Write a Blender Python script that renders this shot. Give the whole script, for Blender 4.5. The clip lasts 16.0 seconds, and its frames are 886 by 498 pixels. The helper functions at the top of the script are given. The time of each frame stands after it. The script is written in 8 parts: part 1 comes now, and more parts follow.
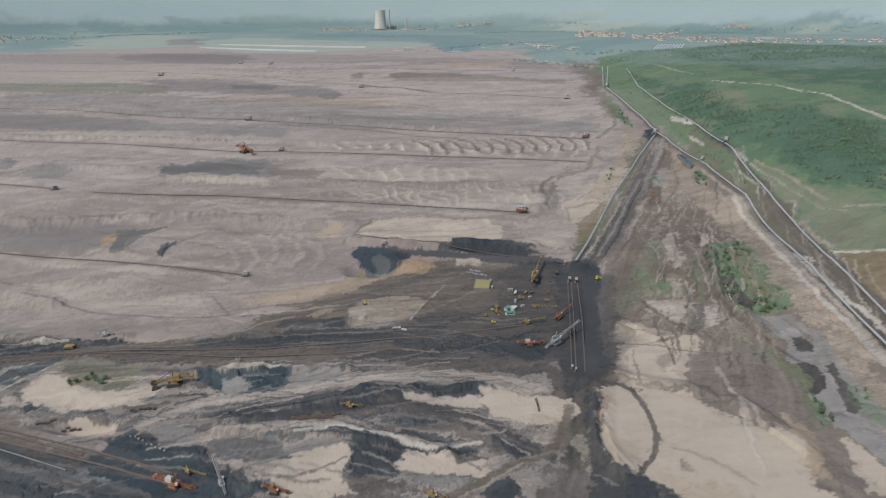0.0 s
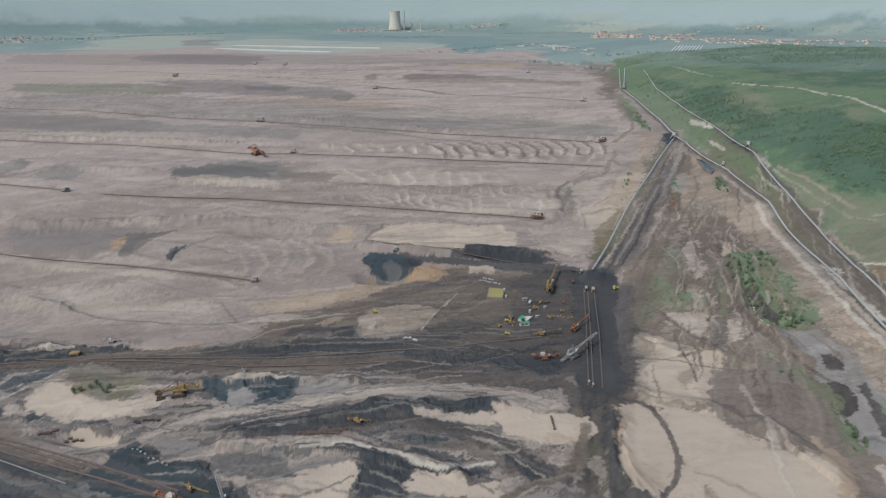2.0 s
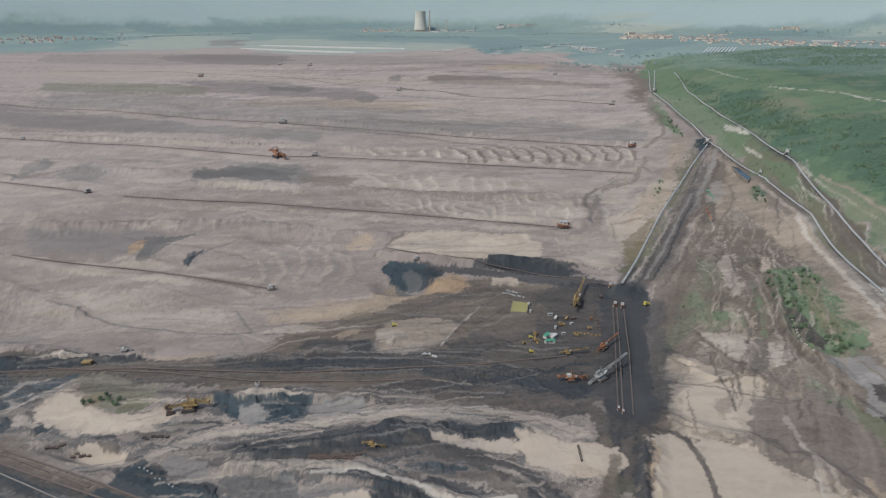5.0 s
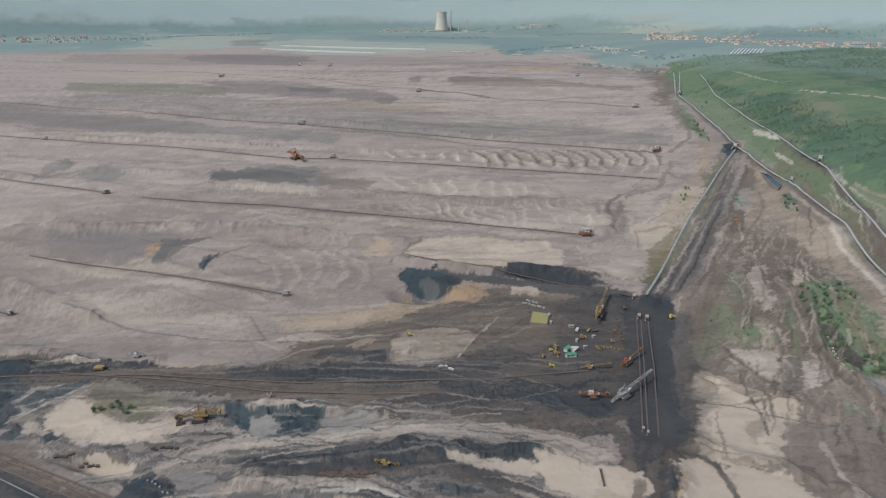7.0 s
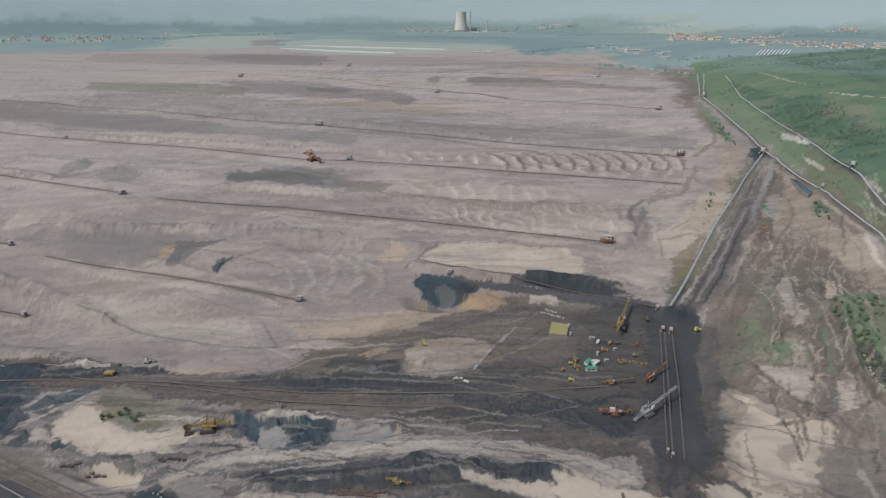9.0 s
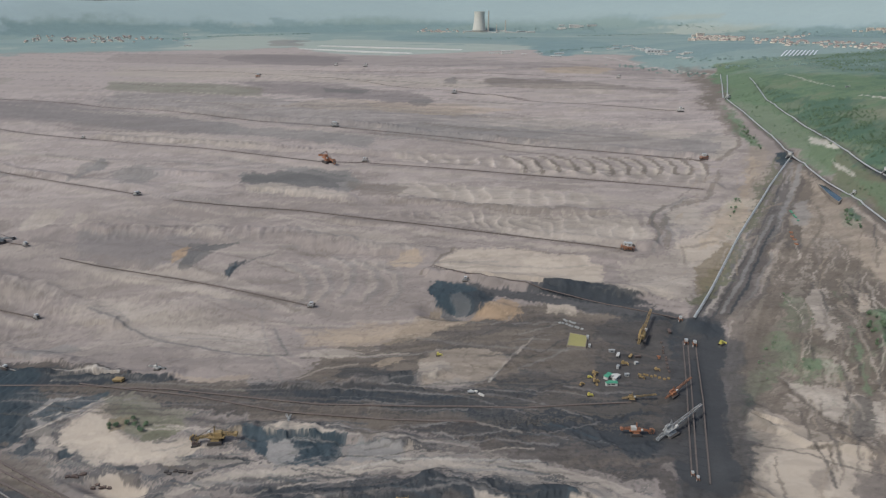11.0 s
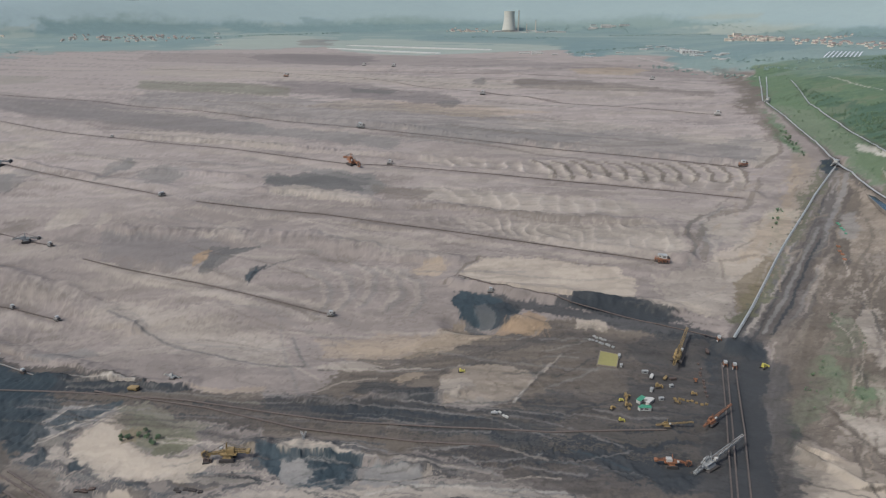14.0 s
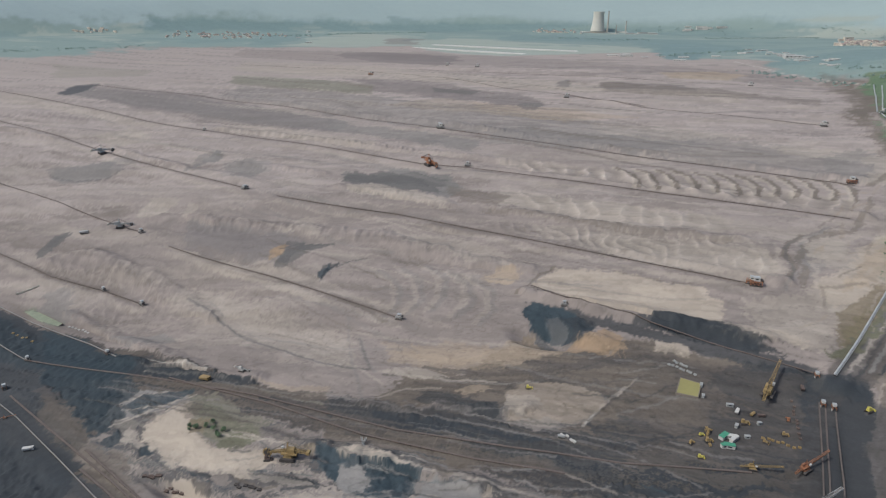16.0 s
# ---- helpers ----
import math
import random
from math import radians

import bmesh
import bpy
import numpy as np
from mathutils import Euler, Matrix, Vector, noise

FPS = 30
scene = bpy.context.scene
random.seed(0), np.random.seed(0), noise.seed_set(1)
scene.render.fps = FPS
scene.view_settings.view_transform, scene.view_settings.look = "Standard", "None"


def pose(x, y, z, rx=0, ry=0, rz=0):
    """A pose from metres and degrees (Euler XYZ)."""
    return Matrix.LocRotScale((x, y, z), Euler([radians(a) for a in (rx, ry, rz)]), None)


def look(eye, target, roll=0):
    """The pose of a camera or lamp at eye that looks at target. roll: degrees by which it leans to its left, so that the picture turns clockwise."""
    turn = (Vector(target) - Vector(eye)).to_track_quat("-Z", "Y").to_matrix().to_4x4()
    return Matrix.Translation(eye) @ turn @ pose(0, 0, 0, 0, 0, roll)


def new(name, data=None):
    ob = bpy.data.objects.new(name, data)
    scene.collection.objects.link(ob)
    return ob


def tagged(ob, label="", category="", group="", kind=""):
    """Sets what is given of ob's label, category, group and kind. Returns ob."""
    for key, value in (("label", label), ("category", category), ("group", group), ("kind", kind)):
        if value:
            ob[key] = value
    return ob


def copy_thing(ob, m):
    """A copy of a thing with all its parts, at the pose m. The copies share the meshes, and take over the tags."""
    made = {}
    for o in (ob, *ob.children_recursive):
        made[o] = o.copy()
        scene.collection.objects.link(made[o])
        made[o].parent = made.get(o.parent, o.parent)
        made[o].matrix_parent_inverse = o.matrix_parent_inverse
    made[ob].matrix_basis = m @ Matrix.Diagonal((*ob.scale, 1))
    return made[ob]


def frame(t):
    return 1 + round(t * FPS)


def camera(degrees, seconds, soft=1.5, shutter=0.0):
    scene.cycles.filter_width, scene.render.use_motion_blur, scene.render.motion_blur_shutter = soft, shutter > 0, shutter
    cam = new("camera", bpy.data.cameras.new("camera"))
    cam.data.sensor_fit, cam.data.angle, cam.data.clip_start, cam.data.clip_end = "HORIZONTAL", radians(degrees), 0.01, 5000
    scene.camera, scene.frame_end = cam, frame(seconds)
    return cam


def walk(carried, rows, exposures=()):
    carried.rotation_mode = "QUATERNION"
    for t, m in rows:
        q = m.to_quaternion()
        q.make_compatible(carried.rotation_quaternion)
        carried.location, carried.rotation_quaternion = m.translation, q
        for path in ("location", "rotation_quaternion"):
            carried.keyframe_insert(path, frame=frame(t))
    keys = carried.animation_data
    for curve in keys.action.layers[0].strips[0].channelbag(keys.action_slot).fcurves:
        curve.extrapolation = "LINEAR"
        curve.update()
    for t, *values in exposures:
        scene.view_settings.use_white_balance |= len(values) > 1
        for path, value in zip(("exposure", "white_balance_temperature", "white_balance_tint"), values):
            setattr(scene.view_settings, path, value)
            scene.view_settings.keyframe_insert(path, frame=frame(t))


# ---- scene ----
cam = camera(72.2, 16.0, soft=1.2)
PATH = [
    (0, (-0.993, -1.289, 308.033), (-0.879, 0.562, 307.284), 0.0),
    (0.5, (-0.748, 3.922, 308.081), (-0.643, 5.773, 307.331), 0.0),
    (1, (-0.445, 9.104, 308.138), (-0.351, 10.957, 307.39), -0.0),
    (1.5, (-0.062, 14.257, 308.208), (0.022, 16.11, 307.46), -0.0),
    (2, (0.337, 19.407, 308.286), (0.409, 21.261, 307.539), 0.0),
    (2.5, (0.677, 24.567, 308.376), (0.737, 26.422, 307.629), -0.0),
    (3, (0.963, 29.7, 308.465), (1.011, 31.555, 307.719), -0.0),
    (3.5, (1.205, 34.814, 308.56), (1.241, 36.669, 307.813), 0.0),
    (4, (1.368, 39.939, 308.683), (1.392, 41.794, 307.936), -0.0),
    (6.5, (1.61, 65.597, 309.985), (1.564, 67.452, 309.239), -0.0),
    (7, (1.581, 70.713, 310.082), (1.519, 72.567, 309.336), -0.0),
    (7.5, (1.499, 75.831, 310.156), (1.423, 77.685, 309.409), -0.0),
    (8, (1.403, 80.944, 310.226), (1.313, 82.797, 309.479), -0.0),
    (8.5, (1.299, 86.017, 310.291), (1.196, 87.869, 309.544), -0.0),
    (9, (1.172, 91.027, 310.351), (1.054, 92.879, 309.604), -0.0),
    (11.5, (0.568, 115.454, 310.825), (0.383, 117.3, 310.078), -0.1),
    (12, (0.437, 120.267, 310.853), (0.237, 122.111, 310.106), -0.1),
    (12.5, (0.207, 125.098, 310.871), (-0.006, 126.941, 310.124), -0.1),
    (13, (-0.129, 129.964, 310.893), (-0.356, 131.805, 310.145), -0.1),
    (13.5, (-0.547, 134.889, 310.923), (-0.788, 136.728, 310.176), -0.1),
    (14, (-1.047, 139.846, 310.962), (-1.302, 141.683, 310.214), -0.1),
    (14.5, (-1.594, 144.853, 311.014), (-1.863, 146.689, 310.266), -0.0),
    (15, (-2.207, 149.906, 311.08), (-2.506, 151.737, 310.333), 0.0),
    (15.5, (-2.883, 154.987, 311.124), (-3.27, 156.801, 310.377), 0.1),
    (16, (-3.532, 160.081, 311.144), (-4.025, 161.869, 310.395), 0.2),
]
walk(cam, [(t, look(eye, target, roll)) for t, eye, target, roll in PATH])

# ---- light: a high sun behind thin cloud ----
SUN_UP, SUN_TURN = 52, 235
world = bpy.data.worlds.new("sky")
scene.world = world
world.use_nodes = True
wn = world.node_tree.nodes
sky = wn.new("ShaderNodeTexSky")
sky.sky_type, sky.sun_disc = "NISHITA", False
sky.sun_elevation, sky.sun_rotation = radians(SUN_UP), radians(SUN_TURN)
sky.air_density, sky.dust_density, sky.ozone_density = 1.0, 3.0, 1.0
world.node_tree.links.new(sky.outputs[0], wn["Background"].inputs[0])
wn["Background"].inputs[1].default_value = 0.13
sun = new("sun", bpy.data.lights.new("sun", "SUN"))
sun.data.energy, sun.data.angle, sun.data.color = 2.2, radians(9), (1.0, 0.985, 0.93)
sun.matrix_world = pose(0, 0, 900, 90 - SUN_UP, 0, 180 - SUN_TURN)
scene.view_settings.exposure = 0.0


# ---- materials ----
def lin(r, g, b):
    return tuple(((c / 255 + 0.055) / 1.055) ** 2.4 if c > 10 else c / 255 / 12.92 for c in (r, g, b))


def material(name, rgb, rough=0.8, metal=0.0, vary=0.25, scale=0.6, bump=0.0, streak=None):
    """Painted or raw surface: rgb in 0..255, mottled at two scales, with a fine relief."""
    m = bpy.data.materials.new(name)
    m.use_nodes = True
    n, link = m.node_tree.nodes, m.node_tree.links
    p = n["Principled BSDF"]
    p.inputs["Roughness"].default_value, p.inputs["Metallic"].default_value = rough, metal
    co = n.new("ShaderNodeNewGeometry")
    big, small = n.new("ShaderNodeTexNoise"), n.new("ShaderNodeTexNoise")
    for node, s in ((big, scale * 0.25), (small, scale * 2.5)):
        node.inputs["Scale"].default_value, node.inputs["Detail"].default_value = s, 4
        link.new(co.outputs["Position"], node.inputs["Vector"])
    add = n.new("ShaderNodeMath")
    add.operation = "ADD"
    link.new(big.outputs["Fac"], add.inputs[0])
    link.new(small.outputs["Fac"], add.inputs[1])
    to = n.new("ShaderNodeMapRange")
    to.inputs["From Min"].default_value, to.inputs["From Max"].default_value = 0.6, 1.4
    to.inputs["To Min"].default_value, to.inputs["To Max"].default_value = 1 - vary, 1 + vary
    link.new(add.outputs[0], to.inputs["Value"])
    mul = n.new("ShaderNodeVectorMath")
    mul.operation = "SCALE"
    mul.inputs[0].default_value = lin(*rgb)
    link.new(to.outputs[0], mul.inputs["Scale"])
    link.new(mul.outputs[0], p.inputs["Base Color"])
    if bump:
        b = n.new("ShaderNodeBump")
        b.inputs["Distance"].default_value = bump
        link.new(small.outputs["Fac"], b.inputs["Height"])
        link.new(b.outputs[0], p.inputs["Normal"])
    return m


def earth_material():
    """Soil whose colour comes from the kinds of ground laid on the mesh, with clods, dust and tracks at three scales."""
    m = bpy.data.materials.new("earth")
    m.use_nodes = True
    n, link = m.node_tree.nodes, m.node_tree.links
    p = n["Principled BSDF"]
    p.inputs["Roughness"].default_value = 0.93
    p.inputs["Specular IOR Level"].default_value = 0.2
    kind = n.new("ShaderNodeAttribute")
    kind.attribute_name = "soil"
    co = n.new("ShaderNodeNewGeometry")
    fields = []
    for stretch, s, detail in (((0.4, 1, 1), 0.012, 6), ((0.55, 1, 1), 0.06, 6), ((1, 1, 1), 0.35, 5)):
        mp = n.new("ShaderNodeMapping")
        mp.inputs["Scale"].default_value = stretch
        link.new(co.outputs["Position"], mp.inputs["Vector"])
        t = n.new("ShaderNodeTexNoise")
        t.inputs["Scale"].default_value, t.inputs["Detail"].default_value, t.inputs["Roughness"].default_value = s, detail, 0.6
        t.inputs["Distortion"].default_value = 1.2
        link.new(mp.outputs[0], t.inputs["Vector"])
        fields.append(t)
    total = None
    for t, swing in zip(fields, (0.05, 0.06, 0.07)):
        to = n.new("ShaderNodeMapRange")
        to.inputs["From Min"].default_value, to.inputs["From Max"].default_value = 0.3, 0.7
        to.inputs["To Min"].default_value, to.inputs["To Max"].default_value = -swing, swing
        link.new(t.outputs["Fac"], to.inputs["Value"])
        if total is None:
            total = to.outputs[0]
        else:
            more = n.new("ShaderNodeMath")
            more.operation = "ADD"
            link.new(total, more.inputs[0])
            link.new(to.outputs[0], more.inputs[1])
            total = more.outputs[0]
    soften = n.new("ShaderNodeMath")
    soften.operation = "MULTIPLY_ADD"
    link.new(total, soften.inputs[0])
    link.new(kind.outputs["Alpha"], soften.inputs[1])
    soften.inputs[2].default_value = 1.0
    total = soften.outputs[0]
    tint = n.new("ShaderNodeVectorMath")
    tint.operation = "SCALE"
    link.new(kind.outputs["Color"], tint.inputs[0])
    link.new(total, tint.inputs["Scale"])
    link.new(tint.outputs[0], p.inputs["Base Color"])
    b = n.new("ShaderNodeBump")
    b.inputs["Distance"].default_value = 0.6
    relief = n.new("ShaderNodeMath")
    relief.operation = "MULTIPLY"
    relief.inputs[1].default_value = 0.25
    link.new(kind.outputs["Alpha"], relief.inputs[0])
    link.new(relief.outputs[0], b.inputs["Strength"])
    link.new(fields[1].outputs["Fac"], b.inputs["Height"])
    b2 = n.new("ShaderNodeBump")
    b2.inputs["Distance"].default_value, b2.inputs["Strength"].default_value = 0.22, 0.25
    link.new(fields[2].outputs["Fac"], b2.inputs["Height"])
    link.new(b.outputs[0], b2.inputs["Normal"])
    link.new(b2.outputs[0], p.inputs["Normal"])
    return m


EARTH = earth_material()

# ---- the lie of the land ----
def lattice(ix, iy, seed):
    h = (ix.astype(np.int64) * 374761393 + iy.astype(np.int64) * 668265263 + seed * 974634777) & 0x7FFFFFFF
    h = ((h ^ (h >> 13)) * 1274126177) & 0x7FFFFFFF
    return ((h ^ (h >> 16)) & 0xFFFF) / 65535.0


def grain(x, y, seed=0):
    ix, iy = np.floor(x), np.floor(y)
    fx, fy = x - ix, y - iy
    fx, fy = fx * fx * (3 - 2 * fx), fy * fy * (3 - 2 * fy)
    a, b = lattice(ix, iy, seed), lattice(ix + 1, iy, seed)
    c, d = lattice(ix, iy + 1, seed), lattice(ix + 1, iy + 1, seed)
    return (a + (b - a) * fx) * (1 - fy) + (c + (d - c) * fx) * fy


def fbm(x, y, octaves=4, seed=0):
    """Fractal noise, about -1 to 1."""
    total, weight = 0.0, 0.0
    for k in range(octaves):
        total = total + (grain(x * 2 ** k + 17.3 * k, y * 2 ** k - 9.1 * k, seed + k) - 0.5) * 0.55 ** k
        weight += 0.55 ** k
    return total * 2.6 / weight


def ease(a, lo, hi):
    s = np.clip((a - lo) / (hi - lo), 0, 1)
    return s * s * (3 - 2 * s)


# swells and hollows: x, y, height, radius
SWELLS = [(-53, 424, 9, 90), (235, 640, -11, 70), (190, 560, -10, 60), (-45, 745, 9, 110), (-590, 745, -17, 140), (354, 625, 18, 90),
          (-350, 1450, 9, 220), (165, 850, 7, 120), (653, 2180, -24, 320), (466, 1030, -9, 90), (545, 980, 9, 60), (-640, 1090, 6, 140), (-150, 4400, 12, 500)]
# cut faces and heaps: x, y, height, half-length along x, half-length along y, turn in degrees
HEAPS = [(-47, 716, -13, 34, 17, -10), (-6, 716, 6, 26, 9, 0), (60, 440, 5, 30, 14, 0), (20, 775, 7, 70, 18, -8), (-300, 455, -9, 40, 10, 0), (-120, 360, 7, 45, 16, 20)]


def height(x, y, fine=True):
    r = np.hypot(x, y)
    e = 1 - np.exp(-np.maximum(y / 1000 - 0.7, 0))
    near = np.exp(-np.clip(y, -500, 1e5) / 2000)
    side = np.clip(x / 1000, -1.2, 1.2)
    rim = 1 / (1 + np.exp(-np.clip((x / 1000 - 0.5 - 0.12 * (np.clip(y, 0, 4000) / 1000 - 0.6)) / 0.05, -40, 40)))
    z = -14.5 + 140.9 * e + 94.5 * side * near + 103.1 * rim * near
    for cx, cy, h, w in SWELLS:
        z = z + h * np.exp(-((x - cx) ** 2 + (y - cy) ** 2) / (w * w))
    # worked ground
    pit = (1 - rim) * (1 - ease(r, 2300, 2900))
    z = z + pit * 4.5 * fbm(x / 190 + 0.1 * y / 190, y / 62, 4, 3) * ease(r, 250, 700)
    # the far land climbs to hills, brought close to fit the camera's view
    bearing = np.arctan2(x, y)
    z = z * (1 - ease(r, 3000, 4300)) + 138 * ease(r, 3000, 4300)
    ridge = 346 + 7 * fbm(bearing * 5 + 3, bearing * 0 + 1, 4, 11)
    z = z + ease(r, 4380, 4900) * (ridge - 138) + ease(r, 3300, 4500) * 9 * fbm(x / 500, y / 260, 3, 12)
    if fine:
        for cx, cy, h, a, b, turn in HEAPS:
            c, s = math.cos(math.radians(turn)), math.sin(math.radians(turn))
            u, v = ((x - cx) * c + (y - cy) * s) / a, ((y - cy) * c - (x - cx) * s) / b
            z = z + h * np.exp(-(u * u + v * v) ** 2)
    return z


# ---- kinds of ground ----
# the distant hill, clay, green, field and wood colours have haze painted in
KINDS = {
    "base": (131, 123, 118), "hazed_hill": (144, 160, 161), "hazed_clay": (156, 147, 142), "hazed_green": (122, 139, 135), "hazed_field": (143, 152, 144), "hazed_wood": (110, 130, 130),
    "grass": (93, 112, 88), "wood": (71, 94, 79), "pale_grass": (112, 116, 98), "olive": (113, 103, 85), "soilbrown": (98, 91, 83),
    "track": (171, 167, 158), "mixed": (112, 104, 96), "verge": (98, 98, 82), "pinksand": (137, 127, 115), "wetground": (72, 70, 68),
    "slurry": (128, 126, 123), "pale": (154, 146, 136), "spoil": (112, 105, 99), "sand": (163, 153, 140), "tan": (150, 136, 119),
    "orange": (140, 121, 100), "purple": (115, 109, 107), "greysoil": (119, 116, 113), "darksoil": (92, 91, 90), "olivesoil": (114, 111, 100),
    "coalbrown": (82, 78, 75), "coal": (54, 59, 63), "tealrock": (58, 69, 75), "tealcoal": (50, 61, 67), "mixed2": (119, 113, 108), "wetgreen": (115, 118, 105),
}
LAYERS = []


def soil(kind, soft, rough, amount, *outline):
    """A patch of one kind of ground inside an outline, its border frayed by rough and blurred by soft metres."""
    LAYERS.append((kind, soft, rough, amount, outline, 0))


def streak(kind, width, rough, amount, *line):
    """A band of one kind of ground's colour along a line."""
    LAYERS.append((kind, max(width * 0.35, 1.0), rough, amount, line, width))


def edge_distance(px, py, pts, closed):
    best, inside = np.full(px.shape, 1e9), np.zeros(px.shape, bool)
    n = len(pts)
    for i in range(n if closed else n - 1):
        (ax, ay), (bx, by) = pts[i], pts[(i + 1) % n]
        dx, dy = bx - ax, by - ay
        s = np.clip(((px - ax) * dx + (py - ay) * dy) / max(dx * dx + dy * dy, 1e-6), 0, 1)
        best = np.minimum(best, (px - ax - s * dx) ** 2 + (py - ay - s * dy) ** 2)
        if closed and ay != by:
            inside ^= ((ay > py) != (by > py)) & (px < (bx - ax) * (py - ay) / (by - ay) + ax)
    return np.sqrt(best), inside


FURROWS = []


BANKS, FLATS = [], []


def bank(tall, wide, *line):
    """A fluted bank of earth along a line, steep towards its right-hand side."""
    BANKS.append((tall, wide, line))


def level(wide, *line):
    """Ground graded even along a line, for belts and machines."""
    FLATS.append((wide, line))


def mottle(high, low, turn, long, wide, share, tall, amount, seed, *outline):
    """Broken ground inside an outline: torn bands of two further kinds, drawn out along turn degrees, standing tall metres apart."""
    LAYERS.append(((high, low, turn, long, wide, share, tall, seed), 12, 10, amount, outline, 0))


def furrows(pitch, bow, tall, *outline):
    """Rows of tipped spoil, crescents side by side, inside an outline."""
    FURROWS.append((pitch, bow, tall, outline))

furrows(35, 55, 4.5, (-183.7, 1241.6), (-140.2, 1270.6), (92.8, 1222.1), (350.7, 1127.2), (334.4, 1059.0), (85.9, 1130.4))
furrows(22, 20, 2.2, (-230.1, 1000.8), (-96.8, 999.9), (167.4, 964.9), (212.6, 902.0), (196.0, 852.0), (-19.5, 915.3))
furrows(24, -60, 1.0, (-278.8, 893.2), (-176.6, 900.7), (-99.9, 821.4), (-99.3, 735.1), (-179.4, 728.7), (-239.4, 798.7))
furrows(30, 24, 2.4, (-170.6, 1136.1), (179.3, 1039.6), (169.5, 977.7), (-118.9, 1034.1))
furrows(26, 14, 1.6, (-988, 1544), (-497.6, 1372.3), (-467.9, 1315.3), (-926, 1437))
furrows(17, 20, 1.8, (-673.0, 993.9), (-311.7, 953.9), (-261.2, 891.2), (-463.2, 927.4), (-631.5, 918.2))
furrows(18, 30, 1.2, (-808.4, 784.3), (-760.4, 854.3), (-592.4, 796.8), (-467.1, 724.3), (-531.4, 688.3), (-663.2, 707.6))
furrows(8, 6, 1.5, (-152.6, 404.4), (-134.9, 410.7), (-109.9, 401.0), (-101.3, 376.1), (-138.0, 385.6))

# the worked ground at large; haze is painted on as paler clay with distance
soil("hazed_clay", 60, 40, 0.75, (-3173, 2407), (-1831, 3011), (-911, 3345), (232, 3070), (675, 2262), (538, 1604), (429, 1220), (230, 1355), (-301, 1528), (-1167, 1854), (-2565, 1896))
soil("hazed_clay", 60, 40, 0.4, (-2565, 1896), (-1167, 1854), (-301, 1528), (230, 1355), (429, 1220), (307, 923), (-20, 1023), (-430, 1095), (-1802, 1273))
soil("hazed_clay", 60, 40, 0.45, (-3437, 1263), (-2334, 2073), (-1700, 1960), (-711, 1369), (-435, 1062), (-1004, 908), (-1969, 700))
mottle("pale", "purple", 2, 300, 22, 0.3, 1.4, 0.4, 301, (-3173, 2407), (-1831, 3011), (-885, 3245), (222, 2941), (657, 2232), (429, 1220), (359, 1063), (-257, 1268), (-2115, 1530))
mottle("pale", "soilbrown", -3, 150, 22, 0.3, 1.3, 0.3, 311, (-2115, 1530), (-257, 1268), (359, 1063), (261, 793), (132, 743), (-103, 857), (-322, 765), (-194, 635), (-477, 644), (-1084, 682))
mottle("pale", "soilbrown", 8, 150, 22, 0.3, 1.3, 0.3, 316, (-3170, 1150), (-1715, 1533), (-1011, 1368), (-466, 960), (-297, 693), (-455, 646), (-803, 731), (-1664, 593))
# the land beyond the mine, its colours paled by painted haze
soil("hazed_green", 40, 60, 1, (-3198, 2428), (-2377, 2790), (-1822, 2994), (-1394, 3154), (-969, 3348), (124, 3103), (446, 2698), (675, 2262), (732, 2352), (2331, 2968), (3763, 2473), (4486, 3006), (4203, 3391), (3806, 3831), (3252, 4311), (2498, 4788), (1530, 5179), (405, 5385), (-744, 5348), (-1775, 5100), (-2608, 4728), (-3240, 4320), (-3706, 3928), (-4047, 3575), (-4300, 3266))
soil("hazed_green", 60, 60, 1, (-4059, 917), (-3515, 1548), (-2579, 2291), (-2345, 2545), (-2280, 2801), (-3401, 4194), (-4023, 3602), (-4459, 3046), (-4756, 2557), (-4959, 2138), (-5096, 1786), (-5190, 1490), (-5256, 1240))
soil("hazed_field", 20, 25, 1, (-1732, 3103), (-1691, 3581), (-1504, 3876), (-969, 3348), (-1394, 3154))
soil("hazed_field", 15, 20, 1, (-1142, 3448), (-935, 3682), (81, 3604), (124, 3103), (-495, 2901), (-903, 3110))
soil("hazed_field", 15, 20, 1, (1029, 4372), (1402, 4319), (1684, 4241), (1378, 4232))
soil("hazed_field", 15, 20, 1, (741, 4403), (1038, 4419), (1339, 4370), (1536, 4252), (1016, 4154))
soil("hazed_wood", 15, 20, 1, (1718, 4120), (1910, 4143), (2097, 4061), (2243, 3906), (2251, 3786), (1564, 3584))
soil("hazed_wood", 20, 40, 1, (-2957, 3539), (-2105, 4084), (-1108, 4409), (-290, 4576), (-211, 4533), (-1152, 4271), (-2088, 3892), (-2900, 3448))
soil("hazed_wood", 20, 40, 1, (592, 4631), (1504, 4413), (2441, 3961), (3136, 3489), (3096, 3429), (2131, 4058), (1125, 4461))
soil("hazed_wood", 15, 20, 1, (127, 3167), (239, 3579), (396, 3302), (305, 2740), (185, 2774))
soil("hazed_field", 15, 20, 1, (-1768, 3155), (-1700, 3545), (-1313, 3818), (-1143, 3524), (-1529, 3198))
soil("hazed_hill", 60, 60, 0.85, (-3824, 2665), (-3128, 3433), (-2373, 3987), (-830, 4547), (746, 4576), (2694, 3791), (3882, 2586), (4486, 3006), (4203, 3391), (3806, 3831), (3252, 4311), (2498, 4788), (1530, 5179), (405, 5385), (-744, 5348), (-1775, 5100), (-2608, 4728), (-3240, 4320), (-3706, 3928), (-4047, 3575), (-4300, 3266))
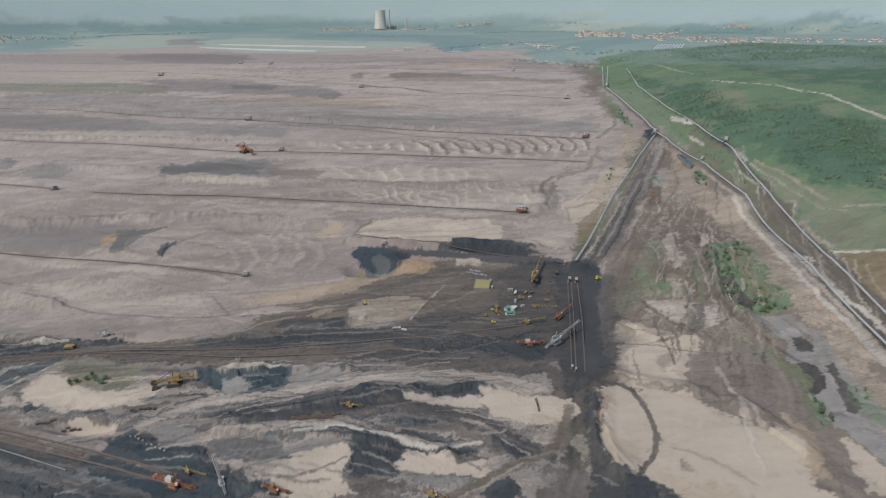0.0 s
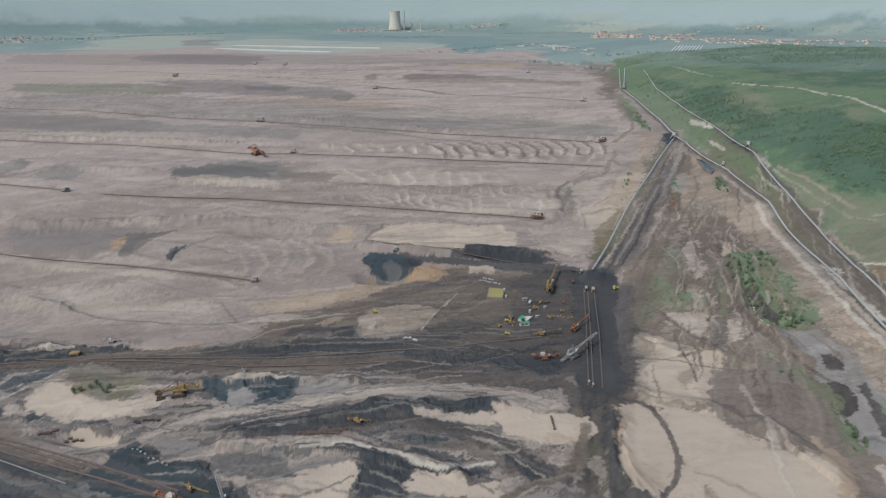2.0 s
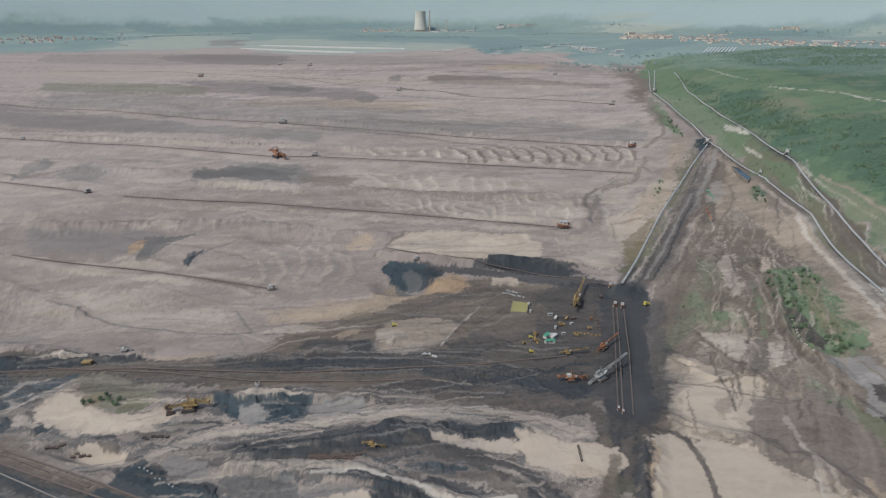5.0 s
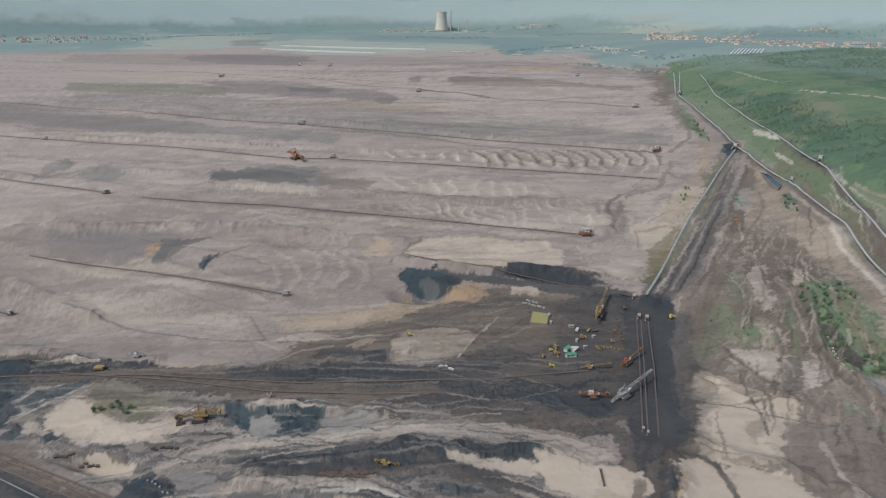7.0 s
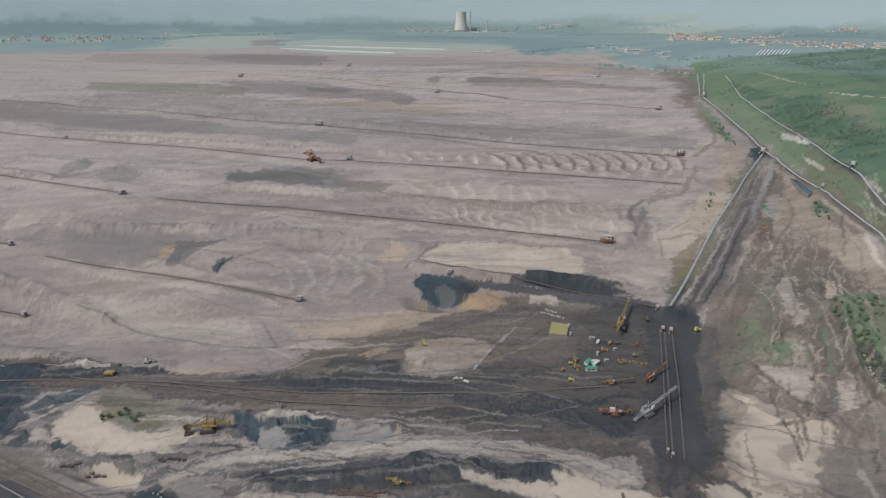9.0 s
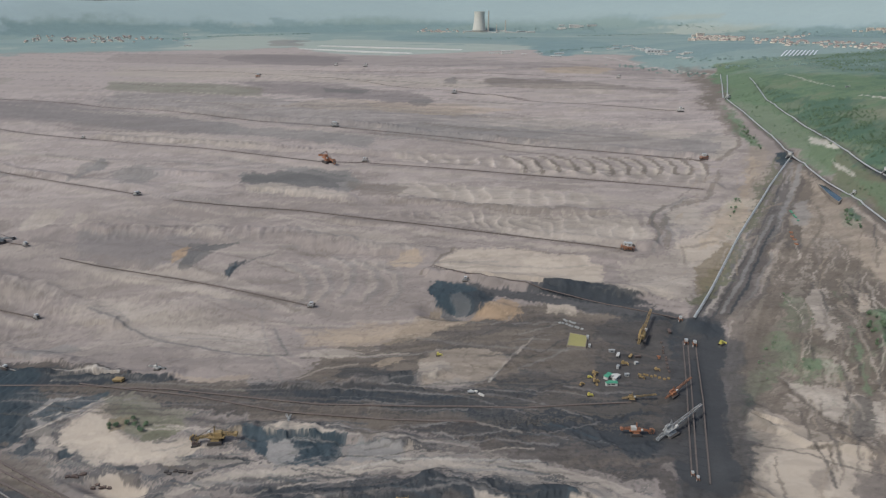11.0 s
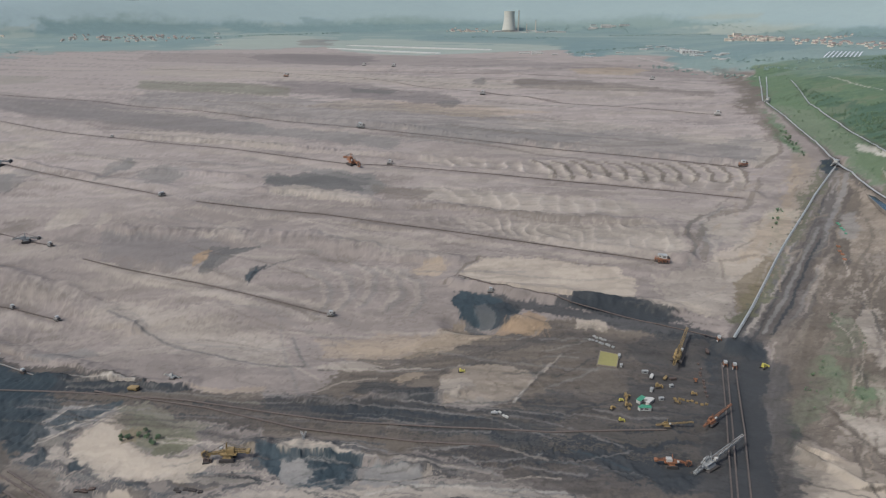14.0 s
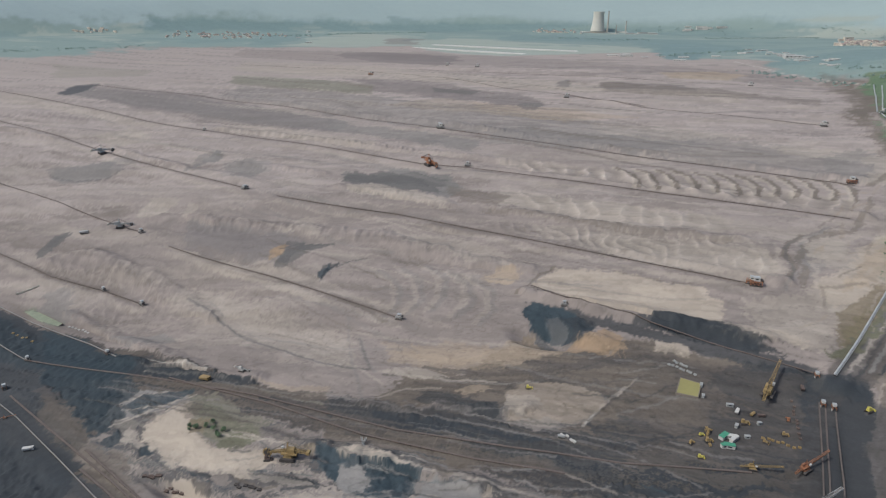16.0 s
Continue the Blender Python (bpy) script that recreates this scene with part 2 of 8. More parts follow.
soil("hazed_hill", 60, 60, 0.85, (-4521, 1053), (-4226, 1887), (-3446, 3073), (-2794, 3694), (-3251, 4312), (-3915, 3720), (-4384, 3152), (-4706, 2649), (-4924, 2217), (-5073, 1852), (-5174, 1545), (-5245, 1287))
mottle("hazed_wood", "hazed_field", 0, 420, 130, 0.28, 0, 0.6, 321, (-3300, 2512), (-1888, 3111), (-1010, 3501), (132, 3299), (712, 2393), (2686, 3425), (3778, 2486), (3877, 2581), (2689, 3782), (745, 4564), (-1530, 4369), (-3687, 2861))
mottle("hazed_wood", "hazed_field", 40, 420, 130, 0.28, 0, 0.6, 326, (-4047, 1169), (-3276, 1903), (-2453, 2627), (-2364, 2903), (-2909, 3573), (-4452, 1314))
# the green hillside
soil("hazed_green", 40, 30, 1, (700, 2200), (1400, 1900), (4200, 1300), (4300, 2900), (2400, 3200), (745, 2500))
soil("grass", 10, 14, 1, (662, 2178), (745, 2335), (1772, 2249), (3713, 2432), (726, 333), (435, 387), (447, 483), (478, 611), (518, 785), (539, 975), (559, 1228), (571, 1489), (546, 1705))
soil("wood", 12, 30, 0.8, (995, 2365), (1060, 1983), (1650, 2092), (3463, 2260), (1784, 1140), (924, 1140), (940, 1272), (840, 1312), (869, 1613), (863, 1952))
soil("wood", 10, 25, 0.75, (648, 1796), (641, 1494), (714, 1387), (631, 1261), (646, 1112), (589, 983), (562, 1042), (559, 1228), (589, 1501))
soil("wood", 12, 30, 0.7, (666, 1148), (761, 1143), (759, 917), (888, 676), (693, 509), (622, 729), (571, 748), (581, 869), (594, 976))
soil("pale_grass", 8, 14, 0.7, (653, 1337), (721, 1299), (666, 1148), (619, 1120))
soil("pale_grass", 8, 10, 0.8, (540, 904), (544, 777), (557, 702), (568, 654), (503, 564), (481, 607), (521, 762))
soil("olive", 4, 4, 1, (476, 598), (503, 563), (546, 468), (476, 346), (435, 387), (447, 483), (448, 521))
soil("soilbrown", 8, 10, 0.6, (501, 678), (536, 691), (547, 658), (513, 609), (485, 621))
streak("track", 4, 3, 1, (732, 1446), (761, 1377), (800, 1339))
streak("track", 5, 3, 1, (809, 1310), (823, 1244), (840, 1196), (825, 1106), (812, 989), (804, 780))
streak("track", 4, 3, 1, (749, 1845), (727, 1634), (737, 1562))
streak("track", 3, 3, 0.5, (536, 896), (532, 781), (530, 715), (545, 684))
streak("track", 4, 3, 0.7, (550, 696), (576, 665))
streak("track", 5, 3, 0.9, (473, 603), (505, 566), (535, 513))
mottle("wood", "pale_grass", 20, 60, 30, 0.22, 1.5, 0.45, 331, (662, 2178), (745, 2335), (1650, 2092), (3463, 2260), (782, 391), (507, 569), (478, 611), (518, 785), (539, 975), (559, 1228), (571, 1489))
# the wedge of ground beside the belts
soil("mixed", 6, 8, 1, (503, 1200), (484, 972), (486, 796), (451, 617), (397, 412), (375, 211), (264, 129), (106, 261), (150, 427), (207, 580), (296, 752), (419, 1001))
soil("verge", 5, 6, 1, (550, 1179), (539, 975), (515, 778), (474, 604), (437, 468), (384, 248), (361, 257), (397, 412), (445, 609), (490, 804), (505, 1000), (524, 1197))
soil("grass", 5, 6, 0.7, (529, 1088), (532, 969), (521, 864), (498, 819), (502, 913))
soil("wood", 3, 5, 0.8, (459, 933), (480, 942), (471, 898), (451, 877), (446, 888))
soil("pinksand", 5, 10, 1, (445, 874), (490, 804), (442, 624), (406, 489), (386, 397), (354, 218), (328, 191), (342, 336), (369, 418), (381, 501), (399, 573), (448, 734), (419, 768))
soil("soilbrown", 6, 12, 0.8, (384, 839), (413, 789), (422, 727), (370, 667), (318, 568), (285, 562), (259, 641), (303, 729))
soil("pale_grass", 5, 10, 0.6, (272, 661), (307, 648), (293, 581), (270, 584), (249, 614))
soil("grass", 4, 10, 0.5, (317, 746), (335, 716), (313, 662), (287, 666))
soil("grass", 5, 8, 0.9, (367, 668), (410, 689), (409, 636), (399, 562), (382, 517), (343, 513), (334, 551), (337, 592))
soil("soilbrown", 4, 8, 0.7, (367, 595), (378, 579), (375, 519), (361, 524), (358, 564))
soil("wetground", 2, 3, 1, (336, 581), (352, 583), (350, 543), (337, 533), (331, 552))
soil("slurry", 2, 5, 1, (330, 509), (358, 508), (367, 477), (359, 432), (346, 371), (342, 336), (334, 291), (322, 294), (319, 357), (320, 378), (335, 440), (346, 468))
soil("wetground", 1.5, 3, 1, (354, 474), (364, 474), (364, 458), (356, 450), (351, 458))
soil("wetground", 1.5, 4, 1, (336, 435), (347, 436), (348, 418), (337, 397), (325, 393), (325, 408))
soil("wetground", 1.5, 4, 1, (358, 432), (367, 428), (355, 390), (346, 382), (351, 408))
soil("grass", 4, 6, 0.7, (365, 411), (366, 386), (363, 364), (352, 332), (345, 356), (347, 385))
soil("grass", 4, 8, 0.6, (309, 501), (320, 480), (335, 440), (320, 378), (319, 356), (305, 347), (317, 395), (318, 436), (302, 475))
soil("pale", 3, 6, 1, (261, 584), (289, 572), (291, 533), (276, 520), (262, 548))
soil("pale", 3, 6, 1, (299, 547), (321, 544), (319, 520), (292, 506), (290, 519))
soil("pale", 3, 6, 0.8, (332, 717), (344, 711), (318, 635), (310, 639))
soil("pale", 3, 6, 0.7, (301, 633), (298, 602), (285, 562), (284, 575))
soil("wetground", 2, 4, 0.7, (280, 538), (302, 545), (285, 509), (274, 502))
soil("pinksand", 4, 8, 0.8, (428, 998), (465, 961), (443, 889), (384, 839), (377, 888))
soil("wetground", 3, 4, 0.7, (382, 909), (402, 906), (376, 837), (359, 840))
mottle("pale", "soilbrown", 72, 26, 6, 0.2, 1, 0.35, 341, (490, 1151), (474, 949), (450, 769), (394, 564), (320, 480), (277, 491), (219, 560), (228, 628), (296, 752), (407, 968))
mottle("grass", "soilbrown", 72, 30, 10, 0.3, 0.8, 0.3, 346, (303, 729), (399, 758), (323, 566), (286, 535), (242, 592))
mottle("pale", "soilbrown", 118, 50, 5, 0.2, 0.8, 0.4, 348, (463, 796), (432, 607), (406, 489), (386, 397), (355, 289), (333, 308), (347, 427), (394, 574))
soil("spoil", 8, 12, 1, (272, 492), (312, 464), (317, 411), (301, 341), (309, 292), (328, 191), (226, 209), (273, 288), (278, 346), (259, 391), (234, 429))
soil("sand", 3, 6, 1, (214, 553), (229, 555), (238, 502), (275, 492), (266, 476), (238, 431), (214, 441), (183, 450), (186, 470), (206, 503), (195, 518))
soil("sand", 5, 10, 1, (193, 439), (208, 425), (233, 420), (241, 395), (259, 374), (263, 342), (267, 309), (274, 279), (266, 238), (155, 254), (162, 328), (183, 356), (190, 385))
soil("sand", 3, 6, 1, (163, 434), (185, 435), (192, 408), (185, 375), (177, 357), (160, 334), (145, 343), (140, 365), (157, 395))
soil("sand", 4, 6, 0.9, (311, 342), (317, 341), (319, 306), (318, 270), (306, 273), (301, 294))
soil("tan", 5, 8, 0.6, (287, 375), (301, 362), (297, 336), (279, 315), (275, 327), (274, 346))
mottle("pinksand", "spoil", 110, 60, 16, 0.34, 0.2, 0.2, 381, (208, 553), (275, 492), (250, 410), (278, 346), (274, 289), (266, 238), (155, 254), (135, 344), (161, 433))
mottle("tan", "soilbrown", 110, 50, 14, 0.2, 0.8, 0.4, 386, (272, 492), (312, 464), (317, 411), (301, 341), (306, 273), (260, 259), (273, 288), (275, 340), (259, 391))
soil("tan", 10, 10, 0.5, (170, 328), (204, 322), (215, 304), (204, 264), (161, 270))
soil("spoil", 6, 8, 0.7, (239, 464), (263, 477), (267, 406), (237, 412))
streak("soilbrown", 3, 3, 0.8, (267, 494), (220, 498), (192, 497))
streak("spoil", 5, 3, 0.5, (269, 461), (266, 414), (262, 362), (248, 315))
streak("wetground", 3.5, 2, 0.85, (174, 441), (188, 438), (193, 411), (189, 378), (180, 353), (161, 332), (153, 325))
streak("spoil", 3, 3, 0.4, (189, 355), (212, 339), (227, 313), (221, 288))
streak("wetground", 3, 2, 0.7, (248, 618), (260, 591), (262, 548), (278, 506))
streak("wetground", 4, 2, 0.6, (343, 617), (325, 565), (324, 519), (327, 483), (343, 437))
streak("soilbrown", 4, 2, 0.7, (393, 884), (303, 750), (264, 667))
streak("pale", 5, 2, 0.6, (480, 942), (475, 806), (468, 737), (442, 624))
# far benches
soil("purple", 12, 30, 0.7, (-1289, 2900), (-1139, 3031), (-811, 2959), (-607, 2718), (-657, 2537), (-1009, 2666))
soil("pale", 10, 14, 0.5, (-1591, 2589), (-1254, 2609), (-802, 2442), (-224, 2171), (323, 1934), (302, 1808), (-210, 2023), (-826, 2264), (-1469, 2379))
soil("purple", 15, 40, 0.4, (-1795, 2946), (-891, 3064), (-181, 2737), (600, 2333), (618, 2094), (373, 2246), (-481, 2538), (-1676, 2738))
soil("purple", 8, 30, 0.6, (-901, 2206), (-529, 2013), (-210, 1843), (-181, 1718), (-380, 1791), (-727, 1973))
soil("tan", 8, 12, 0.7, (135, 2346), (314, 2426), (411, 2347), (331, 2240), (150, 2249))
soil("olivesoil", 10, 16, 0.7, (-1372, 2210), (-1086, 2196), (-750, 2043), (-708, 1916), (-983, 1975), (-1288, 2065))
soil("greysoil", 10, 30, 0.55, (-1266, 2028), (-702, 1901), (-234, 1645), (243, 1441), (394, 1302), (367, 1206), (-23, 1351), (-432, 1501), (-1145, 1817))
soil("tan", 10, 14, 0.5, (-380, 1791), (-119, 1705), (63, 1616), (-111, 1569), (-324, 1657))
soil("purple", 8, 10, 0.7, (-49, 2130), (197, 2103), (203, 1971), (-29, 1997))
soil("pale", 8, 10, 0.6, (288, 1394), (412, 1366), (417, 1297), (300, 1328))
soil("pale", 8, 12, 0.4, (-54, 1568), (117, 1549), (244, 1448), (109, 1441), (-38, 1482))
# middle benches
soil("greysoil", 8, 12, 0.8, (-1033, 1623), (-718, 1546), (-253, 1391), (-264, 1312), (-543, 1431), (-1003, 1570))
soil("pale", 7, 12, 0.55, (-998, 1561), (-679, 1451), (-498, 1372), (-482, 1322), (-716, 1393), (-944, 1468))
soil("greysoil", 5, 9, 1, (-488, 1186), (-416, 1182), (-392, 1213), (-275, 1183), (-231, 1118), (-243, 1073), (-332, 1106), (-454, 1136))
soil("darksoil", 5, 9, 0.7, (-481, 1182), (-380, 1171), (-354, 1193), (-271, 1163), (-272, 1117), (-335, 1121), (-459, 1148))
soil("pale", 5, 8, 0.6, (-449, 1121), (-332, 1106), (-242, 1064), (-238, 1042), (-428, 1087))
soil("slurry", 6, 10, 0.4, (-728, 1205), (-681, 1244), (-630, 1182), (-641, 1118), (-727, 1145))
soil("greysoil", 4, 6, 1, (-828, 1266), (-824, 1299), (-789, 1257), (-794, 1226), (-835, 1239))
soil("pale", 5, 8, 0.35, (-212, 1284), (-141, 1276), (346, 1129), (331, 1059), (86, 1137), (-182, 1230))
soil("pale", 6, 12, 0.5, (-171, 1136), (-21, 1085), (178, 1034), (151, 984), (-20, 1008), (-161, 1058))
soil("pale", 6, 10, 0.45, (-97, 1000), (17, 961), (167, 965), (211, 902), (196, 852), (68, 887), (-75, 946))
soil("pale", 5, 8, 0.6, (238, 986), (288, 992), (292, 938), (260, 919), (230, 929))
soil("greysoil", 8, 14, 0.8, (-651, 954), (-539, 941), (-453, 923), (-392, 899), (-429, 845), (-559, 876), (-622, 901))
soil("darksoil", 4, 6, 0.9, (-450, 907), (-378, 908), (-417, 888), (-416, 842), (-435, 850))
soil("tan", 2.5, 3, 1, (-455, 857), (-457, 884), (-441, 898), (-435, 871), (-443, 859))
soil("orange", 2, 3, 0.8, (-453, 859), (-455, 883), (-440, 898), (-437, 873), (-446, 862))
soil("darksoil", 2.5, 4, 0.9, (-358, 823), (-357, 847), (-342, 851), (-343, 831), (-344, 810), (-353, 811))
soil("pale", 4, 6, 0.4, (-465, 853), (-336, 808), (-220, 748), (-217, 735), (-328, 785), (-601, 862), (-608, 876))
soil("pale", 6, 12, 0.45, (-312, 954), (-199, 929), (-107, 897), (-86, 853), (-137, 864), (-267, 917))
soil("tan", 4, 6, 0.7, (-138, 838), (-112, 861), (-94, 845), (-100, 821), (-125, 828))
soil("sand", 4, 7, 0.8, (-76, 812), (-53, 859), (32, 858), (113, 832), (135, 787), (127, 759), (81, 758), (28, 762), (-26, 781))
soil("pale", 5, 10, 0.6, (144, 818), (213, 832), (275, 876), (307, 923), (356, 1036), (362, 1009), (287, 857), (245, 795), (214, 733), (164, 749))
soil("pale", 10, 16, 0.35, (-540, 792), (-381, 726), (-246, 704), (-214, 639), (-306, 641), (-452, 695), (-535, 739))
soil("verge", 3, 5, 1, (221, 733), (253, 794), (302, 849), (289, 818), (251, 759), (221, 715))
soil("tan", 4, 7, 0.4, (289, 926), (344, 999), (377, 1022), (357, 979), (296, 888), (266, 859))
# the floor of the mine
soil("soilbrown", 6, 10, 0.9, (-62, 728), (-18, 689), (48, 723), (200, 705), (177, 586), (93, 574), (-16, 562), (-104, 595), (-186, 579), (-169, 642), (-110, 641))
soil("tan", 5, 8, 0.5, (-204, 679), (-114, 672), (-62, 728), (-18, 689), (-85, 654), (-136, 641), (-192, 655))
soil("coalbrown", 5, 8, 1, (-957, 682), (-698, 679), (-471, 636), (-327, 600), (-186, 579), (-79, 592), (-4, 575), (107, 584), (172, 592), (145, 484), (118, 462), (-16, 505), (-177, 541), (-307, 553), (-428, 565), (-640, 612), (-861, 598))
soil("coal", 5, 9, 0.85, (-198, 577), (-101, 576), (-53, 575), (-5, 562), (56, 566), (106, 576), (171, 588), (153, 494), (108, 490), (40, 519), (-51, 541), (-146, 557))
soil("coal", 3, 6, 0.7, (-460, 617), (-337, 595), (-256, 572), (-331, 583), (-444, 592), (-652, 626), (-684, 663))
soil("coal", 4, 7, 0.6, (-104, 595), (-80, 609), (-55, 603), (-66, 585), (-17, 564), (-52, 566))
soil("mixed2", 3, 6, 0.8, (-72, 587), (-65, 618), (-44, 636), (-11, 643), (19, 631), (2, 597), (-23, 579), (-47, 579))
soil("coal", 6, 10, 0.75, (110, 693), (142, 710), (192, 702), (171, 586), (106, 576), (91, 605), (119, 635))
soil("coal", 5, 9, 0.7, (-4, 598), (47, 610), (76, 586), (93, 572), (20, 568))
soil("coal", 3, 5, 0.8, (-77, 780), (-57, 777), (-3, 759), (202, 714), (198, 698), (127, 710), (41, 731), (-18, 747))
soil("coal", 3, 5, 0.85, (58, 752), (89, 766), (129, 769), (164, 741), (151, 722), (94, 734))
soil("tealrock", 2.5, 4, 1, (-77, 760), (-65, 780), (-26, 763), (4, 736), (-25, 714), (-48, 725), (-62, 732))
soil("coal", 3, 5, 0.7, (-18, 756), (4, 744), (-3, 710), (-25, 716))
soil("orange", 3, 4, 0.8, (-19, 710), (-7, 718), (12, 737), (30, 726), (37, 708), (10, 689))
soil("sand", 2, 3, 0.8, (59, 711), (63, 727), (89, 725), (91, 709))
soil("soilbrown", 5, 10, 0.6, (24, 671), (73, 680), (104, 648), (92, 611), (47, 616), (8, 596))
streak("coalbrown", 7, 3, 0.8, (-59, 669), (-4, 671), (46, 698), (76, 704))
streak("coalbrown", 5, 3, 0.6, (-194, 635), (-109, 634), (-17, 648))
streak("pale", 3, 2, 0.7, (-1, 591), (15, 624), (52, 675))
soil("coal", 3, 5, 0.95, (181, 672), (206, 697), (233, 692), (231, 655), (204, 581), (183, 500), (183, 476), (167, 452), (139, 462), (149, 535))
soil("slurry", 3, 5, 0.5, (209, 697), (236, 691), (310, 795), (388, 933), (493, 1149), (479, 1166), (341, 916), (251, 773))
soil("coalbrown", 3, 5, 0.7, (219, 695), (239, 690), (323, 810), (407, 968), (465, 1098), (421, 1032), (335, 870), (259, 758))
soil("wetground", 3, 4, 1, (479, 1196), (500, 1198), (488, 1153), (468, 1160))
soil("coalbrown", 4, 7, 1, (124, 487), (140, 464), (186, 461), (202, 493), (182, 457), (166, 432), (142, 382), (127, 346), (101, 343), (116, 386), (126, 438))
soil("coal", 4, 6, 0.8, (140, 464), (187, 475), (201, 507), (176, 454), (152, 434), (133, 437))
mottle("coal", "soilbrown", -8, 70, 7, 0.16, 0.8, 0.3, 351, (-62, 728), (48, 723), (200, 705), (177, 586), (93, 574), (-16, 562), (-104, 595), (-186, 579), (-110, 641))
mottle("coal", "soilbrown", 3, 150, 5, 0.15, 0.6, 0.5, 356, (-698, 679), (-327, 600), (-186, 579), (-4, 575), (171, 586), (150, 507), (118, 462), (-16, 505), (-177, 541), (-428, 565), (-631, 600))
soil("mixed2", 3, 4, 0.8, (-72, 587), (-65, 618), (-44, 636), (-11, 643), (19, 631), (2, 597), (-23, 579), (-47, 579))
soil("pale", 3, 4, 0.5, (-63, 587), (-55, 603), (-17, 607), (-23, 582))
streak("track", 2.2, 1, 0.7, (-1, 589), (14, 620))
streak("coalbrown", 2, 1, 0.7, (3, 597), (26, 633), (52, 675))
# the near cuts
soil("mixed2", 8, 10, 0.7, (-933, 609), (-635, 606), (-426, 563), (-176, 536), (-16, 500), (118, 460), (124, 430), (103, 343), (76, 265), (-78, 247), (-287, 273), (-667, 361))
soil("coalbrown", 6, 12, 0.35, (-302, 542), (-176, 536), (-16, 503), (108, 461), (35, 447), (-93, 510), (-239, 523))
soil("coalbrown", 4, 8, 0.7, (-16, 505), (28, 507), (81, 493), (53, 481), (6, 490))
soil("pale", 4, 8, 0.5, (-183, 483), (-112, 492), (-5, 488), (67, 467), (113, 440), (64, 439), (-5, 463), (-87, 467), (-166, 457))
mottle("coal", "pale", 4, 80, 9, 0.24, 0.5, 0.55, 361, (-626, 594), (-354, 556), (-174, 531), (-16, 497), (117, 456), (122, 415), (101, 343), (63, 311), (-89, 307), (-123, 343), (-184, 404), (-259, 441), (-374, 474), (-564, 523))
mottle("tealrock", "sand", 14, 30, 6, 0.4, 0.3, 0.5, 366, (-626, 594), (-354, 556), (-174, 531), (-16, 497), (117, 456), (122, 415), (101, 343), (63, 311), (-89, 307), (-123, 343), (-184, 404), (-259, 441), (-374, 474))
streak("pale", 8, 3, 0.45, (-262, 426), (-243, 449), (-199, 467), (-109, 474), (-5, 469), (84, 441), (116, 440))
soil("sand", 4, 6, 0.85, (-374, 512), (-375, 543), (-363, 560), (-327, 514), (-287, 507), (-238, 498), (-252, 480), (-317, 493), (-356, 497))
soil("pale", 3, 5, 0.8, (-409, 517), (-403, 533), (-385, 521), (-383, 503))
soil("sand", 3, 5, 0.8, (-317, 466), (-298, 473), (-282, 473), (-257, 444), (-263, 441), (-304, 461))
soil("olivesoil", 4, 8, 0.8, (-366, 569), (-312, 565), (-274, 542), (-272, 525), (-296, 529), (-323, 539), (-347, 543))
soil("greysoil", 4, 6, 0.9, (-429, 567), (-379, 571), (-368, 561), (-378, 538), (-394, 527), (-428, 529), (-449, 562))
soil("coal", 3, 6, 0.5, (-441, 532), (-403, 525), (-397, 532), (-385, 551), (-379, 521), (-391, 504), (-421, 501))
soil("coal", 2, 3, 1, (-364, 500), (-361, 506), (-351, 502), (-348, 493), (-359, 494))
soil("tealrock", 2.5, 5, 0.9, (-211, 521), (-184, 523), (-126, 513), (-122, 478), (-151, 480), (-180, 490), (-197, 504))
soil("slurry", 3, 5, 0.9, (-187, 509), (-170, 514), (-148, 502), (-147, 485), (-175, 489))
soil("slurry", 3, 5, 0.8, (-111, 504), (-70, 500), (-70, 479), (-110, 480))
streak("coal", 3.5, 3, 0.8, (-226, 485), (-210, 485), (-196, 487))
soil("coal", 3, 6, 0.75, (-164, 441), (-132, 440), (-102, 437), (-64, 440), (-45, 456), (5, 451), (64, 443), (68, 432), (33, 428), (4, 432), (60, 407), (91, 376), (107, 361), (99, 353), (57, 390), (22, 406), (-15, 423), (-62, 425), (-80, 418), (-133, 423))
soil("sand", 2, 5, 0.8, (-15, 444), (0, 446), (19, 437), (57, 426), (54, 417), (23, 426), (-5, 433))
soil("tealrock", 2, 4, 0.7, (-20, 451), (64, 443), (67, 433), (24, 437), (-10, 443))
soil("sand", 3, 5, 1, (55, 426), (73, 436), (107, 432), (121, 418), (112, 392), (90, 395), (64, 408))
soil("coalbrown", 4, 8, 0.7, (-51, 402), (-15, 405), (45, 405), (87, 376), (101, 361), (82, 352), (60, 373), (30, 392), (-15, 395))
soil("tealrock", 2, 5, 0.6, (-24, 407), (4, 409), (22, 403), (-5, 397))
soil("soilbrown", 3, 6, 0.6, (-106, 432), (-63, 432), (-43, 422), (-61, 414), (-99, 421))
streak("pale", 5, 3, 0.6, (-167, 426), (-119, 423), (-60, 405), (-14, 386), (24, 370), (51, 377))
soil("tealrock", 3, 5, 0.5, (-161, 406), (-142, 420), (-116, 409), (-103, 386), (-107, 369), (-138, 386))
soil("slurry", 3, 5, 0.5, (-152, 398), (-135, 411), (-115, 406), (-103, 386), (-104, 373), (-138, 386))
soil("greysoil", 3, 6, 0.7, (-104, 393), (-86, 395), (-49, 383), (-58, 378), (-91, 371))
soil("coal", 3, 7, 0.8, (-48, 377), (-28, 391), (12, 391), (43, 382), (20, 375), (3, 372), (-14, 356), (-35, 348), (-50, 360))
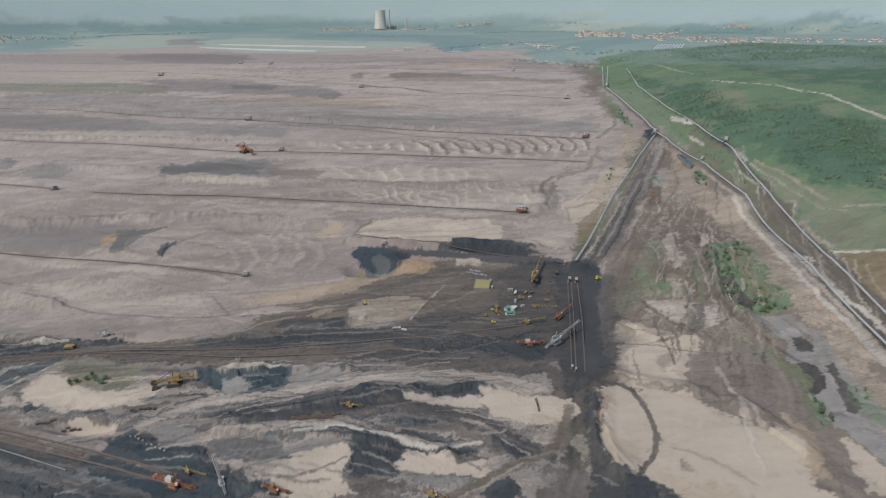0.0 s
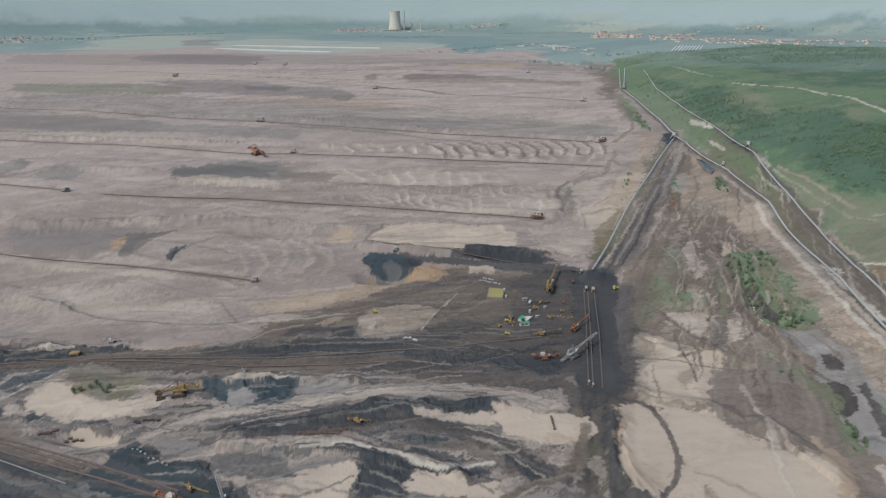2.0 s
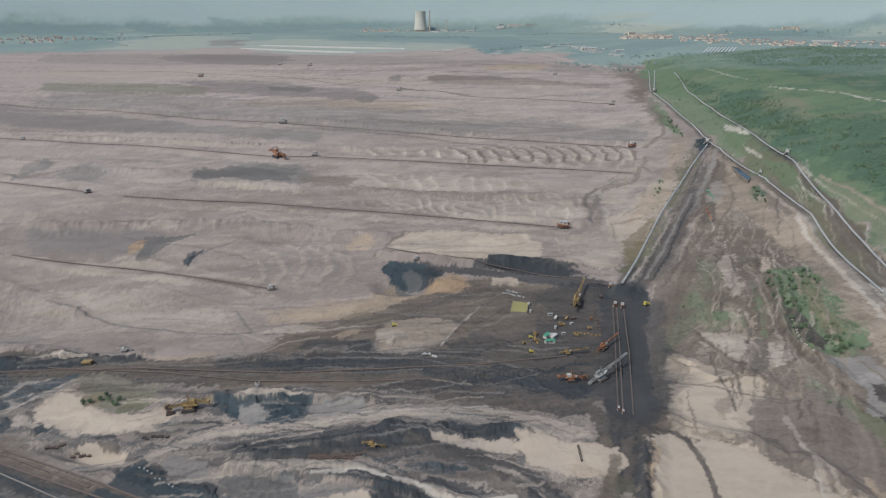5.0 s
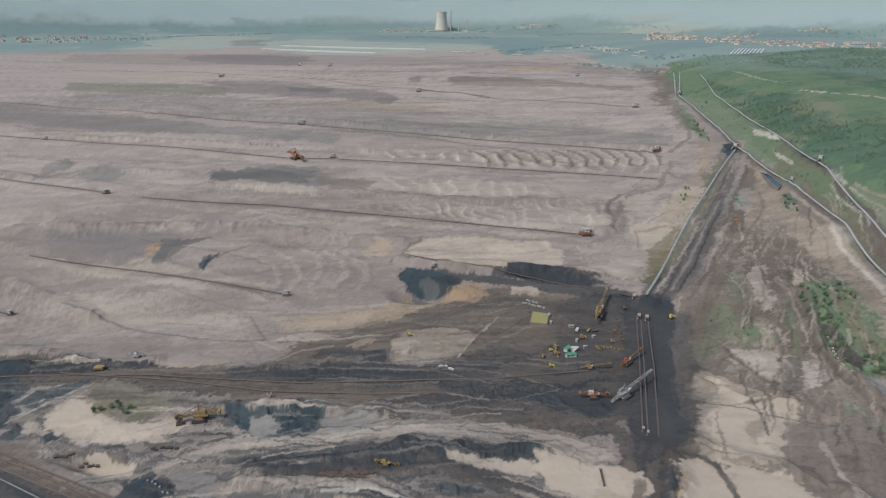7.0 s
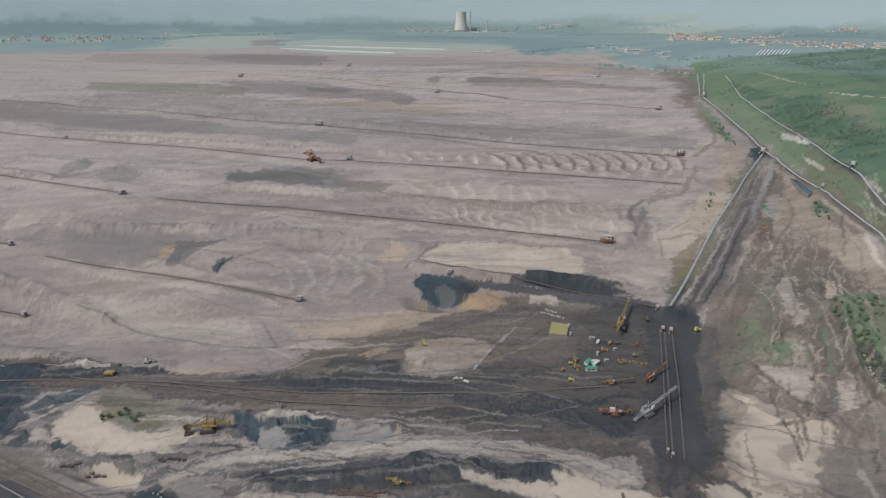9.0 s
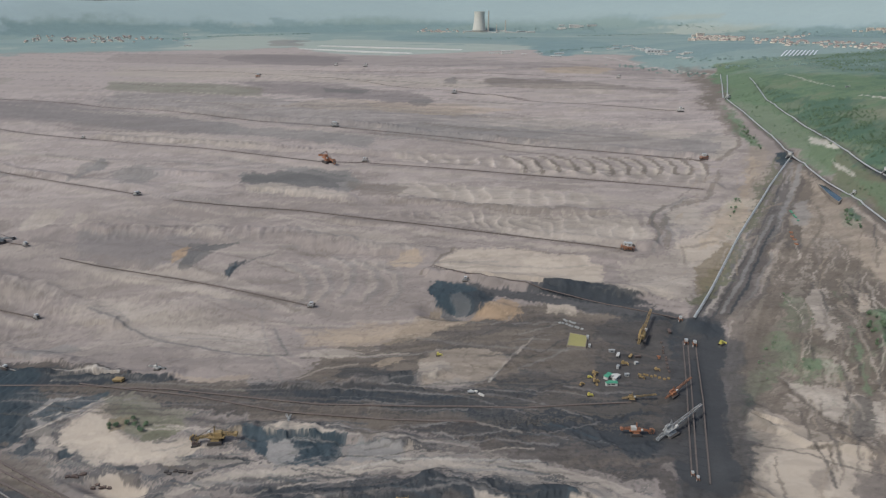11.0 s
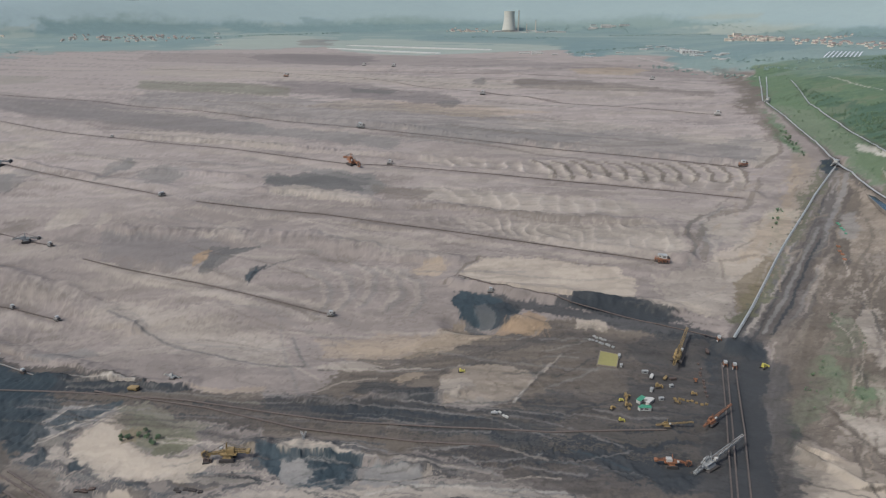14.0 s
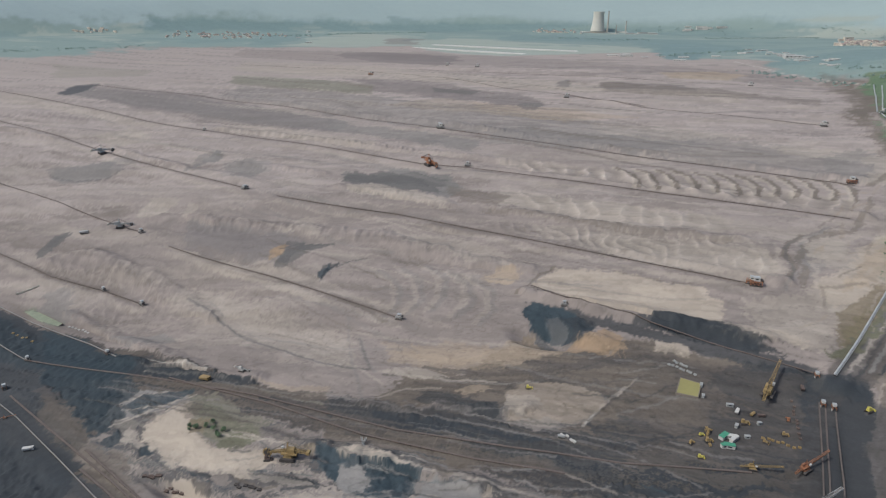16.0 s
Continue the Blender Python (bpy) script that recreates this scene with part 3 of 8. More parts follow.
soil("sand", 4, 6, 1, (-109, 357), (-91, 374), (-59, 386), (-44, 376), (-51, 359), (-57, 334), (-67, 313), (-93, 331))
soil("sand", 3, 7, 0.85, (-13, 366), (-6, 375), (29, 370), (54, 360), (60, 344), (11, 349), (-12, 355))
soil("tealrock", 2, 5, 0.6, (3, 378), (42, 375), (54, 367), (29, 366))
soil("coalbrown", 3, 8, 0.6, (-52, 355), (-14, 353), (-6, 329), (-37, 323), (-54, 335))
soil("coal", 2, 4, 0.9, (50, 335), (67, 340), (74, 328), (67, 316), (48, 318))
streak("soilbrown", 9, 3, 0.6, (25, 316), (51, 339), (78, 355), (109, 370), (123, 400), (130, 437))
soil("coalbrown", 4, 8, 0.8, (104, 349), (129, 339), (137, 327), (155, 330), (177, 305), (171, 252), (73, 265), (91, 334))
soil("coal", 3, 5, 0.8, (146, 330), (160, 329), (175, 311), (179, 285), (141, 291))
soil("coalbrown", 3, 6, 1, (-251, 423), (-225, 441), (-203, 419), (-174, 402), (-154, 380), (-123, 343), (-96, 287), (-142, 337), (-173, 372))
soil("coal", 4, 8, 0.85, (-917, 448), (-674, 526), (-363, 457), (-273, 421), (-174, 373), (-123, 343), (-80, 302), (-66, 214), (-506, 264))
mottle("coalbrown", "tealcoal", -12, 120, 7, 0.2, 0.5, 0.4, 371, (-674, 526), (-363, 457), (-273, 421), (-174, 373), (-123, 343), (-80, 302), (-66, 214), (-506, 264))
soil("soilbrown", 3, 5, 0.7, (-622, 527), (-365, 459), (-273, 421), (-189, 381), (-241, 400), (-357, 445), (-605, 510))
soil("greysoil", 4, 8, 0.4, (-340, 417), (-274, 395), (-206, 370), (-237, 372), (-299, 393), (-330, 400))
soil("greysoil", 4, 8, 0.3, (-432, 419), (-320, 383), (-238, 355), (-308, 365), (-411, 391))
streak("coal", 2, 2, 0.8, (-237, 418), (-200, 398), (-177, 385))
# the western end of the mine
soil("coal", 4, 7, 0.9, (-1488, 531), (-1072, 688), (-766, 699), (-682, 674), (-568, 648), (-475, 617), (-399, 602), (-321, 605), (-305, 589), (-454, 593), (-489, 569), (-441, 555), (-432, 530), (-415, 486), (-382, 435), (-375, 372), (-604, 281))
soil("tealcoal", 5, 8, 0.6, (-1036, 601), (-746, 682), (-651, 646), (-491, 602), (-455, 563), (-549, 583), (-642, 594), (-922, 540))
soil("coalbrown", 4, 8, 0.6, (-539, 548), (-509, 567), (-416, 507), (-420, 492), (-474, 514))
soil("slurry", 2, 6, 0.6, (-441, 555), (-418, 567), (-367, 569), (-376, 548), (-404, 522), (-426, 517), (-420, 540))
soil("pale", 2, 4, 0.7, (-459, 606), (-434, 620), (-378, 611), (-377, 606), (-422, 605))
soil("olivesoil", 3, 6, 0.6, (-340, 533), (-324, 544), (-296, 538), (-271, 524), (-284, 510), (-322, 517))
soil("greysoil", 5, 8, 0.6, (-1172, 1165), (-1076, 1207), (-1053, 1266), (-996, 1234), (-977, 1115), (-1059, 1097))
soil("purple", 6, 8, 1, (-1772, 1798), (-1810, 1922), (-1745, 1956), (-1696, 1852), (-1709, 1771))
soil("greysoil", 8, 12, 0.8, (-1747, 1907), (-1233, 1816), (-627, 1555), (-608, 1446), (-948, 1557), (-1351, 1681), (-1702, 1788))
soil("pale", 6, 10, 0.6, (-1252, 1397), (-1209, 1488), (-1077, 1390), (-1114, 1300))
soil("pale", 6, 10, 0.5, (-1974, 1759), (-1815, 1743), (-1111, 1496), (-1194, 1491), (-1857, 1657))
soil("darksoil", 3, 5, 0.8, (-841, 826), (-851, 868), (-837, 900), (-823, 863), (-817, 813))
soil("pale", 4, 6, 0.6, (-763, 958), (-789, 1035), (-752, 1033), (-726, 970))
soil("wetgreen", 1.5, 1.5, 1, (-730, 701), (-724, 713), (-656, 696), (-647, 679), (-669, 679))
soil("greysoil", 3, 6, 0.7, (-556, 669), (-498, 688), (-458, 668), (-512, 649))
streak("greysoil", 3, 2, 0.6, (-517, 758), (-451, 725), (-382, 680), (-272, 644), (-214, 640))
streak("darksoil", 2, 2, 0.3, (-517, 758), (-451, 725), (-382, 680), (-272, 644), (-214, 640))
streak("greysoil", 3, 2, 0.5, (-245, 699), (-220, 654), (-204, 637))
# haul roads beside the bench belts
streak("soilbrown", 9, 4, 0.35, (-1784, 1947), (-1254, 1844), (-776, 1670), (-371, 1470), (-87, 1364), (161, 1270), (361, 1185))
streak("pale", 9, 6, 0.4, (-1725, 1876), (-1213, 1778), (-752, 1612), (-362, 1424), (-87, 1330), (155, 1235), (351, 1159))
streak("soilbrown", 9, 4, 0.35, (-2949, 1987), (-2000, 1782), (-1672, 1691), (-1120, 1509), (-645, 1349), (-343, 1233), (-70, 1172), (145, 1108), (318, 1050))
streak("pale", 9, 6, 0.4, (-2879, 1932), (-1927, 1712), (-1621, 1633), (-1086, 1458), (-633, 1317), (-338, 1207), (-70, 1147), (140, 1079), (312, 1031))
streak("soilbrown", 9, 4, 0.35, (-1641, 1467), (-1331, 1370), (-1113, 1281), (-804, 1152), (-616, 1075))
streak("pale", 9, 6, 0.4, (-1587, 1415), (-1304, 1337), (-1091, 1250), (-787, 1123), (-605, 1051))
streak("soilbrown", 9, 4, 0.35, (-547, 1052), (-315, 1009), (-126, 949), (26, 896), (171, 845))
streak("pale", 9, 6, 0.4, (-538, 1031), (-309, 984), (-125, 926), (24, 876), (167, 830))
streak("soilbrown", 9, 4, 0.35, (-636, 880), (-421, 811), (-303, 769), (-212, 736))
streak("pale", 9, 6, 0.4, (-627, 864), (-414, 794), (-299, 754), (-209, 723))
streak("soilbrown", 9, 4, 0.35, (-901, 819), (-761, 778), (-659, 768), (-578, 749))
streak("pale", 9, 6, 0.4, (-884, 801), (-750, 764), (-648, 753), (-568, 734))
streak("coalbrown", 13, 2, 0.75, (211, 696), (247, 759), (318, 886), (421, 1061), (492, 1170))
streak("coalbrown", 13, 2, 0.75, (541, 1653), (517, 1411), (495, 1180), (493, 974), (485, 809), (468, 729), (451, 638), (429, 534), (413, 434), (397, 370), (382, 301))
streak("coalbrown", 13, 2, 0.75, (679, 1896), (593, 1552), (568, 1309), (557, 1121), (542, 981), (521, 864), (494, 712), (466, 602), (439, 472), (421, 396))
streak("pale", 5, 3, 0.7, (429, 582), (420, 510), (403, 421), (391, 362))
streak("pale", 4, 3, 0.35, (500, 793), (476, 659), (451, 561))
streak("coal", 2.5, 4, 0.7, (-160, 426), (-128, 421), (-97, 408), (-50, 395), (-14, 379), (24, 367))
streak("coal", 2.5, 4, 0.5, (-271, 536), (-173, 526), (-93, 514), (-16, 504))
streak("pale", 2.5, 3, 0.7, (-449, 600), (-411, 597), (-382, 601), (-348, 600))
streak("coalbrown", 3, 3, 0.7, (-58, 666), (-17, 664), (38, 685), (90, 700))
streak("coalbrown", 3, 3, 0.6, (-58, 654), (9, 649), (51, 667))
streak("coalbrown", 4, 3, 0.5, (-100, 566), (-16, 554), (92, 568))
streak("coal", 5, 3, 0.5, (198, 684), (212, 696), (263, 771), (350, 915), (454, 1097))
streak("pale", 3, 3, 0.5, (226, 708), (290, 808), (401, 1005), (454, 1097))
streak("greysoil", 3, 2, 0.5, (-197, 587), (-228, 640), (-257, 692), (-274, 731))
streak("pale", 2.5, 2, 0.6, (-189, 590), (-164, 615), (-133, 621))
streak("greysoil", 5, 3, 0.6, (198, 840), (232, 898), (239, 968), (285, 1018))
streak("soilbrown", 4, 3, 0.6, (-90, 797), (-69, 846), (-53, 862))
streak("pale", 3, 3, 0.3, (320, 480), (290, 452), (280, 403))
# worn lines in the near cuts
streak("pale", 2, 2, 0.6, (-419, 551), (-394, 557), (-375, 570))
streak("pale", 2, 2, 0.6, (-409, 534), (-382, 545), (-369, 569))
streak("coal", 2, 2, 0.6, (-414, 543), (-386, 553), (-372, 570))
streak("greysoil", 2, 2, 0.6, (-390, 521), (-372, 537), (-364, 563))
streak("coal", 4, 2, 0.8, (-299, 476), (-292, 477), (-283, 477))
streak("coal", 5, 2, 0.8, (-232, 483), (-212, 483), (-193, 484))
streak("coal", 7, 2, 0.85, (-169, 451), (-144, 448), (-103, 444), (-84, 445))
streak("coal", 5, 2, 0.7, (-169, 442), (-136, 434), (-100, 430))
streak("pale", 4, 2, 0.7, (-160, 426), (-128, 420), (-97, 411))
streak("coal", 9, 2, 0.9, (-44, 460), (-19, 445), (20, 420), (60, 401), (77, 380), (81, 359))
streak("coal", 5, 2, 0.8, (-84, 445), (-64, 446), (-44, 460))
streak("pale", 3, 2, 0.8, (40, 407), (54, 400), (67, 389), (92, 365))
streak("pale", 4, 2, 0.8, (-97, 414), (-60, 402), (-34, 394), (-10, 384), (17, 374), (45, 377))
streak("coal", 3, 2, 0.9, (-96, 407), (-59, 395), (-34, 388), (-12, 378), (12, 370))
streak("tealrock", 5, 2, 0.8, (-24, 410), (-5, 410), (19, 404))
streak("coal", 2, 2, 0.8, (25, 479), (43, 482), (45, 469))
streak("coal", 8, 2, 0.85, (-44, 389), (-32, 375), (-18, 361))
streak("coal", 4, 2, 0.7, (-14, 352), (11, 347), (39, 345))
streak("pale", 3, 2, 0.7, (-224, 437), (-210, 441), (-194, 442))
streak("coalbrown", 5, 2, 0.7, (-51, 354), (-35, 349), (-15, 341))
streak("soilbrown", 7, 2, 0.7, (25, 321), (47, 337), (74, 353), (107, 367), (123, 396), (131, 437))
streak("tan", 3, 2, 0.7, (155, 399), (161, 413), (162, 425))
streak("pale", 3, 2, 0.5, (271, 413), (260, 378), (243, 315))
streak("pale", 3, 2, 0.5, (264, 390), (247, 339), (236, 311))
streak("spoil", 3, 2, 0.5, (266, 414), (248, 345))
streak("pale", 3, 2, 0.6, (-156, 521), (-115, 510), (-70, 505), (-16, 499))
streak("soilbrown", 3, 2, 0.6, (-259, 479), (-231, 472), (-223, 476))
streak("coal", 2.5, 2, 0.7, (452, 1090), (339, 883), (252, 736), (221, 687))
streak("coal", 3, 2, 0.8, (232, 678), (206, 581), (185, 499))
streak("coal", 7, 2, 0.6, (137, 436), (130, 399), (115, 359))
streak("soilbrown", 3, 2, 0.6, (152, 434), (146, 396), (128, 358))
streak("pale", 2, 2, 0.6, (99, 441), (113, 440))
streak("coalbrown", 3, 2, 0.7, (-18, 680), (24, 685), (68, 703))
streak("pale", 3, 2, 0.6, (-168, 634), (-122, 633), (-83, 637))
streak("coalbrown", 4, 2, 0.7, (-159, 624), (-108, 624), (-43, 616), (-17, 622))
streak("olivesoil", 3, 2, 0.7, (-298, 588), (-260, 582), (-234, 578))
streak("coal", 4, 2, 0.7, (-84, 580), (-53, 571), (-17, 567))
streak("greysoil", 3, 2, 0.6, (-628, 1091), (-565, 1062), (-517, 1039))
streak("soilbrown", 5, 2, 0.5, (223, 573), (203, 528), (177, 458))
streak("soilbrown", 4, 2, 0.6, (462, 1010), (426, 899), (337, 779), (277, 674))
soil("coal", 2, 4, 0.9, (-266, 436), (-238, 437), (-200, 432), (-163, 398), (-139, 359), (-174, 389), (-203, 407), (-251, 423))
soil("darksoil", 2, 3, 0.9, (-155, 391), (-154, 405), (-140, 411), (-120, 406), (-106, 390), (-99, 370), (-123, 380))
streak("tealcoal", 10, 4, 0.6, (-350, 434), (-277, 402), (-204, 373), (-162, 351))
streak("tealcoal", 16, 6, 0.5, (-332, 404), (-267, 381), (-207, 360))
streak("greysoil", 4, 5, 0.35, (-329, 415), (-267, 390), (-210, 368))
soil("coal", 2, 3, 0.6, (-48, 746), (-18, 754), (-9, 711), (-25, 713), (-42, 726))
soil("coalbrown", 2, 3, 0.6, (513, 842), (497, 718), (470, 608), (441, 474), (406, 329), (381, 299), (410, 430), (426, 530), (446, 630), (467, 725))
streak("pale", 4, 3, 0.7, (442, 583), (431, 511), (421, 446), (398, 341))
streak("slurry", 3, 3, 0.6, (469, 669), (452, 599), (438, 522))
soil("slurry", 2, 3, 0.5, (478, 828), (486, 796), (446, 641), (429, 562), (421, 579), (456, 707))
soil("pale", 2, 5, 0.7, (552, 1239), (562, 1202), (555, 1152), (541, 1171))
streak("coal", 3, 2, 0.7, (542, 981), (549, 1025), (550, 1054))
soil("tan", 1.5, 2, 0.9, (382, 720), (396, 733), (376, 693), (360, 678))
# green ground along and between the covered belts
soil("grass", 8, 10, 0.8, (675, 2131), (720, 2006), (609, 1577), (568, 1310), (555, 1140), (545, 1026), (486, 936), (502, 1035), (508, 1244), (526, 1478), (539, 1622), (578, 1815))
soil("verge", 6, 8, 0.7, (552, 1132), (542, 1000), (522, 902), (497, 787), (473, 688), (451, 617), (455, 681), (485, 809), (493, 912), (500, 1055))
soil("grass", 5, 8, 0.6, (523, 1020), (534, 965), (518, 893), (504, 881), (504, 953))
soil("grass", 8, 12, 0.6, (500, 1505), (495, 1405), (479, 1319), (472, 1237), (459, 1276), (465, 1372))
soil("track", 2, 4, 0.8, (550, 1243), (558, 1211), (556, 1146), (546, 1162), (538, 1205))
soil("track", 2, 5, 0.6, (530, 1110), (535, 1056), (525, 1025), (524, 1077))
soil("tealcoal", 2, 4, 0.9, (475, 1191), (490, 1197), (493, 1157), (468, 1135), (465, 1162))
soil("coal", 2, 4, 0.8, (552, 1045), (553, 1013), (539, 961), (538, 993))
soil("track", 2, 4, 0.5, (541, 964), (540, 904), (534, 905), (535, 948))
soil("wood", 14, 30, 0.7, (966, 2195), (1364, 2437), (1674, 2122), (1345, 1696), (1069, 1691), (860, 1755))
soil("wood", 12, 25, 0.6, (641, 1494), (697, 1407), (653, 1105), (570, 1019), (570, 1150), (582, 1285))
soil("wood", 14, 25, 0.7, (618, 1020), (709, 1009), (792, 963), (607, 708), (565, 774), (578, 895), (557, 975))
soil("pale_grass", 10, 15, 0.5, (640, 1335), (723, 1328), (700, 1202), (627, 1252))
soil("pale_grass", 8, 12, 0.6, (771, 1105), (831, 1115), (751, 1012), (735, 1041))
soil("pale_grass", 6, 8, 0.5, (541, 887), (555, 837), (556, 760), (588, 681), (511, 574), (487, 616), (508, 713), (520, 801))
streak("track", 5, 2, 0.9, (725, 1444), (746, 1398), (794, 1342), (814, 1309), (813, 1227), (842, 1189), (822, 1102), (802, 976))
streak("pinksand", 5, 3, 0.7, (543, 901), (551, 844), (548, 796), (544, 726))
streak("pinksand", 3, 3, 0.8, (481, 607), (503, 563))
streak("pinksand", 5, 4, 0.8, (498, 718), (488, 657), (483, 614))
soil("soilbrown", 3, 5, 0.5, (490, 804), (510, 783), (494, 688), (458, 571), (437, 469), (419, 443), (427, 505), (446, 599), (471, 697))
streak("track", 5, 4, 0.6, (445, 623), (432, 539), (428, 491), (421, 446))
soil("track", 2, 4, 0.6, (447, 616), (454, 602), (446, 584), (440, 594))
streak("track", 6, 3, 0.6, (473, 821), (460, 771), (449, 702), (431, 626), (417, 562), (411, 505), (404, 455), (395, 409))
streak("tan", 3, 3, 0.6, (405, 523), (399, 463), (391, 416))
# the stony wedge
soil("grass", 5, 8, 0.6, (376, 693), (415, 698), (411, 652), (385, 605), (378, 568), (385, 542), (367, 506), (348, 511), (332, 535), (334, 583), (350, 632))
soil("olive", 5, 8, 0.5, (389, 664), (405, 648), (381, 592), (379, 546), (359, 542), (362, 584))
soil("wetground", 2, 3, 0.9, (339, 596), (349, 590), (353, 566), (355, 537), (343, 525), (336, 539), (338, 569))
soil("soilbrown", 8, 12, 0.5, (279, 702), (369, 725), (313, 571), (301, 601), (250, 614))
soil("grass", 4, 8, 0.45, (266, 666), (288, 665), (269, 598), (254, 618))
soil("grass", 3, 6, 0.6, (282, 617), (295, 605), (284, 590), (277, 602))
streak("grass", 4, 4, 0.5, (339, 651), (318, 589), (307, 556))
soil("pale", 3, 8, 0.7, (339, 740), (362, 752), (341, 686), (315, 626), (315, 651), (325, 697))
soil("pale", 3, 8, 0.6, (263, 581), (290, 574), (303, 545), (281, 500), (270, 524), (259, 556))
soil("pale", 2, 6, 0.5, (306, 603), (311, 602), (299, 566), (292, 567))
soil("wetground", 2, 5, 0.6, (290, 560), (304, 551), (286, 503), (275, 502), (283, 535))
soil("sand", 2, 3, 0.8, (386, 731), (395, 727), (378, 692), (359, 673))
streak("soilbrown", 5, 3, 0.6, (374, 723), (340, 618), (326, 565), (324, 519), (330, 478), (331, 433))
streak("pale", 2, 2, 0.5, (361, 705), (331, 608), (320, 562), (315, 512))
streak("soilbrown", 3, 2, 0.8, (249, 621), (258, 585), (264, 539), (276, 499))
streak("pale", 2, 2, 0.5, (251, 624), (261, 587), (267, 542))
streak("pale", 6, 3, 0.4, (364, 866), (316, 784), (271, 695))
streak("soilbrown", 4, 3, 0.5, (360, 844), (334, 809), (296, 731), (274, 686))
soil("soilbrown", 3, 6, 0.7, (398, 821), (418, 802), (435, 752), (437, 711), (414, 742), (390, 773))
soil("soilbrown", 3, 6, 0.6, (462, 1074), (480, 1069), (452, 984), (436, 994))
soil("slurry", 3, 6, 0.6, (428, 998), (448, 999), (414, 904), (392, 905))
soil("soilbrown", 2, 4, 0.8, (384, 909), (402, 907), (382, 862), (368, 865))
soil("slurry", 3, 5, 0.8, (333, 514), (364, 500), (370, 473), (356, 433), (349, 401), (342, 371), (336, 329), (358, 359), (370, 418), (378, 477), (372, 504))
soil("wetground", 2, 4, 0.9, (355, 473), (365, 470), (359, 451), (348, 454))
soil("wetground", 2, 4, 0.9, (357, 428), (366, 429), (357, 406), (350, 369), (340, 362), (344, 386))
soil("verge", 4, 8, 0.7, (330, 466), (335, 440), (323, 393), (320, 370), (311, 370), (309, 397), (317, 435))
soil("grass", 3, 6, 0.6, (317, 395), (323, 382), (319, 368), (311, 375))
soil("grass", 3, 6, 0.5, (359, 409), (359, 389), (356, 356), (346, 342), (346, 363))
# the pale sand beside the coal road
soil("spoil", 8, 10, 0.8, (279, 471), (321, 480), (317, 411), (308, 353), (292, 369), (265, 375), (255, 392))
soil("spoil", 10, 8, 0.8, (251, 475), (280, 472), (271, 413), (240, 399), (235, 425))
soil("soilbrown", 4, 8, 0.6, (282, 435), (314, 438), (293, 407), (276, 412))
soil("sand", 3, 5, 0.9, (165, 435), (185, 436), (195, 415), (191, 382), (182, 356), (164, 334), (155, 331), (144, 340), (143, 362), (158, 395), (164, 425))
soil("sand", 8, 6, 0.9, (204, 426), (230, 413), (237, 392), (244, 374), (259, 365), (277, 358), (278, 338), (272, 310), (263, 290), (191, 302), (175, 321), (167, 335), (189, 368))
soil("tan", 14, 10, 0.45, (154, 373), (169, 358), (162, 335), (146, 342))
soil("tan", 10, 10, 0.5, (169, 335), (194, 318), (214, 310), (212, 299), (187, 303))
soil("sand", 3, 6, 0.8, (312, 342), (316, 333), (319, 305), (301, 282), (294, 291), (301, 316))
soil("tan", 5, 8, 0.55, (285, 371), (293, 349), (285, 324), (277, 305), (272, 316), (275, 340))
soil("sand", 3, 5, 0.6, (198, 526), (230, 552), (254, 515), (273, 490), (227, 502))
soil("sand", 4, 5, 0.7, (204, 503), (231, 499), (257, 476), (250, 452), (236, 425), (209, 427), (181, 438), (184, 466))
soil("spoil", 6, 6, 0.5, (230, 475), (247, 476), (236, 456), (224, 454))
streak("coalbrown", 1.6, 2, 0.7, (193, 508), (221, 500), (251, 480), (295, 461))
streak("soilbrown", 1.6, 3, 0.6, (213, 490), (205, 462), (199, 435))
streak("soilbrown", 3, 3, 0.5, (197, 434), (213, 431), (220, 423))
streak("pale", 3, 3, 0.6, (273, 447), (267, 398), (259, 363), (244, 321))
streak("pale", 2.5, 3, 0.6, (269, 414), (270, 384), (265, 360))
streak("track", 2.5, 3, 0.5, (260, 384), (252, 351), (241, 316))
streak("spoil", 3, 3, 0.35, (193, 354), (212, 340), (226, 319), (233, 307))
soil("spoil", 4, 4, 0.5, (192, 337), (201, 334), (200, 328), (191, 328))
soil("soilbrown", 3, 5, 0.6, (195, 340), (200, 342), (199, 335), (194, 335))
streak("coalbrown", 4.5, 2, 0.85, (160, 445), (179, 441), (190, 429), (191, 400), (187, 371), (179, 350), (164, 334), (152, 324), (138, 317))
soil("coal", 3, 6, 0.75, (154, 434), (159, 426), (150, 392), (142, 369), (143, 346), (151, 330), (164, 322), (166, 306), (119, 313))
soil("tan", 2, 4, 0.6, (162, 423), (165, 417), (158, 399), (151, 392))
streak("greysoil", 2, 3, 0.6, (128, 334), (134, 329), (140, 323))
# cuts and heaps of the near floor
streak("pale", 8, 3, 0.7, (-106, 465), (-67, 475), (-15, 473), (37, 477), (87, 461), (114, 443))
streak("track", 3, 2, 0.5, (-103, 471), (-68, 480), (-16, 480), (37, 483))
soil("coal", 2, 5, 0.85, (-21, 451), (-5, 456), (60, 449), (54, 435), (14, 439), (-14, 444))
soil("coalbrown", 4, 8, 0.6, (-64, 441), (-20, 439), (32, 417), (55, 410), (96, 381), (97, 362), (74, 383), (45, 403), (-15, 411), (-81, 420))
soil("coal", 3, 7, 0.7, (-105, 457), (-66, 460), (-40, 455), (-21, 449), (-39, 430), (-62, 427), (-100, 429))
soil("pale", 2, 4, 0.8, (-12, 447), (14, 437), (57, 428), (51, 418), (14, 427), (-5, 436))
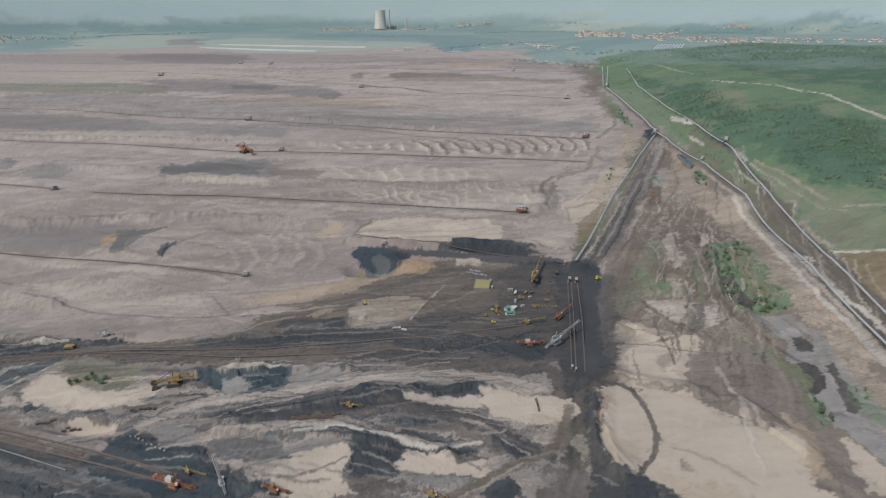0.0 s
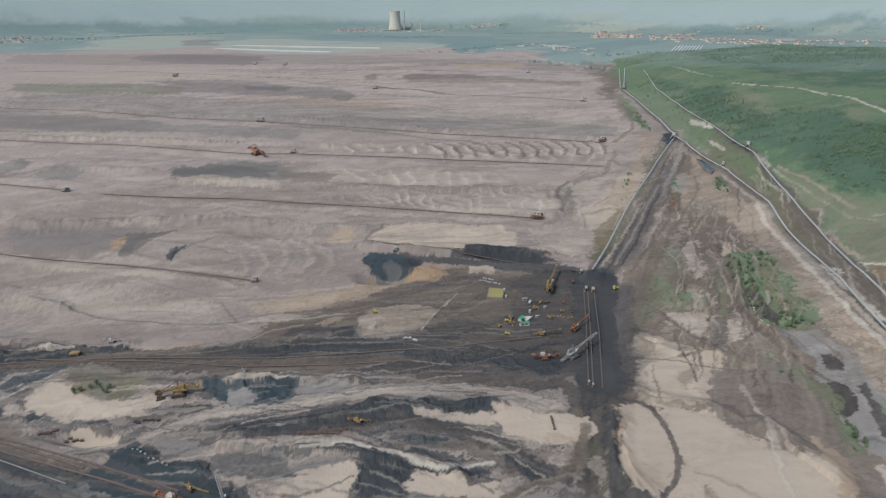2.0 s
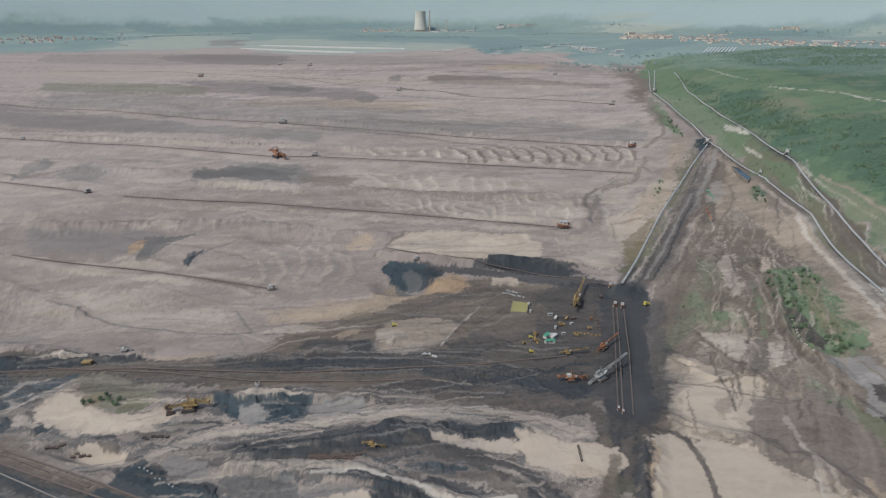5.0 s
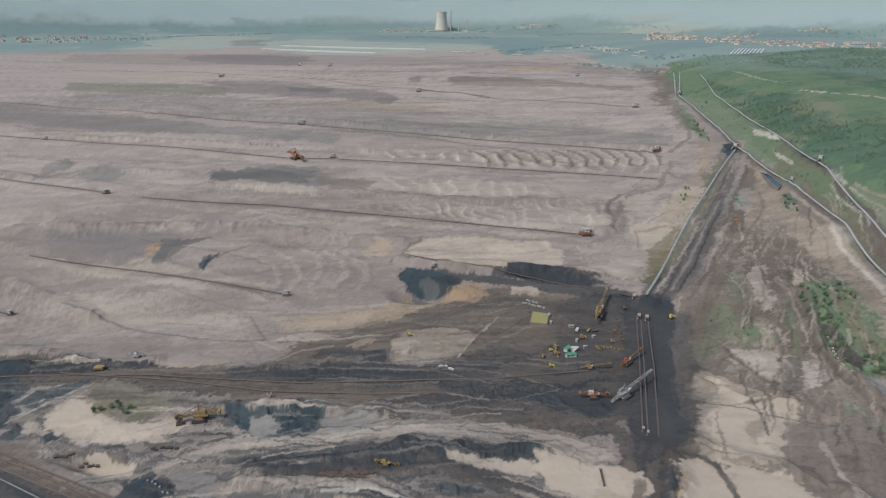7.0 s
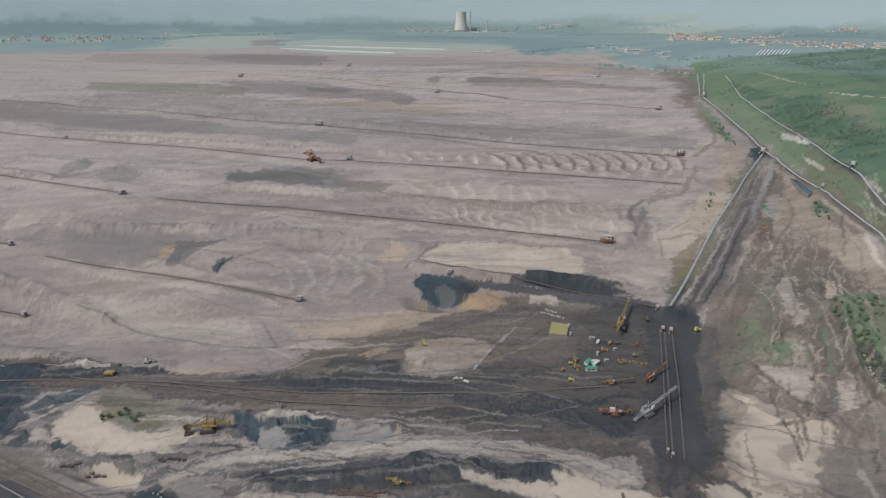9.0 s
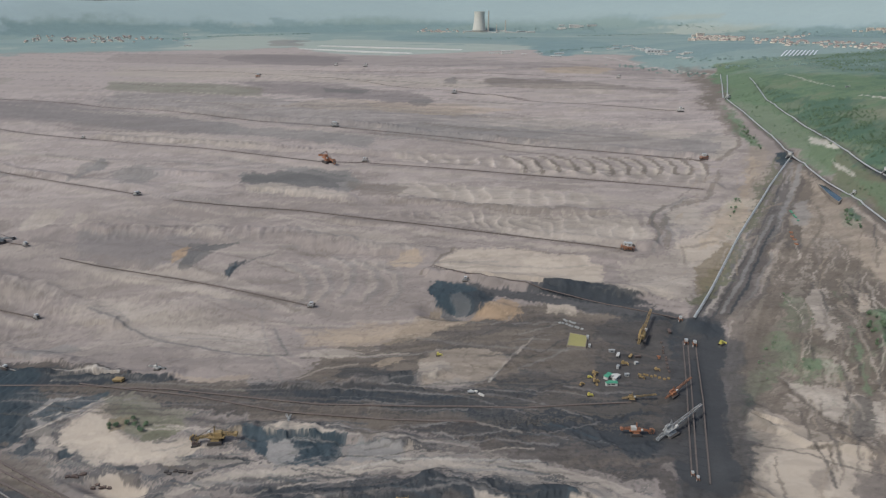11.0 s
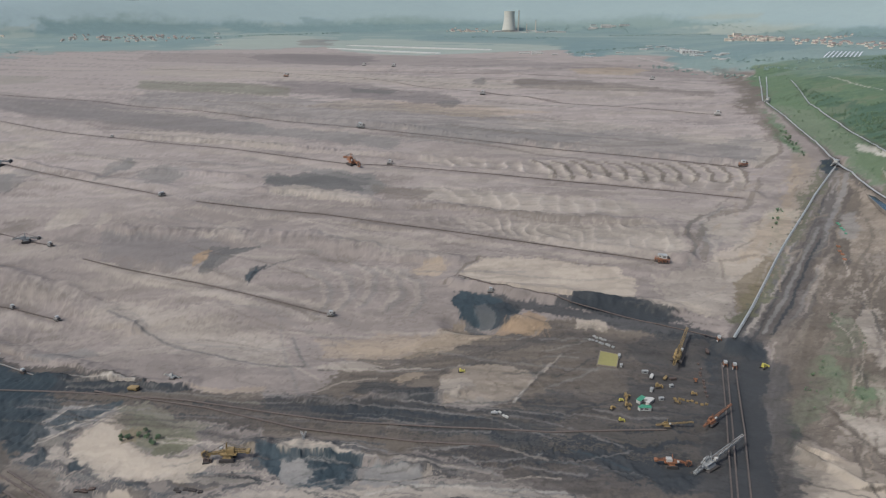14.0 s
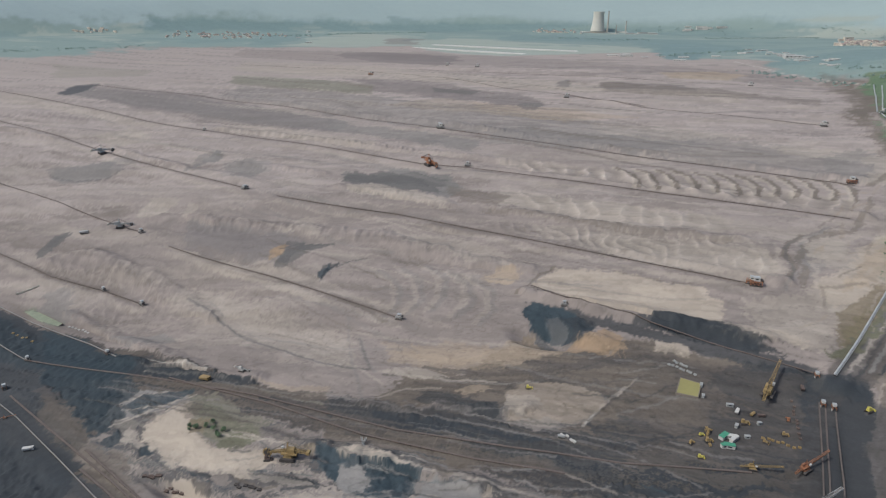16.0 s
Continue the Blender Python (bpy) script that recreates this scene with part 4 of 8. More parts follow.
soil("sand", 3, 4, 0.9, (58, 437), (74, 440), (107, 432), (138, 424), (139, 409), (126, 393), (91, 398), (65, 410), (58, 423))
soil("tan", 3, 5, 0.4, (93, 408), (126, 401), (125, 391), (95, 395))
streak("track", 3.5, 2, 0.8, (-96, 405), (-60, 402), (-23, 392), (-6, 379), (12, 371), (29, 374), (52, 379))
streak("coal", 3, 3, 0.9, (-69, 401), (-37, 393), (-6, 374), (11, 368), (42, 370))
soil("coal", 3, 6, 0.85, (-49, 383), (-32, 375), (-13, 373), (-14, 350), (-35, 350), (-52, 369))
soil("sand", 3, 5, 0.9, (-92, 379), (-76, 381), (-56, 384), (-44, 373), (-56, 361), (-53, 350), (-38, 338), (-71, 342), (-87, 349))
soil("sand", 2, 5, 0.75, (-11, 367), (11, 368), (50, 367), (52, 345), (35, 346), (11, 354), (-12, 353))
soil("coal", 1.5, 4, 0.7, (29, 373), (50, 374), (49, 361), (34, 358))
soil("greysoil", 3, 6, 0.7, (-14, 350), (11, 351), (47, 342), (38, 334), (2, 341))
soil("coalbrown", 3, 6, 0.6, (-52, 361), (-39, 348), (-18, 345), (-18, 335), (-38, 339))
streak("soilbrown", 9, 3, 0.8, (25, 325), (51, 339), (78, 352), (102, 364), (117, 372), (130, 414))
streak("pale", 2.5, 3, 0.5, (31, 324), (56, 338), (82, 353))
soil("coal", 2, 5, 0.8, (53, 327), (70, 337), (77, 319), (53, 322))
soil("coal", 3, 6, 0.6, (62, 391), (100, 375), (93, 363), (72, 366), (65, 378))
soil("greysoil", 3, 6, 0.6, (80, 341), (100, 341), (99, 327), (81, 327))
soil("verge", 3, 8, 0.4, (124, 400), (140, 393), (129, 345), (116, 353))
soil("pale", 2, 6, 0.5, (125, 378), (135, 373), (125, 349), (119, 353))
streak("pale", 2, 3, 0.6, (41, 405), (58, 393), (74, 378), (88, 363))
streak("coal", 3, 3, 0.6, (56, 394), (68, 382), (74, 365))
soil("verge", 5, 8, 0.55, (-372, 570), (-270, 532), (-276, 509), (-336, 523))
soil("sand", 4, 6, 0.75, (-374, 510), (-365, 534), (-362, 549), (-341, 522), (-287, 507), (-255, 510), (-230, 497), (-271, 495), (-309, 487), (-357, 499))
soil("sand", 3, 6, 0.75, (-315, 467), (-297, 472), (-267, 460), (-261, 441), (-300, 446))
soil("coalbrown", 2, 4, 0.8, (-295, 472), (-278, 474), (-271, 464), (-286, 463))
soil("coal", 3, 5, 0.85, (-258, 439), (-244, 452), (-218, 422), (-176, 403), (-171, 393), (-224, 414))
soil("greysoil", 3, 5, 0.8, (-227, 439), (-212, 446), (-186, 434), (-176, 410), (-212, 420))
soil("darksoil", 3, 4, 0.85, (-172, 414), (-155, 416), (-130, 411), (-109, 398), (-102, 388), (-102, 380), (-148, 390), (-166, 400))
soil("pale", 3, 5, 0.6, (-152, 389), (-106, 378), (-91, 367), (-89, 356), (-111, 362), (-136, 377))
soil("tealrock", 2, 5, 0.8, (-216, 528), (-182, 515), (-126, 510), (-115, 512), (-117, 479), (-163, 486), (-186, 493), (-207, 508))
soil("slurry", 3, 5, 0.8, (-186, 509), (-151, 506), (-150, 484), (-175, 491))
soil("greysoil", 3, 5, 0.7, (-122, 503), (-103, 503), (-69, 492), (-89, 485), (-112, 479))
streak("pale", 8, 3, 0.6, (-255, 437), (-226, 456), (-189, 468), (-144, 471), (-106, 470))
streak("pale", 6, 4, 0.5, (-389, 500), (-304, 487), (-225, 483), (-183, 480))
streak("coal", 4, 3, 0.8, (-216, 474), (-202, 477), (-192, 481))
soil("coal", 2, 4, 0.7, (-184, 449), (-171, 458), (-147, 460), (-104, 454), (-102, 442), (-138, 446), (-162, 442))
soil("olive", 3, 8, 0.4, (-246, 527), (-214, 524), (-211, 513), (-235, 513))
# benches
soil("soilbrown", 20, 25, 0.6, (659, 2437), (675, 2262), (559, 1696), (477, 1548), (530, 1848))
soil("soilbrown", 15, 30, 0.45, (-31, 2152), (263, 2021), (482, 1861), (462, 1781), (245, 1878), (-28, 1945))
soil("greysoil", 10, 25, 0.6, (-267, 1501), (175, 1429), (101, 1329), (-247, 1371))
soil("pale", 6, 14, 0.5, (-1, 978), (37, 983), (162, 929), (201, 900), (204, 855), (150, 855), (-2, 904))
soil("pale", 6, 14, 0.4, (-188, 1109), (-21, 1078), (159, 1039), (251, 998), (224, 963), (116, 1014), (-20, 1018), (-159, 1046))
soil("soilbrown", 6, 14, 0.4, (-179, 1044), (-20, 1012), (168, 971), (164, 943), (-20, 995), (-177, 1028))
soil("pale", 6, 12, 0.5, (250, 973), (296, 985), (294, 925), (267, 877), (236, 897))
soil("greysoil", 8, 14, 0.5, (246, 999), (245, 895), (220, 845), (220, 902))
soil("hazed_clay", 8, 14, 0.5, (323, 933), (334, 895), (282, 810), (257, 794), (279, 858))
soil("verge", 5, 8, 0.6, (220, 733), (261, 793), (286, 827), (262, 769), (221, 719))
soil("coal", 3, 6, 0.85, (59, 767), (106, 772), (142, 746), (178, 723), (130, 728), (58, 752))
soil("pale", 4, 10, 0.5, (111, 754), (177, 737), (211, 755), (243, 786), (217, 780), (157, 756))
soil("purple", 8, 14, 0.5, (-525, 930), (-480, 927), (-370, 910), (-413, 888), (-469, 842), (-543, 845), (-614, 885), (-642, 938))
soil("pale", 6, 14, 0.45, (-468, 938), (-475, 990), (-441, 987), (-410, 927))
soil("pale", 8, 14, 0.35, (-537, 786), (-392, 752), (-283, 711), (-234, 664), (-285, 655), (-392, 700), (-501, 760))
soil("tan", 4, 8, 0.5, (-190, 690), (-146, 703), (-88, 693), (-112, 655), (-166, 656))
soil("orange", 2, 3, 0.8, (-460, 876), (-449, 903), (-431, 870), (-447, 849))
soil("darksoil", 2, 4, 0.7, (-433, 878), (-424, 905), (-369, 908), (-394, 883), (-418, 827), (-435, 840))
soil("tealrock", 2, 3, 0.7, (-359, 825), (-350, 849), (-345, 831), (-346, 807))
# the eastern flank of the mine
soil("verge", 10, 16, 0.8, (212, 727), (250, 784), (290, 842), (368, 997), (459, 1155), (485, 1181), (445, 1100), (338, 906), (279, 801), (225, 720))
soil("pinksand", 8, 14, 0.7, (266, 812), (301, 876), (358, 1010), (415, 1156), (463, 1251), (477, 1223), (432, 1111), (362, 979), (300, 856))
soil("tan", 5, 10, 0.5, (283, 843), (323, 921), (391, 1092), (439, 1198), (439, 1162), (370, 1008), (314, 887))
soil("grass", 8, 12, 0.6, (302, 888), (351, 1011), (362, 1010), (324, 920), (303, 875))
soil("grass", 8, 14, 0.7, (525, 1620), (517, 1514), (484, 1314), (472, 1225), (456, 1247), (460, 1335), (482, 1448))
soil("soilbrown", 15, 20, 0.7, (650, 2246), (638, 2046), (532, 1653), (471, 1369), (438, 1286), (475, 1484), (495, 1637))
soil("greysoil", 10, 16, 0.6, (349, 1320), (424, 1386), (440, 1312), (393, 1178), (372, 1203), (326, 1225))
soil("pale", 8, 14, 0.6, (405, 1298), (445, 1349), (437, 1263), (401, 1175), (378, 1183))
streak("soilbrown", 9, 5, 0.6, (383, 1182), (431, 1243), (474, 1366), (485, 1479))
streak("soilbrown", 8, 6, 0.5, (220, 845), (226, 912), (252, 983), (315, 1017), (368, 1130))
streak("pale", 6, 6, 0.5, (233, 844), (236, 897), (262, 965), (314, 995))
soil("pale", 6, 16, 0.5, (234, 850), (274, 871), (315, 922), (317, 897), (281, 835), (238, 797), (224, 807))
streak("soilbrown", 6, 3, 0.6, (322, 862), (416, 1033), (474, 1122))
streak("slurry", 7, 3, 0.7, (344, 859), (414, 987), (473, 1090), (492, 1127))
streak("coalbrown", 6, 3, 0.6, (355, 857), (423, 985), (479, 1086))
soil("pinksand", 6, 12, 0.6, (491, 1112), (488, 1051), (462, 901), (457, 800), (437, 699), (431, 744), (421, 848), (452, 984))
soil("pinksand", 6, 12, 0.7, (453, 881), (465, 816), (425, 676), (398, 550), (383, 544), (421, 709), (427, 823))
# a thin wash of haze painted over the far hillside
soil("hazed_green", 60, 30, 0.35, (965, 2791), (2139, 2723), (1171, 1468), (974, 1535), (704, 1958))
# coal and fans of the western floor
soil("tealcoal", 4, 8, 0.8, (-662, 670), (-601, 657), (-492, 624), (-472, 618), (-453, 585), (-429, 567), (-423, 538), (-406, 525), (-409, 509), (-414, 495), (-475, 532), (-544, 561))
soil("coal", 2, 4, 0.7, (-470, 615), (-382, 606), (-328, 602), (-343, 595), (-436, 591))
streak("track", 2, 2, 0.7, (-467, 620), (-428, 615), (-393, 613), (-378, 610))
soil("soilbrown", 2, 4, 0.7, (-456, 583), (-312, 595), (-239, 594), (-233, 583), (-363, 579), (-446, 579))
soil("soilbrown", 8, 10, 0.55, (-524, 543), (-472, 530), (-413, 493), (-327, 456), (-363, 451), (-486, 507))
soil("tealrock", 2, 3, 0.8, (-423, 538), (-413, 563), (-366, 575), (-373, 561), (-399, 531))
streak("pale", 1.6, 1.5, 0.8, (-414, 535), (-387, 546), (-363, 570))
streak("pale", 1.6, 1.5, 0.8, (-427, 542), (-416, 560), (-395, 568))
streak("pale", 1.6, 1.5, 0.8, (-412, 512), (-391, 536), (-376, 556))
streak("pale", 1.6, 1.5, 0.8, (-413, 520), (-394, 532), (-377, 542))
soil("sand", 3, 6, 0.75, (-367, 507), (-366, 527), (-367, 544), (-345, 524), (-326, 511), (-283, 503), (-250, 508), (-263, 494), (-294, 480), (-328, 484), (-359, 498))
soil("pale", 2, 4, 0.7, (-388, 498), (-394, 518), (-376, 507), (-376, 493))
soil("tealcoal", 2, 3, 0.9, (-364, 495), (-358, 498), (-346, 489), (-356, 486))
soil("tealcoal", 3, 5, 0.8, (-406, 492), (-399, 511), (-387, 498), (-390, 487))
soil("soilbrown", 3, 5, 0.5, (-369, 554), (-350, 561), (-339, 539), (-349, 531))
soil("olive", 3, 6, 0.7, (-344, 532), (-326, 537), (-317, 516), (-331, 514))
soil("verge", 2, 6, 0.7, (-301, 514), (-288, 528), (-263, 530), (-275, 515), (-285, 507))
soil("tan", 3, 5, 0.5, (-323, 603), (-243, 603), (-239, 595), (-287, 595))
streak("coalbrown", 2, 2, 0.7, (-297, 570), (-260, 565), (-222, 559))
soil("coal", 4, 8, 0.55, (-238, 591), (-138, 586), (-37, 580), (30, 577), (30, 527), (-42, 544), (-99, 550), (-155, 558), (-226, 566))
streak("greysoil", 2, 2, 0.6, (-238, 593), (-169, 583), (-105, 576), (-36, 571))
streak("coalbrown", 3, 2, 0.7, (-227, 568), (-184, 566), (-142, 564))
soil("soilbrown", 4, 8, 0.65, (-219, 552), (-177, 549), (-126, 543), (-76, 531), (-93, 507), (-129, 522), (-170, 531), (-211, 533))
soil("sand", 2, 4, 0.6, (-194, 521), (-169, 528), (-142, 518), (-126, 513), (-144, 512), (-165, 516), (-185, 517))
soil("tealcoal", 2, 4, 0.9, (-163, 512), (-140, 513), (-122, 508), (-128, 492), (-134, 483), (-156, 495))
soil("slurry", 2, 4, 0.8, (-182, 504), (-167, 510), (-153, 496), (-152, 484), (-169, 481), (-181, 492))
soil("slurry", 2, 4, 0.75, (-113, 485), (-105, 505), (-69, 496), (-66, 484), (-111, 479))
soil("coal", 3, 6, 0.6, (-152, 613), (-76, 610), (-62, 584), (-107, 586), (-151, 593))
soil("pinksand", 3, 5, 0.75, (-72, 621), (-54, 641), (-18, 645), (8, 635), (14, 620), (-9, 591), (-38, 593), (-61, 584), (-66, 601))
soil("pale", 2, 4, 0.6, (-72, 619), (-46, 620), (-40, 608), (-53, 591), (-64, 594))
soil("tan", 2, 4, 0.5, (-118, 619), (-95, 630), (-86, 625), (-98, 616), (-114, 615))
soil("pale", 2, 4, 0.6, (-200, 638), (-169, 651), (-129, 637), (-162, 628))
streak("coalbrown", 6, 3, 0.7, (-157, 651), (-98, 645), (-45, 654), (31, 697))
streak("greysoil", 1.6, 2, 0.7, (-134, 631), (-96, 631), (-44, 642))
soil("tan", 4, 8, 0.4, (-221, 695), (-137, 687), (-50, 698), (31, 711), (-48, 678), (-125, 662), (-186, 668))
soil("orange", 2, 5, 0.7, (-39, 699), (-17, 714), (28, 720), (31, 706), (-15, 690))
# the yard
soil("coalbrown", 6, 10, 0.5, (40, 711), (184, 697), (161, 585), (37, 556))
soil("soilbrown", 5, 10, 0.5, (39, 702), (76, 679), (63, 645), (98, 640), (98, 612), (57, 611), (38, 623))
soil("coal", 3, 5, 0.8, (187, 697), (238, 702), (226, 643), (190, 536), (144, 524), (168, 606))
soil("grass", 4, 8, 0.5, (260, 648), (276, 659), (247, 583), (212, 554), (226, 587))
# clay benches of the western and eastern sides
soil("pale", 3, 6, 0.7, (-739, 961), (-755, 1034), (-722, 1030), (-722, 984))
soil("pale", 3, 6, 0.6, (-684, 973), (-702, 1022), (-671, 1003), (-662, 965))
soil("pale", 3, 6, 0.4, (-649, 883), (-608, 880), (-442, 819), (-318, 769), (-311, 752), (-480, 810), (-617, 865))
soil("purple", 6, 14, 0.35, (-720, 951), (-496, 947), (-446, 857), (-549, 878), (-684, 903))
soil("darksoil", 2, 4, 0.8, (-838, 847), (-857, 881), (-846, 904), (-827, 857))
soil("greysoil", 4, 8, 0.6, (-736, 743), (-710, 762), (-643, 700), (-671, 678))
soil("greysoil", 4, 8, 0.7, (-1144, 1161), (-1103, 1192), (-1043, 1235), (-979, 1134), (-1024, 1108), (-1079, 1109))
soil("tealcoal", 5, 10, 0.6, (-1757, 1785), (-1823, 1931), (-1767, 1969), (-1719, 1845), (-1694, 1775))
soil("purple", 10, 20, 0.5, (-1719, 1845), (-1725, 1973), (-1235, 1859), (-929, 1667), (-677, 1561), (-631, 1460), (-881, 1529), (-1037, 1522), (-1254, 1629), (-1608, 1771))
soil("wetgreen", 15, 30, 0.3, (-2308, 2296), (-1765, 2276), (-1715, 2152), (-2050, 2041))
soil("greysoil", 4, 8, 0.6, (-857, 1246), (-851, 1296), (-822, 1295), (-804, 1247), (-812, 1193))
soil("pale", 5, 10, 0.5, (-1192, 1427), (-1115, 1430), (-1132, 1379))
soil("sand", 3, 10, 0.6, (238, 866), (260, 883), (321, 981), (367, 1021), (382, 1004), (345, 940), (281, 851), (243, 816), (232, 836))
soil("tan", 3, 8, 0.5, (251, 848), (307, 937), (365, 1004), (353, 953), (284, 861))
soil("sand", 3, 6, 0.6, (32, 839), (92, 824), (127, 812), (131, 776), (116, 770), (82, 771), (31, 763))
soil("sand", 3, 6, 0.5, (130, 765), (170, 762), (199, 747), (187, 738), (151, 742))
soil("olive", 3, 6, 0.7, (241, 805), (299, 874), (295, 842), (245, 761), (225, 745))
soil("coal", 2, 5, 0.8, (64, 765), (105, 774), (137, 755), (166, 739), (197, 736), (31, 749))
streak("soilbrown", 7, 3, 0.6, (206, 859), (218, 897), (214, 927), (223, 957), (246, 992))
soil("pale", 3, 6, 0.6, (244, 971), (286, 975), (280, 932), (257, 916), (237, 928))
soil("pale", 3, 6, 0.55, (182, 953), (200, 925), (199, 868), (166, 875), (164, 907))
# haul lanes beside the covered belt
soil("coalbrown", 5, 6, 0.65, (265, 760), (401, 1000), (407, 1005), (338, 824), (262, 703), (227, 695), (239, 722))
streak("slurry", 4, 2, 0.6, (242, 711), (285, 776), (330, 855), (381, 945))
streak("coal", 3, 2, 0.8, (248, 704), (291, 771), (338, 855), (367, 905))
streak("greysoil", 3, 2, 0.6, (256, 700), (294, 758), (341, 833))
streak("coalbrown", 5, 3, 0.7, (258, 692), (299, 749), (326, 792))
soil("soilbrown", 8, 8, 0.6, (243, 700), (282, 736), (304, 735), (261, 622), (221, 614))
streak("pale", 2, 2, 0.6, (250, 696), (235, 666), (226, 659))
streak("soilbrown", 3, 3, 0.6, (305, 737), (281, 702), (264, 671), (251, 643))
# woods and fields of the far plain, with haze painted into the colours
soil("hazed_wood", 25, 40, 0.9, (1462, 3536), (1767, 4155), (1909, 4140), (2034, 4040), (1898, 3719))
soil("hazed_wood", 25, 40, 0.8, (473, 2575), (673, 2631), (751, 2416), (887, 2559), (1098, 2805), (894, 2982), (555, 2891))
soil("hazed_wood", 25, 40, 0.7, (-674, 4012), (-347, 4253), (155, 3865), (562, 3417), (514, 3118), (-43, 3405), (-607, 3598))
soil("hazed_field", 20, 30, 0.8, (975, 4504), (1174, 4509), (1389, 4421), (1345, 4395))
soil("hazed_field", 20, 30, 0.8, (-1642, 3672), (-1613, 3907), (-1494, 3783), (-1478, 3642))
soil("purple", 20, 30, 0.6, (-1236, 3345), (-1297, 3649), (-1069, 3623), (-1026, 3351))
soil("hazed_field", 20, 30, 0.7, (-1560, 3173), (-1619, 3487), (-1307, 3546), (-1217, 3173))
soil("hazed_wood", 20, 30, 0.6, (-1869, 3078), (-2136, 3539), (-1822, 3668), (-1627, 3203))
soil("hazed_wood", 20, 40, 0.6, (-54, 4444), (574, 4479), (1105, 4367), (1015, 4310), (320, 4243))
soil("hazed_wood", 20, 40, 0.6, (-2319, 3867), (-1657, 4206), (-743, 4456), (-807, 4378), (-1768, 4045))
streak("track", 7, 4, 0.7, (399, 2712), (497, 2461), (600, 2335), (673, 2149))
# dark and pale strips of the far benches
soil("purple", 10, 20, 0.7, (-1182, 2939), (-1079, 3005), (-671, 2900), (-637, 2642), (-988, 2739))
soil("purple", 10, 20, 0.6, (-854, 2181), (-597, 2138), (-266, 1900), (-188, 1789), (-278, 1743), (-543, 1928), (-757, 2062))
soil("darksoil", 6, 10, 0.6, (-548, 2017), (-380, 1970), (-402, 1902), (-530, 1946))
soil("darksoil", 6, 10, 0.6, (-251, 1779), (-188, 1789), (-186, 1685), (-232, 1690))
soil("darksoil", 6, 10, 0.6, (-183, 2143), (-148, 2183), (-129, 2027), (-175, 2030))
soil("wetgreen", 10, 20, 0.3, (-1387, 2237), (-1091, 2208), (-727, 1974), (-796, 1930), (-1301, 2086))
soil("pinksand", 8, 14, 0.5, (-603, 1746), (-475, 1857), (-239, 1690), (-55, 1626), (-111, 1570), (-396, 1647))
soil("pale", 8, 16, 0.45, (-1501, 2435), (-1086, 2420), (-584, 2239), (-29, 1999), (-28, 1902), (-597, 2138), (-1447, 2340))
soil("darksoil", 4, 8, 0.7, (-471, 1138), (-464, 1194), (-428, 1184), (-411, 1200), (-324, 1160), (-268, 1096), (-351, 1101))
soil("soilbrown", 6, 12, 0.5, (-274, 1125), (-156, 1102), (-159, 1046), (-221, 1061))
soil("pale", 3, 8, 0.6, (-438, 1119), (-401, 1133), (-329, 1096), (-254, 1075), (-260, 1057), (-408, 1090))
soil("greysoil", 6, 12, 0.6, (-758, 1201), (-720, 1254), (-642, 1183), (-634, 1124), (-690, 1135))
soil("pale", 5, 12, 0.4, (-609, 1114), (-553, 1149), (-498, 1114), (-581, 1096))
# the dark hollow between the near belts and the grey heap
soil("tealcoal", 3, 6, 0.85, (-257, 436), (-242, 448), (-222, 425), (-176, 402), (-170, 391), (-129, 368), (-99, 341), (-207, 360), (-276, 400), (-259, 417))
streak("greysoil", 5, 4, 0.35, (-312, 417), (-247, 385), (-198, 359))
streak("greysoil", 4, 4, 0.35, (-341, 418), (-285, 391), (-243, 366))
soil("greysoil", 3, 4, 0.8, (-225, 438), (-212, 444), (-186, 433), (-177, 412), (-212, 421))
streak("soilbrown", 3, 2, 0.7, (-364, 458), (-303, 434), (-244, 409), (-185, 382))
streak("coalbrown", 3, 2, 0.7, (-355, 442), (-293, 415), (-237, 391), (-191, 375))
soil("coalbrown", 14, 10, 0.45, (191, 685), (267, 665), (220, 516), (186, 438), (126, 438), (128, 509))
soil("coal", 4, 7, 0.5, (212, 696), (248, 661), (227, 571), (193, 474), (166, 449), (140, 464))
soil("soilbrown", 8, 10, 0.4, (249, 688), (280, 704), (256, 580), (216, 518), (226, 572))
# the deep hollow's pale face and its shadow, painted as ground colours
soil("slurry", 2, 3, 0.25, (-52, 747), (-37, 751), (-25, 729), (-32, 709), (-41, 722))
soil("tealcoal", 2, 3, 0.6, (-71, 756), (-53, 774), (-46, 723), (-25, 700), (-50, 709))
# drag marks and ruts, thrown at random within stretches of the floor
def scratches(kinds, count, box, turn, spread, long, wide, amount, seed):
    """Thin bent strokes of several kinds of ground inside a box (x0, y0, x1, y1, lean), heading about turn degrees."""
    r = random.Random(seed)
    x0, y0, x1, y1, lean = box
    for _ in range(count):
        y = r.uniform(y0, y1)
        x = r.uniform(x0, x1) + lean * (y - y0)
        a, bend, n = radians(turn + r.uniform(-spread, spread)), r.uniform(-0.5, 0.5), r.uniform(*long)
        line = [(x, y)]
        for k in range(4):
            x, y = x + n / 4 * math.cos(a), y + n / 4 * math.sin(a)
            a += bend / 4
            line.append((x, y))
        streak(r.choice(kinds), r.uniform(*wide), 2.5, amount * r.uniform(0.5, 1), *line)


scratches(("coal", "pale", "tealrock", "greysoil", "coalbrown", "slurry"), 190, (-330, 350, 60, 535, 0), -8, 22, (15, 60), (0.9, 2.6), 0.75, 401)
scratches(("coal", "coalbrown", "greysoil", "soilbrown"), 70, (-480, 545, 60, 598, 0), -4, 5, (50, 160), (0.9, 2.4), 0.6, 402)
